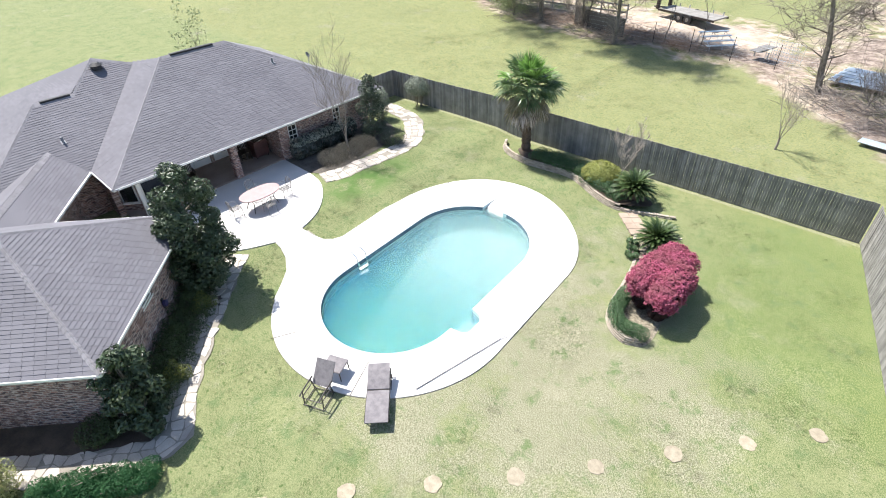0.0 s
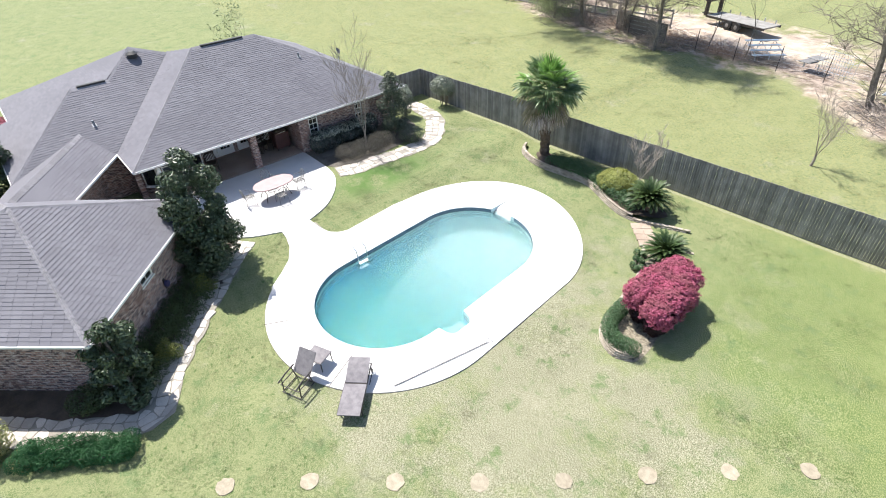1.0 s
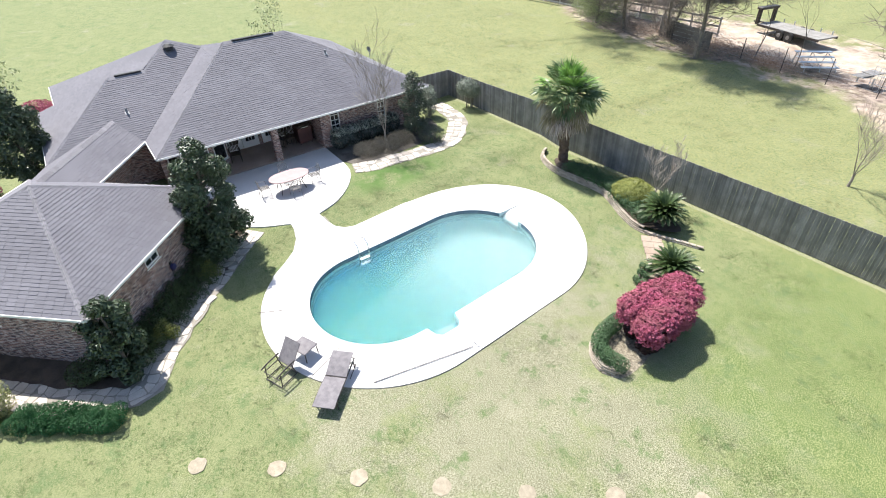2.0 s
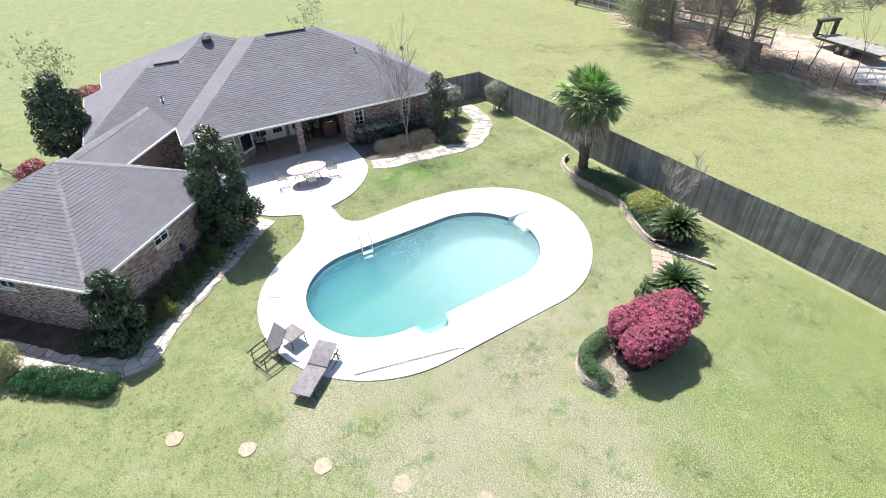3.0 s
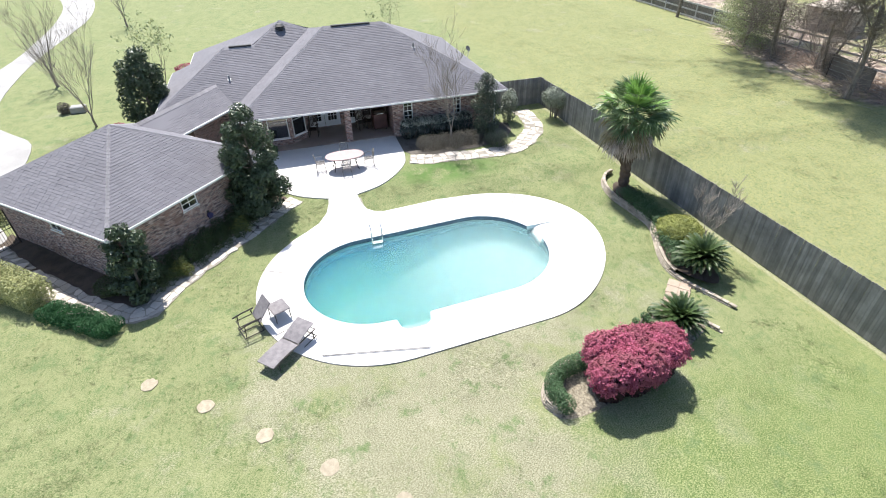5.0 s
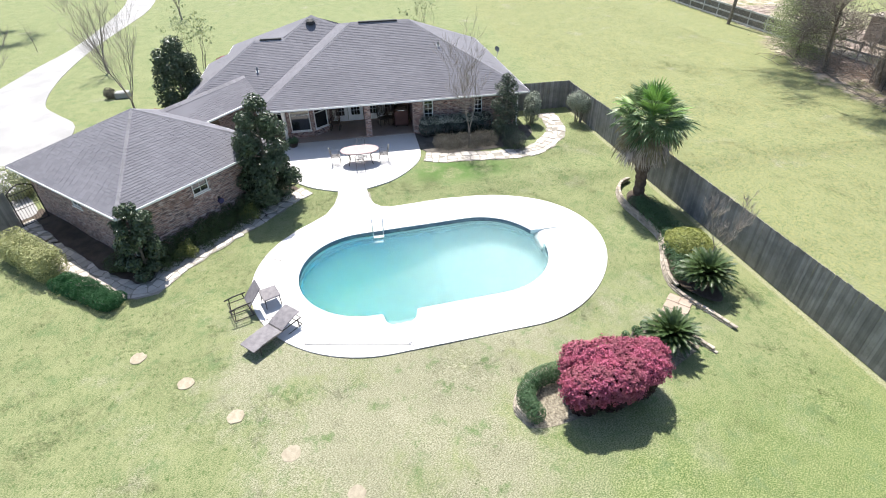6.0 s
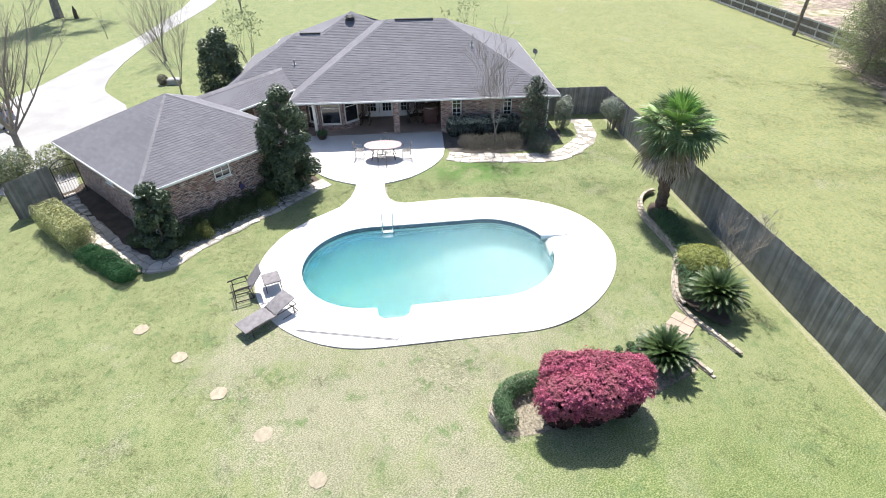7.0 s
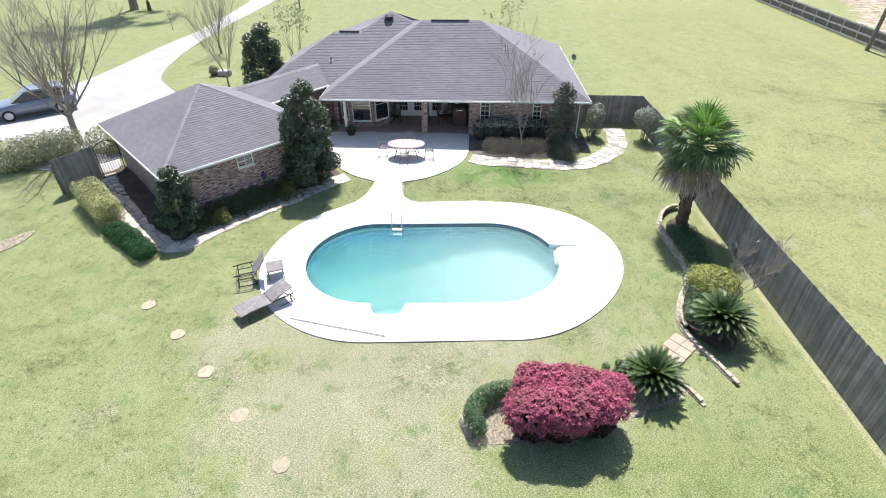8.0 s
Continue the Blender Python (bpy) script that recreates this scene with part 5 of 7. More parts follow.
def fan_palm(at, seed=3):
    r = random.Random(seed)
    palm = thing("palm_tree", "fan palm with a green crown and a skirt of dead fronds", "palm tree", (at[0], at[1], 0.2))
    bm = bmesh.new()
    n = 22
    add_tube(bm, [(0.02 * math.sin(i), 0.02 * math.cos(i * 1.3) - 0.009 * i, -0.28 + i * 0.166) for i in range(n)], [0.23 + 0.05 * (i % 2) - 0.002 * i + (0.05 if i < 2 else 0) for i in range(n)], 10)
    part("trunk", bm, PALMBARK, palm, "rough trunk wrapped in old leaf bases")
    boots = bmesh.new()
    for i in range(60):
        a, z = r.uniform(0, 6.283), r.uniform(0.9, 2.7)
        d, lean = Vector((math.cos(a), math.sin(a), 0)), Vector((0, -0.056 * z, 0))
        add_tube(boots, [tuple(d * 0.2 + lean + Vector((0, 0, z))), tuple(d * 0.36 + lean + Vector((0, 0, z + 0.22)))], [0.05, 0.03], 4)
    part("leaf_bases", boots, PALMBARK, palm)

    def frond(d, start, stalk, blade, droop, mat, name):
        """A stalk and a pleated fan of pointed segments."""
        d = d.normalized()
        side = d.cross(Vector((0, 0, 1))).normalized()
        upv = side.cross(d).normalized()
        hub = start + d * stalk
        verts, faces = [], []
        segs = 24
        b2 = bmesh.new()
        add_tube(b2, [start, start + d * stalk * 0.5 + Vector((0, 0, 0.03)), hub], [0.028, 0.02, 0.014], 4)
        b2.verts.index_update()
        verts = [v.co.copy() for v in b2.verts]
        faces = [tuple(v.index for v in f.verts) for f in b2.faces]
        b2.free()
        fold = r.uniform(0.15, 0.5)
        for i in range(segs):
            a = radians(-118 + 236 * (i + 0.5) / segs)
            w = radians(236 / segs) * 0.44
            ln = blade * (0.74 + 0.26 * math.cos(a * 0.75)) * r.uniform(0.86, 1.08)
            lift = upv * fold * abs(math.sin(a * 0.7))

            def ray(q):
                return (d * math.cos(q) + side * math.sin(q) + lift).normalized()
            c, l, rr = ray(a), ray(a - w), ray(a + w)
            sag = Vector((0, 0, -droop * ln * r.uniform(0.6, 1.6)))
            cup = upv * 0.035
            k = len(verts)
            verts += [hub, hub + l * ln * 0.55 + cup, hub + c * ln * 0.58, hub + rr * ln * 0.55 + cup, hub + c * ln * 0.82 + sag * 0.4, hub + c * ln + sag + Vector((r.gauss(0, 0.03), r.gauss(0, 0.03), 0))]
            faces += [(k, k + 1, k + 2), (k, k + 2, k + 3), (k + 1, k + 4, k + 2), (k + 2, k + 4, k + 3), (k + 1, k + 5, k + 4), (k + 4, k + 5, k + 3)]
        part(name, (verts, faces), mat, palm)

    def ring(count, el_lo, el_hi, z, stalk, blade, droop, mats, name, turn):
        for i in range(count):
            el = radians(r.uniform(el_lo, el_hi))
            a = 2.39996 * i + turn + r.uniform(-0.25, 0.25)
            d = Vector((math.cos(a) * math.cos(el), math.sin(a) * math.cos(el), math.sin(el)))
            frond(d, Vector((0.0, -0.2, z + r.uniform(-0.12, 0.12))), r.uniform(*stalk), r.uniform(*blade), droop * r.uniform(0.6, 1.4), r.choice(mats), name)

    ring(8, 52, 86, 3.72, (0.45, 0.7), (0.85, 1.0), 0.05, (PALMGREEN,), "frond", 0.0)
    ring(14, 16, 50, 3.6, (0.7, 1.0), (0.9, 1.1), 0.12, (PALMGREEN, PALMOLD), "frond", 0.7)
    ring(16, -14, 14, 3.5, (0.75, 1.05), (0.9, 1.08), 0.2, (PALMOLD, PALMOLD, PALMFADE), "frond", 1.6)
    ring(12, -30, -8, 3.35, (0.7, 0.95), (0.75, 0.95), 0.35, (PALMOLD, PALMFADE, PALMFADE), "fading_frond", 0.3)
    ring(64, -78, -26, 2.95, (0.5, 0.88), (0.5, 0.8), 0.45, (PALMDEAD, PALMDEAD, PALMDEAD, PALMFADE), "dead_frond", 0.5)
    return palm


def sago_palm(at, size, seed, label):
    r = random.Random(seed)
    sago = thing("sago_palm", label, "sago palm", (at[0], at[1], at[2]), group="sago palms in the beds")
    bm = bmesh.new()
    add_tube(bm, [(0, 0, -0.1), (0, 0, 0.2), (0, 0, 0.42)], [0.2, 0.22, 0.12], 9)
    part("trunk", bm, PALMBARK, sago)
    for i in range(92):
        t = (i / 91) ** 0.8
        el = radians(80 - 66 * t + r.uniform(-5, 5))
        a = 2.39996 * i
        h = Vector((math.cos(a), math.sin(a), 0))
        ln = size * r.uniform(0.85, 1.08)
        rib = []
        for k in range(7):
            s = k / 6
            e = el - radians(46) * s * s
            q = (rib[-1] if rib else Vector((0, 0, 0.42))) + (h * math.cos(e) + Vector((0, 0, math.sin(e)))) * (ln / 6 if rib else 0.05)
            rib.append(q)
        verts, faces = [], []
        for k in range(38):
            s = 0.12 + 0.88 * k / 38
            j = min(int(s * 6), 5)
            p = rib[j] + (rib[j + 1] - rib[j]) * (s * 6 - j)
            d = (rib[j + 1] - rib[j]).normalized()
            side = d.cross(Vector((0, 0, 1))).normalized() if abs(d.z) < 0.98 else Vector((-h.y, h.x, 0))
            up = side.cross(d)
            w = ln * 0.135 * math.sin(math.pi * min(1, 0.15 + 0.85 * s)) ** 0.6
            for sg in (1, -1):
                tip = p + side * sg * w + d * w * 0.9 + up * w * 0.3
                b = len(verts)
                verts += [p - d * 0.015, p + d * 0.015, tip]
                faces.append((b, b + 1, b + 2))
        b = len(verts)
        for k in range(7):
            verts += [rib[k] + Vector((-h.y, h.x, 0)) * 0.012, rib[k] - Vector((-h.y, h.x, 0)) * 0.012]
        faces += [(b + 2 * k, b + 2 * k + 1, b + 2 * k + 3, b + 2 * k + 2) for k in range(6)]
        part("frond", (verts, faces), SAGO, sago)


def stone_wall(name, line, courses, label, seed, full=1.0):
    """A low dry wall of split blocks in courses along a curve, each a block of its own; past the share "full" of its run it steps down to two courses."""
    r = random.Random(seed)
    pts = [Vector(p).to_3d() for p in rounded(line, 10, False)]
    wall = thing(name, label, "garden wall", (pts[0].x, pts[0].y, 0), "structure")
    run = [0.0]
    for a, b in zip(pts, pts[1:]):
        run.append(run[-1] + (b - a).length)
    blocks = []
    for k in range(4):
        blk = box(-0.125, -0.06, 0, 0.125, 0.06, 0.072, bevel=0.012)
        for v in blk.verts:
            v.co += Vector((r.uniform(-1, 1), r.uniform(-1, 1), r.uniform(-0.6, 0.6))) * 0.008
        me = bpy.data.meshes.new("wall_block")
        blk.to_mesh(me)
        blk.free()
        me.materials.append(WALLSTONE)
        blocks.append(me)
    for c in range(courses):
        s = 0.13 + 0.13 * (c % 2)
        while s < run[-1] * (full if c > 1 else 1.0) - 0.1:
            i = max(k for k in range(len(run)) if run[k] <= s)
            i = min(i, len(pts) - 2)
            d = (pts[i + 1] - pts[i]).normalized()
            p = pts[i] + d * (s - run[i]) + Vector((-d.y, d.x, 0)) * (0.02 * c)
            ob = new("wall_block", r.choice(blocks))
            ob.parent = wall
            ob.matrix_basis = pose(p.x - pts[0].x, p.y - pts[0].y, c * 0.076 - 0.02, r.uniform(-2, 2), r.uniform(-2, 2), math.degrees(math.atan2(d.y, d.x)) + r.uniform(-4, 4))
            s += 0.262 + r.uniform(-0.01, 0.014)

# ---- trees and shrubs of the yard ----
leafy_tree("magnolia_tree", "dense dark green magnolia at the corner of the patio", (-16.75, 4.75), 4.8, 1.36, MAGNOLIA, 17000, 0.155, 11, 0.08, 0.36)
leafy_tree("magnolia_tree", "low dark green magnolia at the garage corner", (-12.28, 0.44), 3.05, 0.92, MAGNOLIA, 6400, 0.15, 12, 0.07, 0.45, 0.06)
leafy_tree("magnolia_tree", "round dark green magnolia behind the garage", (-27.4, -0.95), 4.9, 1.5, MAGNOLIA, 10000, 0.19, 13, 0.2, 0.4)
leafy_tree("holly_tree", "narrow dark holly in front of the house wall", (-21.2, 17.1), 3.7, 0.95, HOLLY, 4200, 0.13, 14, 0.08, 0.6, 0.05)
vase_tree("crape_myrtle", "leafless fine-twigged crape myrtle by the house", (-21.05, 15.05), 5.6, 0.8, 0.06, 21, TWIG, 3, 4, (0.05, -0.05), "", 0.24)
vase_tree("bare_sapling", "small leafless twiggy sapling in the raised bed", (-8.4, 21.35), 2.7, 1.0, 0.026, 22, PALEBARK, 4, 4, (0.1, 0.05), "", 0.55)
fan_palm((-13.78, 21.38))
sago_palm((-7.2, 20.45, 0.2), 1.02, 31, "dark green sago palm in the raised bed")
sago_palm((-4.84, 17.75, 0.03), 0.92, 32, "dark green sago palm beside the steps")


def azalea(at, lobes, clusters, seed):
    """A clipped azalea: sprays of blossom over the upper faces of overlapping lobes, stems and leaves coloured dark for
    shade below.
    """
    r = random.Random(seed)
    ob = thing("azalea_bush", "large clipped azalea covered in crimson-pink blossom", "bush", (at[0], at[1], 0.03))
    bm = bmesh.new()
    for k in range(16):
        c = lobes[k % len(lobes)]
        q = Vector((c[0] + r.uniform(-0.3, 0.3), c[1] + r.uniform(-0.3, 0.3), c[2]))
        add_tube(bm, [(q.x * 0.5, q.y * 0.7, -0.05), (q.x * 0.7, q.y * 0.85, q.z * 0.5), tuple(q)], [0.03, 0.022, 0.008], 5)
    part("stems", bm, BARK, ob)

    def depth(p):
        return min((abs((p.x - c[0]) / c[3]) ** 2.7 + abs((p.y - c[1]) / c[4]) ** 2.7 + abs((p.z - c[2]) / c[5]) ** 2.7) ** (1 / 2.7) for c in lobes)
    pts, nrm = [], []
    made = 0
    while made < clusters:
        c = r.choice(lobes)
        d = Vector((r.gauss(0, 1), r.gauss(0, 1), r.gauss(0.25, 1))).normalized()
        q = (abs(d.x) ** 2.7 + abs(d.y) ** 2.7 + abs(d.z) ** 2.7) ** (-1 / 2.7)
        p = Vector((c[0] + d.x * q * c[3], c[1] + d.y * q * c[4], c[2] + d.z * q * c[5]))
        if depth(p) < 0.94 or p.z < 0.86 + 0.16 * noise.noise(p * 2.0) + 0.24 * max(0.0, p.y - 0.2):
            continue
        made += 1
        out = Vector((d.x / c[3], d.y / c[4], d.z / c[5])).normalized()
        p += out * (0.06 * noise.noise(p * 1.9) + 0.06 * noise.noise(p * 4.6) + r.uniform(-0.05, 0.06))
        for _ in range(r.randint(8, 20)):
            s = r.uniform(-1, 1)
            pts.append(p + Vector((r.gauss(0, 0.035), r.gauss(0, 0.035), r.gauss(0, 0.03))) + out * 0.03 * s)
            nrm.append((out + Vector((r.gauss(0, 0.5), r.gauss(0, 0.5), r.gauss(0.2, 0.4)))).normalized())
    part("blossom", leaf_mesh(pts, nrm, 0.074, r, 0.5), AZALEA, ob, "crimson-pink blossom in small sprays")
    # core leaves whose near-black colour paints the shade inside the bush
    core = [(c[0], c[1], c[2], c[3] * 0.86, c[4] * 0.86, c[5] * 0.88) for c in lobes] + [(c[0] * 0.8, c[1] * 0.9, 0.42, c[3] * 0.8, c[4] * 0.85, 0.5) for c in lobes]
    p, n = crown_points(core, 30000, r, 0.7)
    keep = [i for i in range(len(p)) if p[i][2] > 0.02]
    part("under_leaves", leaf_mesh([p[i] for i in keep], [n[i] for i in keep], 0.09, r, 0.7), AZALEASHADE, ob, "leaves under the blossom, coloured near black for the shade there")
    return ob


azalea((-3.42, 15.08), [(0.40, -0.98, 1.0, 0.50, 0.60, 0.54), (0.36, -0.15, 1.04, 0.54, 0.76, 0.55), (-0.44, -0.76, 1.0, 0.46, 0.54, 0.52), (-0.38, 0.1, 1.02, 0.56, 0.80, 0.52), (0.06, 0.82, 0.98, 0.58, 0.70, 0.55), (-0.30, 1.1, 0.98, 0.46, 0.52, 0.54)], 2300, 41)
bush("round_shrub", "clipped golden-green dome shrub", (-9.15, 20.95, 0.2), [(0, 0, 0.42, 0.85, 0.85, 0.5), (0.3, 0.2, 0.4, 0.6, 0.6, 0.45), (-0.3, -0.2, 0.4, 0.6, 0.6, 0.42)], DOMELEAF, 9000, 0.07, 42, 0.85)
r = random.Random(43)
bush("ground_cover", "clipped green border shrub behind the low wall", (-9.6, 20.5, 0.18), hedge_run((-9.6, 20.5), (-7.6, 19.95), 0.75, 0.55, r), HEDGEGREEN, 6000, 0.06, 44, 0.8)
bush("ground_cover", "dark green creeping shrub in the palm's shade", (-12.8, 21.0, 0.18), hedge_run((-13.6, 21.0), (-10.1, 21.1), 1.0, 0.5, r) + hedge_run((-13.2, 21.5), (-10.6, 21.5), 0.8, 0.45, r), HEDGEGREEN, 14000, 0.06, 45, 0.8)
bush("ground_cover", "clipped green border shrub at the end of the azalea bed", (-3.35, 12.85, 0.03), [(x + 3.35, y - 12.85, 0.28, 0.28, 0.28, 0.33 + 0.03 * math.sin(7 * x)) for x, y in rounded([(-3.05, 12.78), (-3.45, 12.66), (-3.9, 12.82), (-4.2, 13.2), (-4.32, 13.75), (-4.35, 14.2)], 3, False)], HEDGEGREEN, 13000, 0.05, 46, 0.82)
bush("ground_cover", "clipped green border shrub beside the sago palm", (-5.3, 16.6, 0.03), hedge_run((-4.95, 16.0), (-5.3, 16.9), 0.4, 0.28, r), HEDGEGREEN, 3200, 0.055, 47, 0.82)
bush("clipped_hedge", "clipped hedge with sunlit yellow-green top", (-14.75, -5.35), hedge_box((-14.75, -5.35), (-12.68, -3.0), 1.1, 1.15, r), YELLOWHEDGE, 22000, 0.065, 48, 0.85)
bush("juniper_bush", "low spreading deep green juniper", (-12.1, -2.55), hedge_run((-12.1, -2.55), (-10.45, -0.22), 0.84, 0.5, r, 0.24) + [(0.58 * t + r.uniform(-0.3, 0.3), 0.81 * t + r.uniform(-0.25, 0.25), r.uniform(0.4, 0.62), 0.2, 0.2, 0.12) for t in (0.1, 0.4, 0.7, 1.0, 1.3, 1.6, 1.9, 2.2, 2.5, 2.8)], JUNIPER, 26000, 0.075, 49, 0.7, 40, 0.26)
for k in range(9):
    c = g(-0.05, 0.75 + 0.74 * k, 0)
    blobs = []
    for out, side, z, w in ((-0.28, 0.1, 0.34, 0.36), (0.05, -0.2, 0.32, 0.40), (0.3, 0.22, 0.24, 0.36), (0.52, -0.15, 0.18, 0.32), (0.62 + 0.08 * (k % 3), 0.25, 0.13, 0.26)):
        q = E2 * (side + r.uniform(-0.1, 0.1)) - E1 * (out + r.uniform(-0.05, 0.05))
        blobs.append((q.x, q.y, z + r.uniform(-0.05, 0.08), w, w, z + 0.06))
    bush("border_shrub", "dark leafy shrub in the shaded bed along the garage", (c.x, c.y), blobs, SHADEGREEN, 3400, 0.06, 50 + k, 0.6, group="shrubs along the garage")
for k, (a, b, h) in enumerate(((-0.62, 1.75, 0.72), (-0.55, 5.0, 0.66))):
    c = g(a, b, 0)
    bush("golden_shrub", "small golden-green shrub at the edge of the garage bed", (c.x, c.y), [(0, 0, h * 0.5, 0.30, 0.32, h * 0.5), (0.18, 0.24, h * 0.42, 0.24, 0.26, h * 0.4), (-0.16, 0.1, h * 0.7, 0.15, 0.15, h * 0.36), (0.1, -0.28, h * 0.36, 0.22, 0.2, h * 0.34)], GOLDEN, 1500, 0.06, 157 + k, 0.6, group="golden shrubs by the path")
c = g(0.95, -0.1, 0)
bush("border_shrub", "dark leafy shrub beside the path at the garage corner", (c.x, c.y), [(0, 0, 0.32, 0.6, 0.6, 0.34), (0.2, 0.25, 0.3, 0.4, 0.4, 0.3)], SHADEGREEN, 2600, 0.07, 59, 0.6, group="shrubs along the garage")
for k, (x, y, w) in enumerate(((-20.65, 13.7, 0.82), (-20.55, 14.75, 0.82), (-20.7, 15.8, 0.78), (-19.8, 17.25, 0.64))):
    h = 0.34 if k < 3 else 0.46
    bush("dormant_shrub" if k < 3 else "round_shrub", "rounded brown dormant shrub" if k < 3 else "dark round evergreen shrub beside the flagstone path", (x, y), [(0, 0, h, w, w, h * 1.24), (0.25, 0.3, h * 0.97, w * 0.6, w * 0.6, h * 1.18), (-0.25, -0.3, h * 0.97, w * 0.6, w * 0.6, h * 1.18)], DORMANT if k < 3 else HOLLY, 5600, 0.06, 60 + k, 0.6, 16, 0.25, group="dormant shrubs by the house" if k < 3 else "")
for k in range(4):
    hedge = bush("evergreen_shrub", "dark glossy evergreen hedge shrub under the windows", (-22.35, 13.1 + 0.95 * k), [(0, -0.25, 0.56, 0.45, 0.45, 0.6), (0, 0.3, 0.58, 0.45, 0.45, 0.6)], GLINTLEAF, 3600, 0.085, 70 + k, 0.75, group="hedge under the windows")
    # extra pale leaves on top paint the sun's glints on the glossy foliage
    rr = random.Random(170 + k)
    p, n = crown_points([(0, -0.25, 0.95, 0.46, 0.42, 0.24), (0, 0.3, 0.97, 0.46, 0.42, 0.24)], 620, rr, 0.8)
    tagged(part("top_foliage", leaf_mesh(p, n, 0.085, rr), GLINTTIPS, hedge, "pale leaves painted as sun glints on the hedge top"), kind="stuff")
bush("corner_shrub", "tall grey-green shrub at the house corner", (-22.95, 19.2), [(0, 0, 0.6, 0.5, 0.5, 0.6), (0.05, 0, 1.2, 0.55, 0.55, 0.6), (-0.1, 0.1, 1.5, 0.4, 0.4, 0.45)], GREYSHRUB, 3200, 0.09, 75, 0.6)
bush("fence_shrub", "open grey-green shrub by the board fence", (-22.5, 21.95), [(0, 0, 1.3, 0.75, 0.75, 0.62), (0.3, 0.2, 1.15, 0.5, 0.5, 0.5), (-0.3, -0.2, 1.2, 0.5, 0.5, 0.5)], GREYSHRUB, 3400, 0.09, 76, 0.5, 10)
bush("drive_hedge", "pale green hedge beside the driveway", (-17.3, -11.4), hedge_run((-17.3, -11.4), (-19.2, -8.9), 1.7, 1.5, r), GREYLEAF, 9000, 0.12, 77, 0.8)
bush("drive_hedge", "pale green hedge behind the gate", (-19.6, -7.4), [(0, 0, 0.7, 0.9, 0.9, 0.8), (-0.5, 0.7, 0.7, 0.8, 0.8, 0.8)], GREYLEAF, 3800, 0.12, 78, 0.8)

# stepping stones across the lawn
for k, (x, y, s) in enumerate(((-7.65, 1.25, 0.27), (-6.3, 2.98, 0.26), (-4.78, 4.62, 0.27), (-3.28, 6.23, 0.28), (-1.86, 7.85, 0.25), (-0.5, 9.57, 0.27), (2.21, 12.73, 0.25), (0.85, 11.2, 0.25))):
    rr = random.Random(80 + k)
    loop = [(x + math.cos(a) * s * rr.uniform(0.80, 1.0), y + math.sin(a) * s * rr.uniform(0.80, 1.0)) for a in (i * 6.283 / 16 for i in range(16))]
    tagged(part("stepping_stone", filled([loop], 0.018, -0.08), STEPSTONE), "round tan stepping stone sunk in the lawn", "stepping stone", "stepping stones across the lawn")

# brick steps between the two beds
steps = thing("garden_steps", "pale paved garden steps between the raised beds", "garden steps", (-6.3, 19.2, 0.0), "structure")
for k in range(4):
    for j in range(2):
        part("paver", box(-0.2, -0.2, -0.05, 0.2, 0.2, 0.045 + 0.012 * k, m=pose(-0.62 + 0.31 * k + 0.3 * j, -0.02 - 0.30 * k + 0.27 * j, 0, 0, 0, 42), bevel=0.012), SAND, steps)

# ---- furniture ----
def sun_lounger(rise, label):
    """A woven chaise: seat, a back hinged up by rise degrees, and a dark tube frame on four legs. The back is towards +y."""
    ob = thing("sun_lounger", label, "sun lounger", group="poolside loungers")
    w = 0.33

    def sheet(pts, name):
        bm = bmesh.new()
        rows = [[bm.verts.new((s * w, y, z)) for s in (-1, -0.5, 0, 0.5, 1)] for y, z in pts]
        for a, b in zip(rows, rows[1:]):
            for i in range(4):
                bm.faces.new((a[i], a[i + 1], b[i + 1], b[i]))
        ext = bmesh.ops.extrude_face_region(bm, geom=bm.faces[:])["geom"]
        bmesh.ops.translate(bm, verts=[v for v in ext if isinstance(v, bmesh.types.BMVert)], vec=(0, 0, -0.035))
        return part(name, bm, WICKER, ob)
    sheet([(-0.98, 0.33), (-0.6, 0.36), (-0.2, 0.36), (0.12, 0.335)], "seat")
    c, sn = math.cos(radians(rise)), math.sin(radians(rise))
    sheet([(0.16 + c * d - 0.0, 0.35 + sn * d + b) for d, b in ((0.0, 0.0), (0.3, 0.03), (0.58, 0.03), (0.82, 0.0))], "backrest")
    for s in (-1, 1):
        x = s * w
        part("side_rail", tube([(x, -0.95, 0.30), (x, -0.3, 0.325), (x, 0.15, 0.315), (x, 0.95, 0.31)], 0.022, 6), IRON, ob)
        part("backrest_support", tube([(x * 0.9, 0.16 + c * 0.5, 0.33 + sn * 0.5), (x * 0.9, 0.16 + c * 0.5 + 0.12, 0.31)], 0.013, 5), IRON, ob)
        for y in (-0.75, 0.82):
            part("leg", tube([(x, y, 0.31), (x * 1.03, y, 0.0)], 0.02, 6), IRON, ob)
        part("foot_rail", tube([(x * 1.03, 0.35, 0.02), (x * 1.03, 0.95, 0.02)], 0.016, 5), IRON, ob)
    for y, z in ((0.14, 0.32), (0.95, 0.31), (0.95, 0.02), (-0.95, 0.3)):
        part("cross_bar", tube([(-w, y, z), (w, y, z)], 0.016, 5), IRON, ob)
    return ob


sun_lounger(17, "brown woven resin sun lounger with a low raised back").matrix_world = pose(-7.75, 5.42, 0.03, 0, 0, 45)


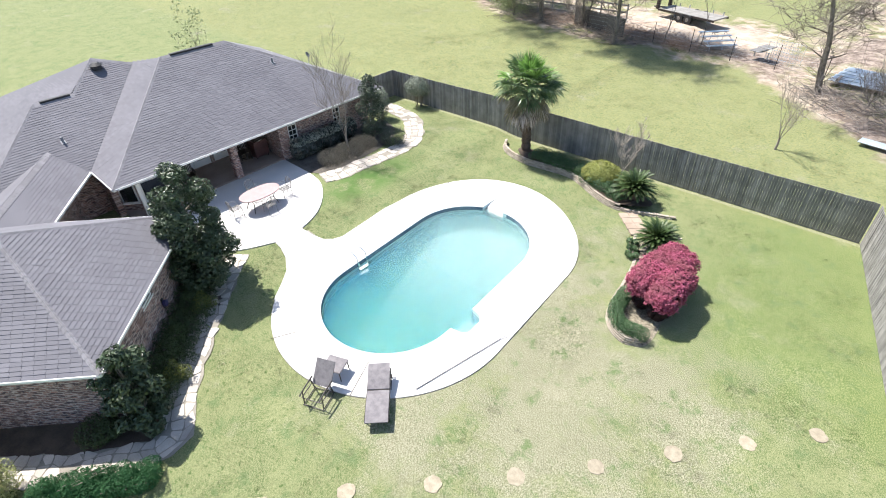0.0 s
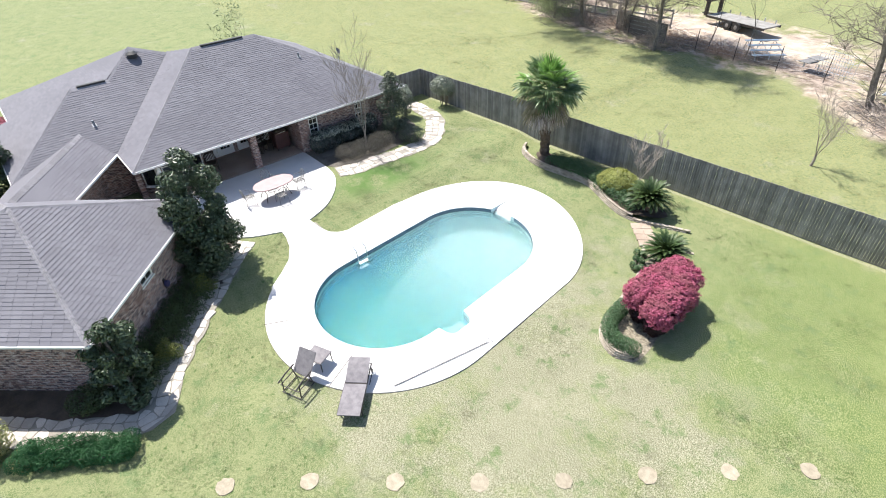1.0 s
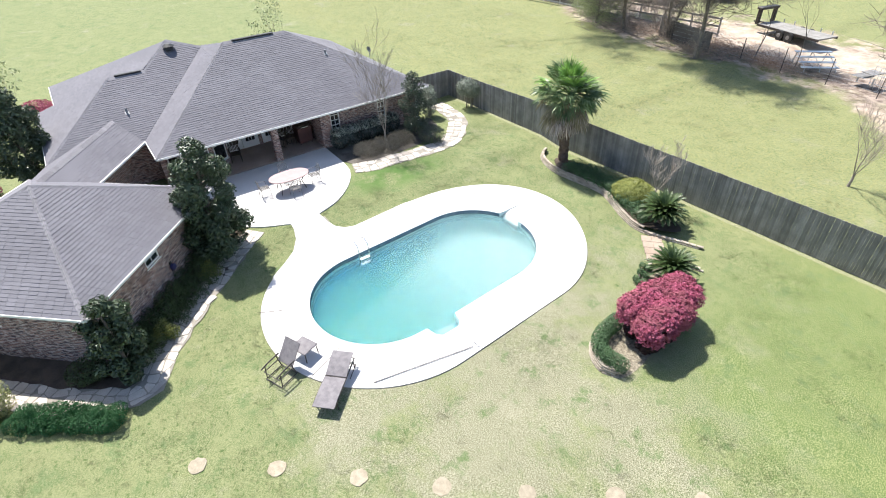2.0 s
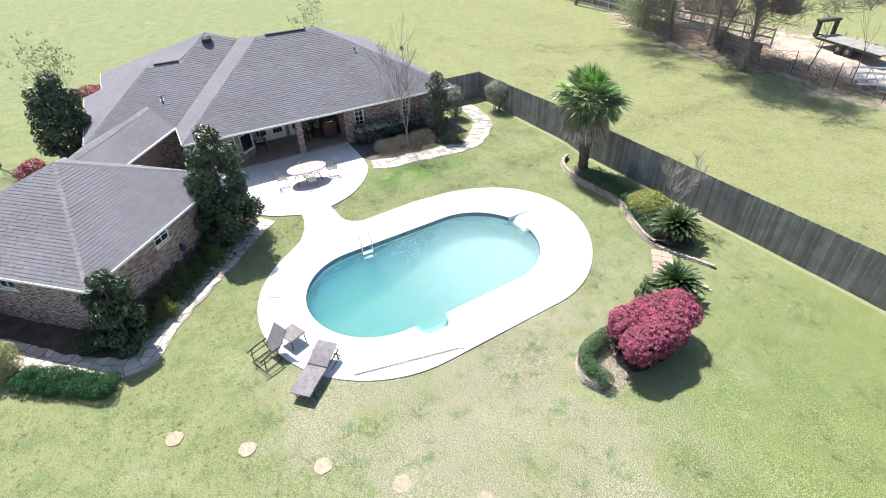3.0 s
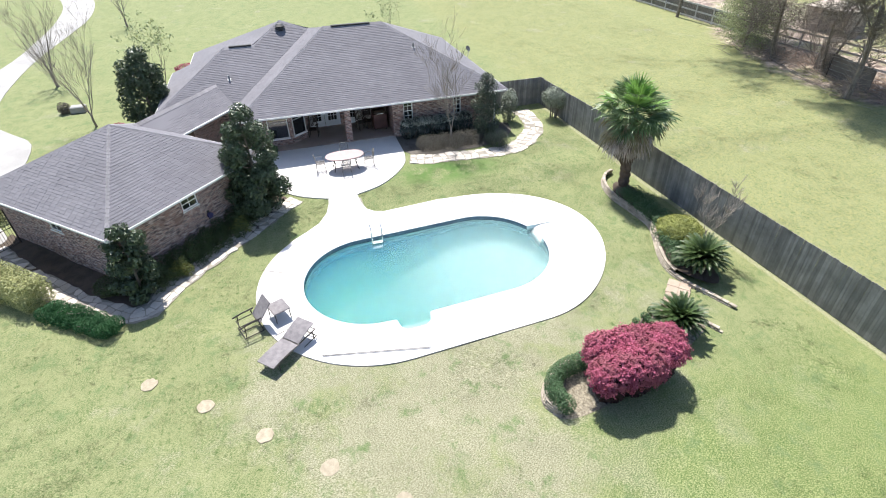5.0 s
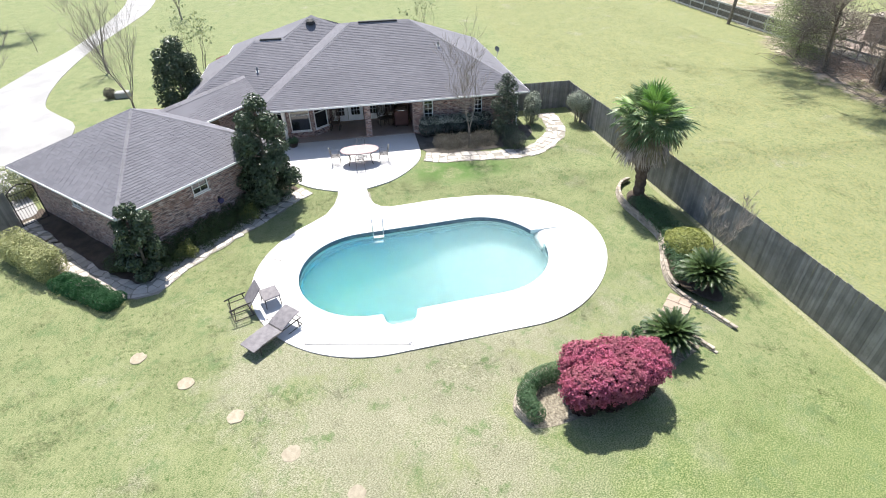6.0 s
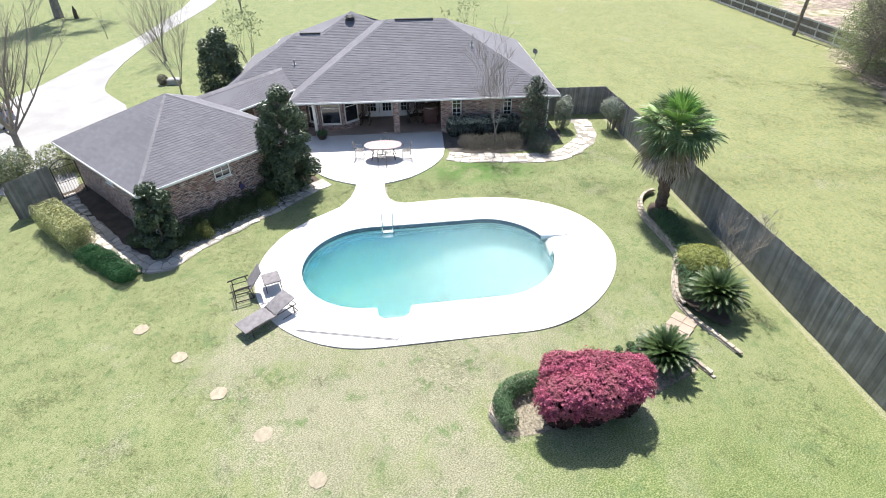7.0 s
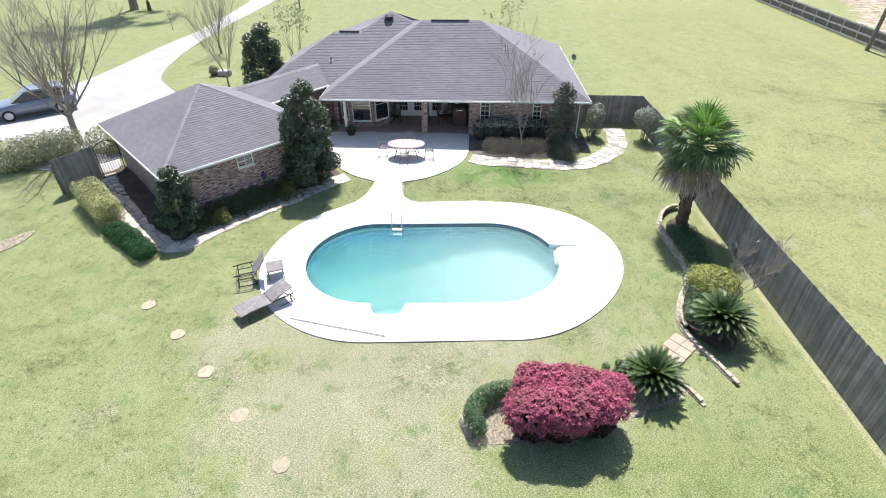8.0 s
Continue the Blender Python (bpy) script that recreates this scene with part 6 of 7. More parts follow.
def recliner():
    """A folding recliner: woven back, open tube seat frame, arms and skid legs. It faces +y."""
    ob = thing("reclining_chair", "brown woven reclining chair back on an open dark tube frame", "patio chair")
    w = 0.31
    bm = bmesh.new()
    rows = [[bm.verts.new((s * w, y, z)) for s in (-1, -0.5, 0, 0.5, 1)] for y, z in ((-0.22, 0.36), (-0.4, 0.58), (-0.58, 0.80), (-0.72, 0.98))]
    for a, b in zip(rows, rows[1:]):
        for i in range(4):
            bm.faces.new((a[i], a[i + 1], b[i + 1], b[i]))
    ext = bmesh.ops.extrude_face_region(bm, geom=bm.faces[:])["geom"]
    bmesh.ops.translate(bm, verts=[v for v in ext if isinstance(v, bmesh.types.BMVert)], vec=(0, -0.02, -0.02))
    part("backrest", bm, WICKER, ob)
    for s in (-1, 1):
        x = s * (w + 0.02)
        part("arm", tube([(x, 0.42, 0.50), (x, 0.1, 0.55), (x, -0.32, 0.56)], 0.024, 6), IRON, ob)
        part("seat_rail", tube([(x, 0.34, 0.34), (x, -0.24, 0.34)], 0.016, 6), IRON, ob)
        part("front_leg", tube([(x, 0.26, 0.52), (x, 0.30, 0.02)], 0.018, 6), IRON, ob)
        part("rear_leg", tube([(x, -0.2, 0.55), (x, -0.3, 0.02)], 0.018, 6), IRON, ob)
        part("skid", tube([(x, 0.36, 0.018), (x, -0.34, 0.018)], 0.018, 6), IRON, ob)
    for y, z in ((0.34, 0.34), (-0.24, 0.34), (0.34, 0.018), (-0.32, 0.018)):
        part("cross_bar", tube([(-w - 0.02, y, z), (w + 0.02, y, z)], 0.015, 6), IRON, ob)
    return ob


recliner().matrix_world = pose(-9.17, 4.26, 0.03, 0, 0, 203)
stool = thing("side_table", "low brown woven side table behind the recliner", "side table", (-9.55, 5.22, 0.045), turn=23)
part("top", box(-0.34, -0.3, 0.38, 0.34, 0.3, 0.43, bevel=0.02), WICKER, stool)
for x in (-0.29, 0.29):
    for y in (-0.25, 0.25):
        part("leg", tube([(x, y, 0.39), (x * 1.05, y * 1.05, 0)], 0.018, 6), IRON, stool)


# oval patio table with iron chairs
TX, TY, TZ = -19.75, 8.95, 0.25
table = thing("patio_table", "oval rose-coloured stone table on iron legs", "patio table", (TX, TY, TZ))
bm = bmesh.new()
bmesh.ops.create_cone(bm, cap_ends=True, segments=40, radius1=0.5, radius2=0.5, depth=0.045)
for v in bm.verts:
    e = 0.72
    v.co.y = math.copysign(abs(v.co.y / 0.5) ** e, v.co.y) * 0.97
    v.co.x = v.co.x / 0.5 * 0.55
    v.co.z += 0.70
part("tabletop", bm, TABLETOP, table)
part("apron", tube([(math.cos(a) * 0.42, math.sin(a) * 0.8, 0.63) for a in (i * 6.283 / 24 for i in range(25))], 0.02, 5), IRON, table)
for sy in (-1, 1):
    for sx in (-1, 1):
        part("leg", tube([(sx * 0.33, sy * 0.62, 0.66), (sx * 0.22, sy * 0.5, 0.4), (sx * 0.36, sy * 0.62, 0.0)], [0.02, 0.022, 0.02], 6), IRON, table)


def iron_chair():
    ob = thing("iron_chair", "weathered grey wrought-iron garden chair with slatted back", "garden chair", group="chairs round the table")
    bm = bmesh.new()
    for i in range(7):
        add_box(bm, -0.2 + 0.0615 * i, -0.2, 0.415, -0.175 + 0.0615 * i, 0.2, 0.43)
    add_box(bm, -0.22, -0.22, 0.405, 0.22, -0.2, 0.435)
    add_box(bm, -0.22, 0.2, 0.405, 0.22, 0.22, 0.435)
    part("seat", bm, CHAIRIRON, ob)
    part("back_frame", tube([(-0.2, -0.2, 0.42), (-0.21, -0.27, 0.8), (-0.1, -0.29, 0.9), (0.1, -0.29, 0.9), (0.21, -0.27, 0.8), (0.2, -0.2, 0.42)], 0.014, 6), CHAIRIRON, ob)
    for i in range(5):
        x = -0.13 + 0.065 * i
        part("back_bar", tube([(x, -0.21, 0.43), (x, -0.285, 0.88)], 0.007, 4), CHAIRIRON, ob)
    for s in (-1, 1):
        part("arm", tube([(s * 0.21, -0.25, 0.66), (s * 0.25, 0.0, 0.66), (s * 0.24, 0.16, 0.63), (s * 0.21, 0.18, 0.42)], 0.012, 5), CHAIRIRON, ob)
        for y in (-0.2, 0.2):
            part("leg", tube([(s * 0.2, y, 0.42), (s * 0.22, y * 1.15, 0.0)], 0.013, 5), CHAIRIRON, ob)
    return ob


chair = iron_chair()
spots = [(-0.85, 0.1, -90), (0.75, -0.05, 90), (0.1, 1.2, 180), (-0.1, -1.25, 0), (-0.8, 0.75, -80), (-0.8, -0.6, -95)]
chair.matrix_world = pose(TX + spots[0][0], TY + spots[0][1], TZ, 0, 0, spots[0][2])
for x, y, a in spots[1:4]:
    copy_thing(chair, pose(TX + x, TY + y, TZ, 0, 0, a))


def rocking_chair():
    ob = thing("rocking_chair", "dark wooden rocking chair on the porch", "rocking chair", group="rocking chairs on the porch")
    for s in (-1, 1):
        part("rocker", tube([(s * 0.25, -0.45, 0.1), (s * 0.25, -0.15, 0.03), (s * 0.25, 0.15, 0.03), (s * 0.25, 0.42, 0.1)], 0.02, 5), DARKWOOD, ob)
        part("back_post", tube([(s * 0.24, -0.2, 0.06), (s * 0.24, -0.22, 0.45), (s * 0.23, -0.36, 1.12)], 0.022, 6), DARKWOOD, ob)
        part("front_leg", tube([(s * 0.26, 0.24, 0.05), (s * 0.26, 0.24, 0.62)], 0.022, 6), DARKWOOD, ob)
        part("arm", box(s * 0.26 - 0.04, -0.26, 0.62, s * 0.26 + 0.04, 0.3, 0.645, bevel=0.008), DARKWOOD, ob)
    part("seat", box(-0.25, -0.22, 0.42, 0.25, 0.26, 0.455, bevel=0.01), DARKWOOD, ob)
    for i in range(6):
        x = -0.18 + 0.072 * i
        part("slat", box(x - 0.022, -0.008, 0, x + 0.022, 0.008, 0.6, m=pose(0, -0.25, 0.5, 12)), DARKWOOD, ob)
    part("top_rail", box(-0.24, -0.39, 1.05, 0.24, -0.355, 1.15, bevel=0.01), DARKWOOD, ob)
    return ob


rk = rocking_chair()
rk.matrix_world = pose(-24.35, 7.75, 0.28, 0, 0, -100)
copy_thing(rk, pose(-24.5, 10.55, 0.28, 0, 0, -75))
copy_thing(rk, pose(-24.6, 10.95, 0.28, 0, 0, -110))
grill = thing("cooker_cabinet", "red-brown covered grill at the end of the porch", "grill", (-24.3, 11.6, 0.28))
part("body", box(-0.35, -0.4, 0.08, 0.35, 0.4, 0.95, bevel=0.03), REDBROWN, grill)
part("lid", box(-0.33, -0.38, 0.955, 0.33, 0.38, 1.15, bevel=0.08), DARKWOOD, grill)
part("handle", tube([(0.37, -0.2, 1.0), (0.41, -0.18, 1.0), (0.41, 0.18, 1.0), (0.37, 0.2, 1.0)], 0.012, 5), CHROME, grill)
for x in (-0.28, 0.28):
    for y in (-0.33, 0.33):
        part("foot", tube([(x, y, 0.1), (x, y, 0)], 0.03, 6), RUBBER, grill)
pot = thing("planter", "low dark planter with a small plant by the porch column", "planter", (-22.55, 5.4, 0.25))
bm = bmesh.new()
bmesh.ops.create_cone(bm, cap_ends=True, segments=16, radius1=0.2, radius2=0.28, depth=0.24, matrix=pose(0, 0, 0.12))
part("bowl", bm, DARKWOOD, pot)
rr = random.Random(5)
p, n = crown_points([(0, 0, 0.34, 0.34, 0.34, 0.18)], 500, rr, 0.4)
part("plant", leaf_mesh(p, n, 0.08, rr), HEDGEGREEN, pot)

# pool fittings
ladder = thing("pool_ladder", "bent steel pool ladder on the deck edge", "pool ladder", (-13.2, 9.3, 0.045))
for dy in (-0.22, 0.22):
    part("handrail", tube([(-0.5, dy, -0.02), (-0.5, dy, 0.3), (-0.4, dy, 0.52), (-0.15, dy, 0.6), (0.08, dy, 0.48), (0.14, dy, 0.15), (0.14, dy, -0.75)], 0.02, 8), CHROME, ladder)
for k in range(3):
    part("tread", box(0.07, -0.21, -0.12 - 0.26 * k, 0.21, 0.21, -0.09 - 0.26 * k, bevel=0.008), WHITE, ladder, "white plastic tread")
skim = thing("skimmer_pole", "long grey pool pole lying on the deck", "pool pole", (-7.19, 6.43, 0.062))
d = Vector((0.67, 3.3, 0))
part("pole", tube([(0, 0, 0.012), tuple(d * 0.5 + Vector((0, 0, 0.016))), tuple(d + Vector((0, 0, 0.016)))], 0.016, 6), CHAIRIRON, skim)
part("net_frame", tube([tuple(d + Vector((0, 0, 0.012))), tuple(d + Vector((-0.14, 0.18, 0.012))), tuple(d + Vector((0.14, 0.2, 0.012))), tuple(d + Vector((0, 0, 0.012)))], 0.01, 5), BLUEPOLE, skim)

# ---- drive, field, treeline and what stands there ----
DRV = [(-17.0, -7.6), (-16.9, -6.6), (-17.7, -5.7), (-19.0, -6.4), (-20.3, -7.2), (-24.0, -7.3), (-28.6, -8.0), (-31.0, -9.9), (-33.2, -11.5), (-38.0, -12.7), (-44.5, -13.4), (-50.5, -13.6), (-58.0, -13.4), (-66.0, -13.4), (-76.0, -15.0), (-88.0, -19.0), (-100.0, -26.0), (-100.0, -31.0), (-87.0, -23.0), (-76.0, -18.6), (-66.0, -16.6), (-57.0, -15.8), (-49.0, -15.5), (-42.5, -16.1), (-36.9, -16.4), (-31.6, -16.9), (-24.0, -19.0), (-16.0, -18.0), (-17.5, -12.0)]
structure("road", filled([rounded(DRV, 4)], 0.03, -0.05, 3.0), DRIVE, "bright pale concrete driveway that bends past the house", "driveway")

SPECS = [  # x, y, height, stems, seed, stem thickness, spread
    (-19.2, 41.0, 12.0, 1, 101, 0.18, 0.76), (-4.3, 40.2, 13.0, 1, 102, 0.27, 0.6), (-27.6, 43.2, 11.0, 1, 103, 0.2, 0.76), (-23.6, 43.9, 9.0, 2, 104, 0.12, 0.76),
    (1.5, 39.5, 11.0, 1, 106, 0.22, 0.6), (-33.5, 46.5, 9.0, 1, 107, 0.18, 0.55), (4.5, 37.0, 10.0, 1, 108, 0.2, 0.6), (-13.5, 44.2, 5.5, 1, 109, 0.05, 0.5), (-16.2, 43.8, 6.0, 1, 110, 0.05, 0.5)]
LEANING = {101: (-6, -5), 102: (-8, -10), 103: (11, 0), 104: (-13, 0)}
for x, y, h, s, seed, th, sp in SPECS:
    wide = sp > 0.7
    bare_tree("bare_tree", "tall leafless tree at the edge of the wood", (x, y), h, s, seed, BARK, th, 6 if h > 8.5 else 4, sp, 0.12, group="trees at the wood's edge", twigs=5000 if wide else 3500 if h > 7 else 250, up=0.17 if wide else 0.35, shoots=160 if h > 8.5 else 0, turn=200 if s == 2 else 0, tilt=LEANING.get(seed, (0, 0)))
for k, (x, y, h) in enumerate(((-24.3, 44.0, 3.2), (-26.2, 45.8, 3.4), (-29.0, 45.6, 3.2), (-23.2, 47.5, 3.4), (-1.4, 39.2, 2.6), (0.6, 38.0, 2.8))):
    vase_tree("thicket_shrub", "leafless grey thicket shrub under the trees", (x, y), h, 0.3, 0.06, 300 + k, TWIG, 9, 3, (0, 0), "thicket at the wood's edge", 1.0)
leafy_tree("willow_oak", "spreading tree with thin grey-green spring foliage at the wood's edge", (-31.2, 43.7), 6.6, 3.1, SPRINGLEAF, 20000, 0.12, 111, 0.12, 0.3, 0.12)
leafy_tree("willow_oak", "smaller tree with thin grey-green spring foliage at the wood's edge", (-33.4, 45.6), 5.5, 2.2, SPRINGLEAF, 9000, 0.12, 112, 0.05, 0.3, 0.1)
vase_tree("bare_sapling", "small leafless sapling in the field", (-3.9, 30.0), 3.4, 0.6, 0.06, 113, TWIG, 4, 3, (0.02, 0.05), "", 0.3)
vase_tree("crape_myrtle", "large leafless multi-stemmed tree by the drive", (-20.7, -9.7), 8.6, 1.9, 0.16, 114, TWIG, 10, 4, (-0.05, 0.0), "", 0.8)
vase_tree("crape_myrtle", "leafless multi-stemmed tree beside the drive", (-30.5, -5.0), 6.6, 0.8, 0.065, 115, TWIG, 6, 3, (0.1, 0), "", 0.25)
vase_tree("crape_myrtle", "leafless multi-stemmed tree in the field", (-40.2, -9.7), 6.0, 0.9, 0.1, 116, TWIG, 6, 3, (0.1, 0), "", 0.3)
vase_tree("crape_myrtle", "leafless multi-stemmed tree in the field", (-59.5, -8.3), 5.6, 0.9, 0.1, 117, TWIG, 5, 2, (0.1, 0), "", 0.3)
bare_tree("bare_sapling", "small leafless sapling in the field", (-48.6, -18.3), 3.0, 1, 118, BARK, 0.04, 3, 0.5, 0.1)
bare_tree("field_tree", "large tree trunk standing in the field", (-59.2, -28.3), 16.0, 1, 119, BARK, 0.5, 5, 0.85, 0.12, twigs=9000)
bare_tree("spring_tree", "slender young tree with pale new leaves behind the house", (-36.0, 14.8), 5.2, 3, 120, BARK, 0.04, 3, 0.45, 0.25, 420, SPRINGLEAF, 0.16)
bare_tree("spring_tree", "slender young tree with pale new leaves behind the garage", (-36.4, -1.8), 4.3, 5, 121, BARK, 0.035, 3, 0.35, 0.3, 500, SPRINGLEAF, 0.2)
stump = thing("garden_ornament", "weathered dark wooden ornament on the grass under the tree", "garden ornament", (-58.8, -26.2, 0.2))
part("body", tube([(0, 0, -0.05), (0.02, 0, 0.4), (0, 0.03, 0.8), (0.02, 0, 1.05)], [0.24, 0.22, 0.2, 0.1], 9), DARKWOOD, stump)
part("top", tube([(0.02, 0, 1.03), (0, 0.0, 1.15), (0.02, 0.02, 1.25)], [0.06, 0.1, 0.05], 8), DARKWOOD, stump)

bush("azalea_bush", "low red azalea beside the house wall", (-40.6, -0.6), [(0, 0, 0.3, 0.8, 1.0, 0.32), (0.9, 0.7, 0.28, 0.7, 0.8, 0.3), (1.6, 0.9, 0.28, 0.7, 0.7, 0.3)], AZALEA, 2000, 0.14, 130, 0.7)
bush("azalea_bush", "low red azalea behind the garage", (-28.4, -3.2), [(0, 0, 0.35, 0.6, 0.6, 0.4), (0.4, -0.4, 0.3, 0.5, 0.5, 0.35)], AZALEA, 1400, 0.12, 131, 0.7)
bush("field_shrub", "small dark shrub beside the pale stone", (-33.7, -7.5), [(0, 0, 0.35, 0.4, 0.4, 0.4)], DORMANT, 900, 0.1, 132, 0.5)
rock = thing("stone_block", "pale squared stone lying on the grass", "stone", (-33.7, -6.7, 0.2))
part("stone", box(-0.3, -0.45, -0.02, 0.3, 0.45, 0.42, bevel=0.06), DRIVE, rock)

# iron gate between the fence panel and the garage
gate = thing("garden_gate", "black iron bar gate beside the garage", "gate", (-16.55, -5.75, 0.1), turn=math.degrees(math.atan2(0.72, -0.8)))
part("gate_frame", tube([(0.04, 0, 0), (0.04, 0, 1.7), (0.3, 0, 1.88), (0.55, 0, 1.95), (0.8, 0, 1.88), (1.06, 0, 1.7), (1.06, 0, 0)], 0.028, 6), IRON, gate)
for z in (0.15, 0.9, 1.6):
    part("cross_bar", tube([(0.04, 0, z), (1.06, 0, z)], 0.016, 5), IRON, gate)
for i in range(8):
    part("bar", tube([(0.15 + 0.115 * i, 0, 0.1), (0.15 + 0.115 * i, 0, 1.72)], 0.009, 4), IRON, gate)


def parked_car(paint, label):
    """A mid-size estate car: body, glasshouse, wheels, lights. It points along +x."""
    car = thing("car", label, "car")
    prof = [(-2.28, 0.40), (-2.36, 0.55), (-2.34, 0.78), (-2.22, 0.97), (-1.9, 1.02), (-1.0, 1.03), (0.0, 1.02), (0.8, 1.0), (1.35, 0.95), (1.85, 0.87), (2.2, 0.76), (2.34, 0.62), (2.36, 0.46), (2.24, 0.32), (1.8, 0.27), (-1.85, 0.27)]

    def loft(profile, half, taper, z_mid):
        """Cross-sections from side to side, drawn in towards the flanks so that edges come out rounded."""
        bm = bmesh.new()
        rings = []
        for s, k in ((-1.0, taper - 0.05), (-0.97, taper), (-0.88, 0.985), (-0.5, 1.0), (0.0, 1.006), (0.5, 1.0), (0.88, 0.985), (0.97, taper), (1.0, taper - 0.05)):
            rings.append([bm.verts.new((x * (0.5 + 0.5 * k), s * half * (1 - 0.03 * max(0.0, abs(x) - 1.2)), z_mid + (z - z_mid) * k)) for x, z in profile])
        for a, b in zip(rings, rings[1:]):
            for i in range(len(profile)):
                j = (i + 1) % len(profile)
                bm.faces.new((a[i], a[j], b[j], b[i]))
        bm.faces.new(rings[0][::-1])
        bm.faces.new(rings[-1])
        return bm
    part("body", loft(prof, 0.9, 0.93, 0.62), paint, car, smooth=True)
    part("roof", loft([(-1.9, 1.44), (-1.6, 1.55), (-0.2, 1.58), (0.3, 1.52), (0.25, 1.47), (-1.85, 1.40)], 0.66, 0.97, 1.5), paint, car)
    part("windows", loft([(-2.15, 1.0), (-1.85, 1.42), (0.25, 1.48), (1.05, 1.0)], 0.76, 0.93, 1.0), GLASS, car, "dark tinted glass")
    for s in (-1, 1):
        for x0, x1 in ((-2.0, -1.86), (-0.95, -0.82), (0.12, 0.32)):
            part("pillar", tube([(x0 - 0.1, s * 0.765, 1.0), (x1, s * 0.69, 1.46)], 0.035, 4), paint, car)
        part("roof_rail", tube([(-1.7, s * 0.62, 1.57), (-0.1, s * 0.62, 1.62)], 0.02, 5), CHROME, car)
        part("headlight", box(2.16, s * 0.52 - 0.2, 0.62, 2.33, s * 0.52 + 0.2, 0.74, bevel=0.03), GLASS, car)
        part("tail_light", box(-2.34, s * 0.62 - 0.14, 0.75, -2.2, s * 0.62 + 0.14, 0.97, bevel=0.03), surface("red_lamp", (0.25, 0.01, 0.01), (0.35, 0.02, 0.02), 3, 30, 0.2, 0.0) if "red_lamp" not in bpy.data.materials else bpy.data.materials["red_lamp"], car)
        for x in (-1.38, 1.42):
            bm = bmesh.new()
            bmesh.ops.create_cone(bm, cap_ends=True, segments=22, radius1=0.33, radius2=0.33, depth=0.24, matrix=pose(x, s * 0.8, 0.33, 90))
            wheel = part("wheel", bm, RUBBER, car)
            bm = bmesh.new()
            bmesh.ops.create_cone(bm, cap_ends=True, segments=16, radius1=0.22, radius2=0.2, depth=0.02, matrix=pose(x, s * 0.93, 0.33, 90))
            part("rim", bm, GALV, wheel, "silver alloy rim")
    return car


parked_car(CARPAINT, "dark blue-grey estate car parked on the driveway").matrix_world = pose(-25.3, -15.6, gz(-25, -15) + 0.03, 0, 0, math.degrees(math.atan2(-2.39, 2.0)))
parked_car(REDPAINT, "small bright red car far off beyond the sandy yard").matrix_world = pose(-29.0, 61.0, 0.2, 0, 0, 105)

# flatbed trailer, stacked stands and sheet metal on the sandy yard
trailer = thing("flatbed_trailer", "dark flatbed trailer with two axles on bare sand", "trailer", (-17.0, 51.2, 0.2), turn=-14)
part("deck", box(-2.9, -1.0, 0.62, 2.7, 1.0, 0.74, bevel=0.02), FENCEWOOD, trailer)
for s in (-1, 1):
    part("side_rail", box(-2.95, s * 1.02 - 0.05, 0.55, 2.75, s * 1.02 + 0.05, 0.72), IRON, trailer)
    for x in (-0.5, 0.35):
        bm = bmesh.new()
        bmesh.ops.create_cone(bm, cap_ends=True, segments=18, radius1=0.37, radius2=0.37, depth=0.24, matrix=pose(x, s * 1.18, 0.37, 90))
        wheel = part("wheel", bm, RUBBER, trailer)
        bm = bmesh.new()
        bmesh.ops.create_cone(bm, cap_ends=True, segments=14, radius1=0.16, radius2=0.14, depth=0.02, matrix=pose(x, s * 1.31, 0.37, 90))
        part("rim", bm, CHAIRIRON, wheel)
part("drawbar", tube([(-2.9, 0.5, 0.6), (-4.2, 0, 0.55), (-2.9, -0.5, 0.6)], 0.06, 4), IRON, trailer)
for y in (-0.85, 0.85):
    part("rack_upright", box(-3.3, y - 0.12, 0.62, -3.0, y + 0.12, 1.75, bevel=0.03), IRON, trailer)
part("rack_bar", box(-3.45, -1.0, 1.752, -2.9, 1.0, 1.95, bevel=0.04), IRON, trailer)
for x in (-2.2, -1.2, 1.2, 2.2):
    part("stake", box(x - 0.04, 1.072, 0.5, x + 0.04, 1.12, 1.0), GALV, trailer)


def stand(name, label, at, turn, rows, length):
    """Low metal stand: stepped benches on braced frames."""
    ob = thing(name, label, "bleachers", (at[0], at[1], 0.2), turn=turn, group="metal stands at the wood's edge")
    for k in range(rows):
        part("bench", box(-length / 2, k * 0.55, 0.3 + 0.2 * k, length / 2, k * 0.55 + 0.34, 0.34 + 0.2 * k, bevel=0.01), SHEETMETAL, ob)
    for x in (-length / 2 + 0.2, 0, length / 2 - 0.2):
        part("frame", tube([(x, 0.0, 0), (x, 0.1, 0.34), (x, rows * 0.55 - 0.3, 0.08 + 0.2 * rows), (x, rows * 0.55, 0)], 0.03, 5), GALV, ob)
    return ob


stand("bleachers", "grey metal bleachers standing on bare ground", (-11.9, 44.4), 46, 4, 2.4)
crate = thing("metal_rack", "open grey metal rack with two dark slabs on it", "metal rack", (-8.7, 43.9, 0.2), turn=-18)
for x in (0.0, 0.35, 0.7, 1.05, 1.4, 1.75, 2.1):
    for y in (0.0, 0.9):
        part("upright", tube([(x, y, -0.02), (x, y, 1.35)], 0.016, 5), GALV, crate)
for y in (0.0, 0.9):
    for z in (0.3, 0.85, 1.33):
        part("rail", tube([(0, y, z), (2.1, y, z)], 0.018, 5), GALV, crate)
for x, z in ((-0.75, 0.42), (-0.2, 0.78)):
    part("slab", box(x - 0.5, -0.15, z, x + 0.35, 0.85, z + 0.05, bevel=0.01), CHAIRIRON, crate)
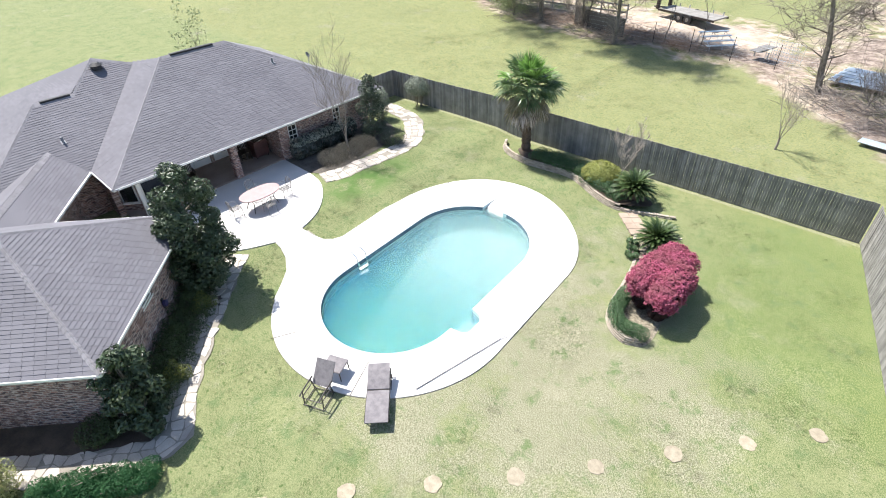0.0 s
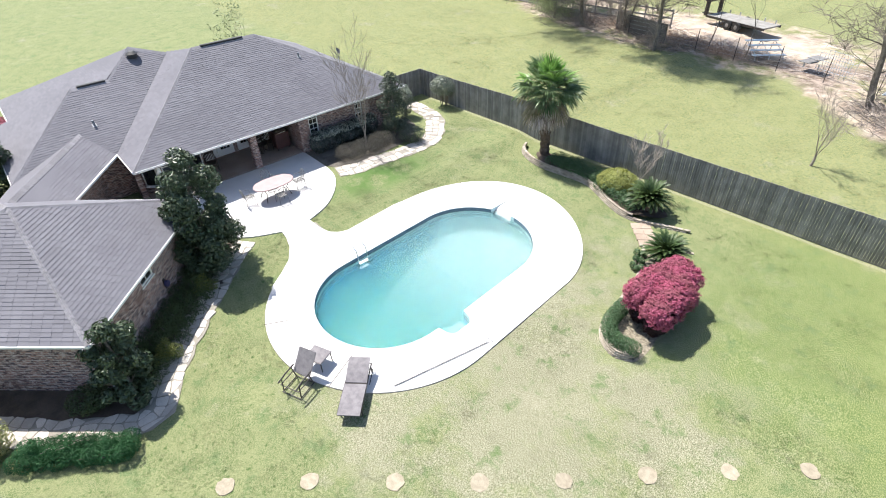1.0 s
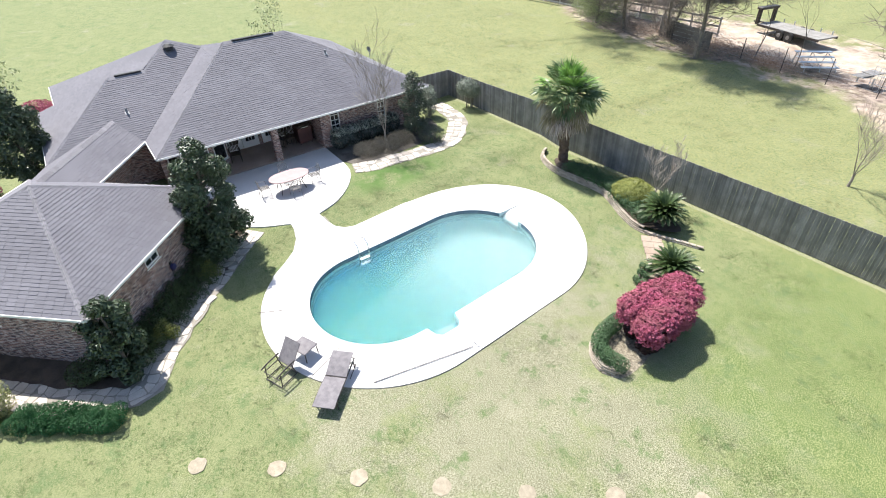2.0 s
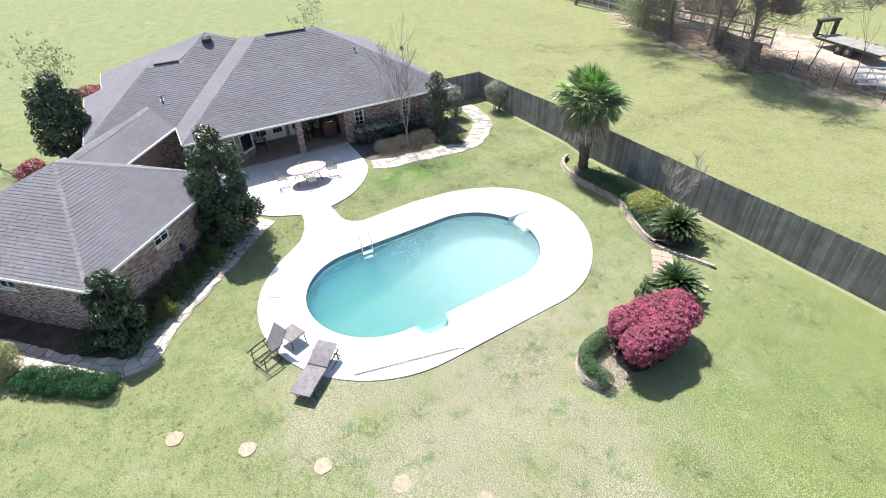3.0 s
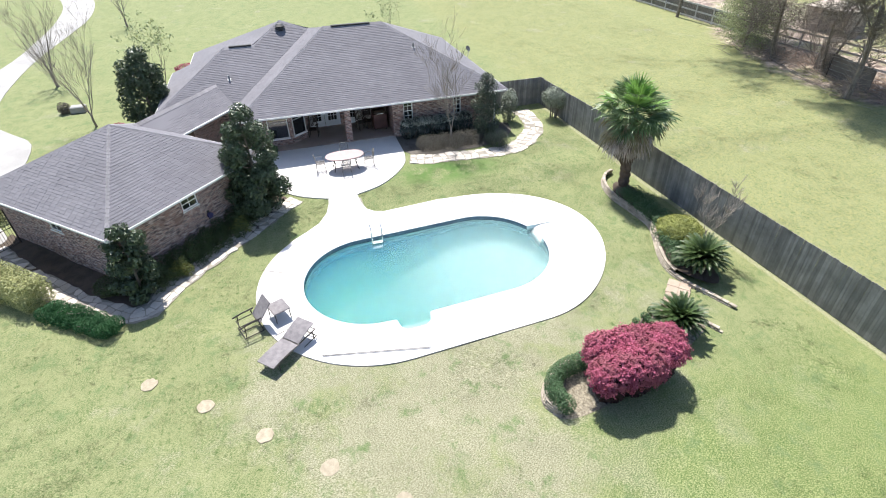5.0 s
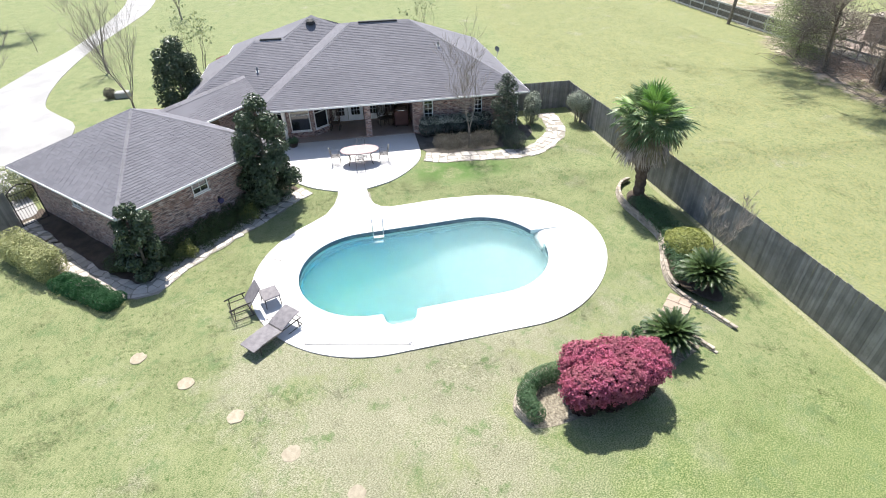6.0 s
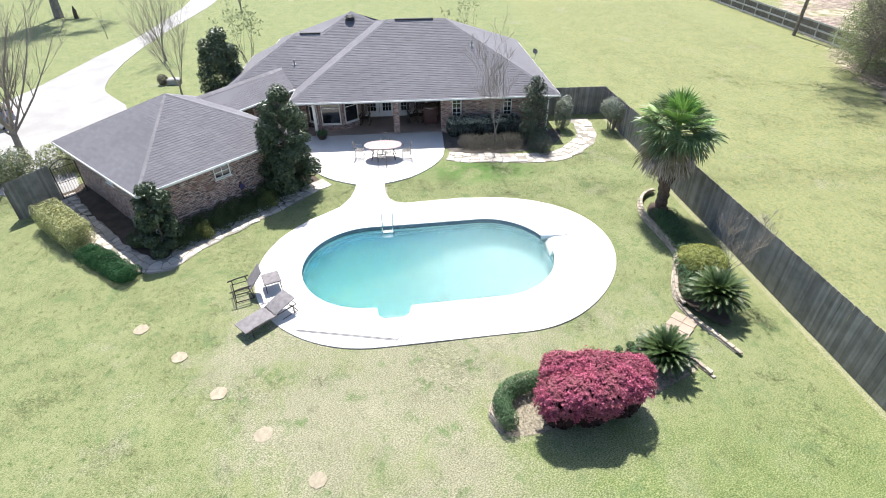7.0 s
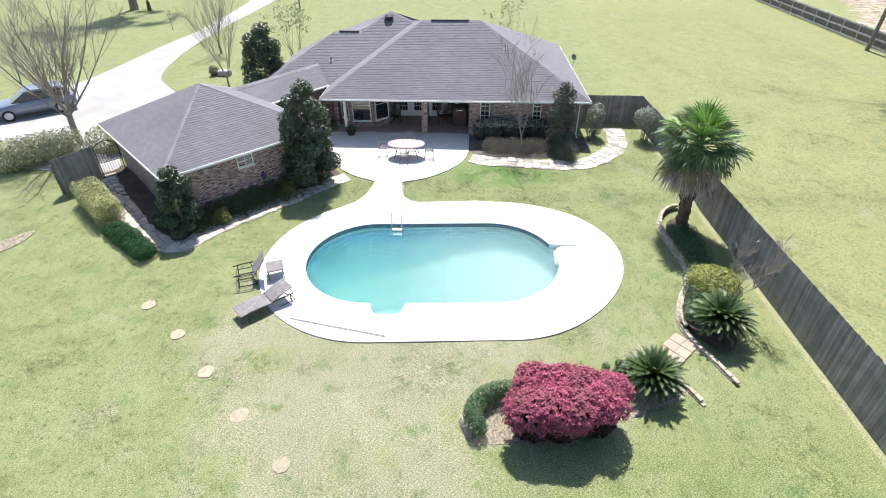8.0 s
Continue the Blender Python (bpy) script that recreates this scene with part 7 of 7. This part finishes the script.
for x in (-1.1, -0.05):
    part("foot", box(x, 0.3, -0.02, x + 0.08, 0.38, 0.45), GALV, crate)
sheets = thing("metal_sheets", "stack of pale ribbed roofing sheets under the trees", "roofing sheets", (-2.4, 43.0, 0.2), turn=-4)
for k in range(5):
    part("sheet", box(-1.7 + 0.1 * k, -1.3 + 0.42 * k, 0.25 + 0.03 * k, 2.2 + 0.1 * k, -0.6 + 0.42 * k, 0.28 + 0.03 * k, m=pose(0, 0, 0, 6, 0, 0)), SHEETMETAL, sheets)
for x in (-1.2, 1.4):
    part("bearer", box(x - 0.08, -1.3, -0.02, x + 0.08, 1.2, 0.3), SHEDWOOD, sheets)
bit = thing("metal_sheets", "loose blue-grey roofing sheet lying in the grass", "roofing sheets", (0.1, 33.3, 0.2), turn=-8)
part("sheet", box(-0.9, -0.35, 0.0, 0.9, 0.35, 0.05, bevel=0.01), SHEETMETAL, bit)
shed = thing("shed", "low brown shed beyond the trees", "shed", (-33.2, 55.1, 0.2), turn=12)
part("wall", box(-1.9, -1.6, 0, 1.9, 1.6, 1.95), SHEDWOOD, shed)
part("roof", box(-2.1, -1.8, 1.97, 2.1, 1.8, 2.07, m=pose(0, 0, 0, 2)), SHEDWOOD, shed)
part("door", box(-0.5, -1.64, 0.05, 0.5, -1.602, 1.8), FENCERAIL, shed)
screen = thing("board_screen", "dark board screen under the trees", "fence", (-24.8, 44.2, 0.2), "structure", turn=-14)
for i in range(38):
    part("board", box(i * 0.148, 0, 0.0, i * 0.148 + 0.143, 0.02, 1.5 + 0.03 * math.sin(i * 2.1)), FENCERAIL, screen)
utility = thing("utility_pole", "dark leaning timber utility pole at the field edge", "utility pole", (-42.8, 45.8, 0.2))
part("pole", tube([(0, 0, -0.3), (0.15, 0.1, 3.5), (0.3, 0.2, 7.5)], [0.17, 0.15, 0.13], 9), BARK, utility)


def rail_fence(a, b, label, height=1.45, kind="boards"):
    """A field fence: of steel posts and wires, of open rails, or of rails over close boards."""
    a, b = Vector(a).to_3d(), Vector(b).to_3d()
    d = b - a
    wire = kind == "wire"
    ob = thing("fence", label, "fence", (a.x, a.y, 0.2), "structure", turn=math.degrees(math.atan2(d.y, d.x)))
    n = int(d.length / (3.0 if wire else 2.4))
    for i in range(n + 1):
        x = i * d.length / n
        part("post", tube([(x, 0, -0.1), (x, 0.02, height + 0.1)], 0.025, 5) if wire else box(x - 0.06, -0.075, -0.1, x + 0.06, -0.002, height + 0.08), IRON if wire else PALERAIL, ob)
    for z in ((0.3, 0.6, 0.9, 1.2, 1.45) if wire else (0.2, 0.8, 1.4)):
        part("wire" if wire else "rail", tube([(0, 0, z), (d.length / 2, 0, z - 0.02), (d.length, 0, z)], 0.006, 3) if wire else box(0, -0.12, z - 0.07, d.length, -0.077, z + 0.07), GALV if wire else PALERAIL, ob)
    if kind == "boards":
        for i in range(int(d.length / 0.23)):
            part("board", box(i * 0.23, 0.0, 0.05, i * 0.23 + 0.2, 0.02, height), FENCERAIL, ob)


rail_fence((-82.0, 46.5), (-34.0, 46.7), "far weathered board fence with paler rails along the field")
rail_fence((-34.0, 46.7), (-21.5, 47.6), "open fence of pale weathered rails behind the trees", 1.45, "rails")
rail_fence((-23.0, 43.4), (-4.5, 42.2), "thin wire fence on steel posts along the wood's edge", 1.5, "wire")

# sticks, fallen limbs and low scrub along the wood's edge, in loose heaps
r = random.Random(200)
HEAPS = [(-24.5, 45.6, 2.6, 1.4), (-20.6, 42.6, 1.6, 0.9), (-28.0, 43.6, 2.2, 1.0), (-32.0, 45.8, 1.8, 1.0), (-3.4, 39.4, 1.0, 1.3), (-1.4, 38.0, 1.6, 1.3), (1.5, 37.5, 2.0, 1.6), (-12.6, 44.2, 0.7, 0.4), (-18.0, 44.4, 2.6, 1.0)]
bm = bmesh.new()
for k in range(1900):
    hx, hy, sx, sy = HEAPS[k % len(HEAPS)]
    x, y = r.gauss(hx, sx), r.gauss(hy, sy)
    a, ln = r.uniform(0, 6.283), r.uniform(0.4, 1.9)
    z = gz(x, y)
    p = Vector((x, y, z + 0.02))
    q = p + Vector((math.cos(a) * ln, math.sin(a) * ln, r.uniform(0.0, 0.9) * ln * 0.6))
    add_tube(bm, [p, (p + q) / 2 + Vector((0, 0, r.uniform(0, 0.15))), q], [0.018, 0.012, 0.005], 3)
tagged(part("brushwood", bm, TWIG), "grey fallen sticks and brushwood under the trees", "brushwood", "", "stuff")
pts, nrm = [], []
for k in range(9000):
    hx, hy, sx, sy = ((-17.6, 44.3, 1.9, 0.9), (-20.0, 44.6, 1.2, 0.9), (-15.0, 43.6, 0.9, 0.5), (-26.0, 45.0, 2.4, 0.9))[k % 4]
    x, y = r.gauss(hx, sx), r.gauss(hy, sy)
    pts.append((x, y, 0.2 + abs(r.gauss(0, 0.2))))
    nrm.append(Vector((r.gauss(0, 1), r.gauss(0, 1), r.gauss(0.5, 1))).normalized())
tagged(part("undergrowth", leaf_mesh(pts, nrm, 0.11, r), RUSSET), "reddish-brown dry undergrowth at the wood's edge", "undergrowth", "", "stuff")

# ---- grass: short leaning blades in tufts over the yard, coarser over the mown field ----
def grass_tufts(name, x0, x1, y0, y1, tufts, blades, reach, rise, seed, label, clear):
    """Leaning three-cornered blades, dense in clumps; clear: outlines and rounds that stay bare."""
    q = np.random.default_rng(seed)
    x, y = q.uniform(x0, x1, tufts), q.uniform(y0, y1, tufts)
    # a third of them crowd round chance centres
    heart = q.integers(0, tufts, tufts // 60)
    some = q.uniform(0, 1, tufts) < 0.34
    pick = q.choice(heart, tufts)
    spread = q.uniform(0.06, 0.32, tufts)[pick]
    x, y = np.where(some, x[pick] + q.normal(0, 1, tufts) * spread, x), np.where(some, y[pick] + q.normal(0, 1, tufts) * spread, y)
    size = np.where(some, 1.15, 0.85) * q.uniform(0.7, 1.25, tufts)
    keep = (x > x0) & (x < x1) & (y > y0) & (y < y1)
    for loop in clear:
        hit = np.zeros(tufts, bool)
        for i in range(len(loop)):
            (ax, ay), (bx, by) = loop[i], loop[i - 1]
            if ay != by:
                hit ^= ((ay > y) != (by > y)) & (x < (bx - ax) * (y - ay) / (by - ay) + ax)
        keep &= ~hit
    x, y, size = x[keep], y[keep], size[keep]
    n = len(x)
    x, y, size = np.repeat(x, blades), np.repeat(y, blades), np.repeat(size, blades)
    m = n * blades
    x, y = x + q.normal(0, 0.022, m), y + q.normal(0, 0.022, m)
    k = np.clip((-15.1 - x) / 1.7, 0, 1)
    z = 0.2 * k * k * (3 - 2 * k) - 0.004
    a, ln, up = q.uniform(0, 2 * np.pi, m), reach * size * q.uniform(0.6, 1.4, m), rise * size * q.uniform(0.4, 1.5, m)
    w = 0.006 + 0.09 * ln
    co = np.empty((m, 3, 3))
    co[:, 0] = np.stack([x - np.sin(a) * w, y + np.cos(a) * w, z], 1)
    co[:, 1] = np.stack([x + np.sin(a) * w, y - np.cos(a) * w, z], 1)
    co[:, 2] = np.stack([x + np.cos(a) * ln, y + np.sin(a) * ln, z + up], 1)
    me = bpy.data.meshes.new(name)
    me.vertices.add(3 * m)
    me.vertices.foreach_set("co", co.ravel())
    me.loops.add(3 * m)
    me.loops.foreach_set("vertex_index", np.arange(3 * m, dtype=np.int32))
    me.polygons.add(m)
    me.polygons.foreach_set("loop_start", np.arange(0, 3 * m, 3, dtype=np.int32))
    me.update(calc_edges=True)
    me.materials.append(LAWN)
    return tagged(new(name, me), label, "grass", "", "stuff")


HOUSE_PLOT = [(-22.9, 3.0), (-22.9, 12.2), (-19.8, 12.3), (-19.2, 18.4), (-22.0, 19.8), (-40.0, 19.8), (-40.0, -0.5), (-24.0, -0.5)]
BED_PALM = [(-15.4, 21.7), (-14.3, 20.4), (-9.8, 20.2), (-7.6, 19.4), (-5.0, 20.3), (-6.6, 21.0), (-11.5, 22.0), (-15.0, 22.2)]
BED_AZALEA = [(-2.8, 12.4), (-4.3, 12.5), (-4.8, 14.0), (-5.8, 17.8), (-6.9, 19.3), (-6.2, 19.6), (-4.4, 18.9), (-3.0, 15.0), (-2.7, 13.3)]
grass_tufts("grass", -24.0, 6.5, -9.0, 22.1, 150000, 3, 0.055, 0.017, 501, "short half-dormant lawn grass in uneven tufts", [DECK, PATIO, LOOP_BED_G, HOUSE_PLOT, BED_PALM, BED_AZALEA, [tuple(p.xy) for p in (Q0, Q1, Q2, Q3)]])
grass_tufts("grass", -60.0, 6.0, 23.4, 41.0, 110000, 2, 0.075, 0.014, 502, "rough mown grass of the field past the fence", [[(-11.5, 41.2), (-8.2, 39.2), (-5.2, 37.4), (-2.4, 35.4), (0.8, 32.6), (6.2, 32.0), (6.2, 41.2)]])

# ---- fences, paving, low walls and the garage's shingles, piece by piece ----
board_fence("fence", (-25.1, 22.25), (1.15, 23.35), 1.88, "weathered grey close-boarded timber fence along the lawn", 0.03, 1.0, 1)
board_fence("fence", (1.2, 23.3), (4.25, 12.0), 1.88, "weathered grey close-boarded timber fence beside the lawn", 0.03, 1.0, 2)
board_fence("fence", (-25.1, 18.4), (-25.1, 22.28), 1.88, "weathered grey timber fence between house and field", 0.03, 1.0, 3)
board_fence("gate_fence", (-15.2, -6.95), (-16.55, -5.75), 1.8, "dark weathered timber fence panel beside the gate", 0.03, 1.0, 4)
flag_path("flagstone_path", [(-16.9, -6.0), (-14.6, -3.9), (-12.6, -1.85), (-11.6, -0.6), (-11.15, 0.3), (-11.45, 0.95), (-12.35, 1.32), (-13.55, 2.37), (-15.0, 3.72), (-16.2, 4.95), (-17.3, 6.3)], 0.92, "curved path of pale irregular flagstones past the garage", 5)
flag_path("flagstone_path", [(-19.7, 12.3), (-19.4, 13.4), (-19.3, 14.6), (-19.15, 15.8), (-19.1, 17.0), (-19.35, 18.2), (-20.2, 19.3), (-21.4, 20.2), (-22.7, 20.5), (-24.3, 20.6)], 1.05, "curved path of pale irregular flagstones past the house", 6)
stone_wall("garden_wall", [(-15.35, 21.7), (-15.0, 21.05), (-14.2, 20.55), (-13.1, 20.35), (-11.7, 20.5), (-10.5, 20.55), (-9.6, 20.2), (-8.7, 19.75), (-7.7, 19.45), (-6.8, 19.6), (-5.9, 20.0), (-5.0, 20.35)], 4, "low curved wall of buff split blocks round the raised bed", 7, 0.78)
stone_wall("garden_wall", [(-4.62, 13.8), (-4.4, 13.1), (-4.0, 12.6), (-3.4, 12.35), (-2.85, 12.62)], 4, "low curved wall of buff split blocks round the azalea bed", 8)
stone_wall("garden_wall", [(-5.55, 18.25), (-5.0, 18.75), (-4.3, 19.1)], 2, "short low wall of buff blocks beside the steps", 9)
stone_wall("bed_edging", [(-4.66, 13.95), (-4.82, 15.2), (-5.1, 16.5), (-5.65, 17.6), (-6.0, 18.5)], 1, "single row of pale edging blocks along the azalea bed", 10)
clad(GROOF_PLANES[0], groof, random.Random(6), 300)
for poly in GROOF_PLANES[1:3]:
    clad(poly, groof, random.Random(7))
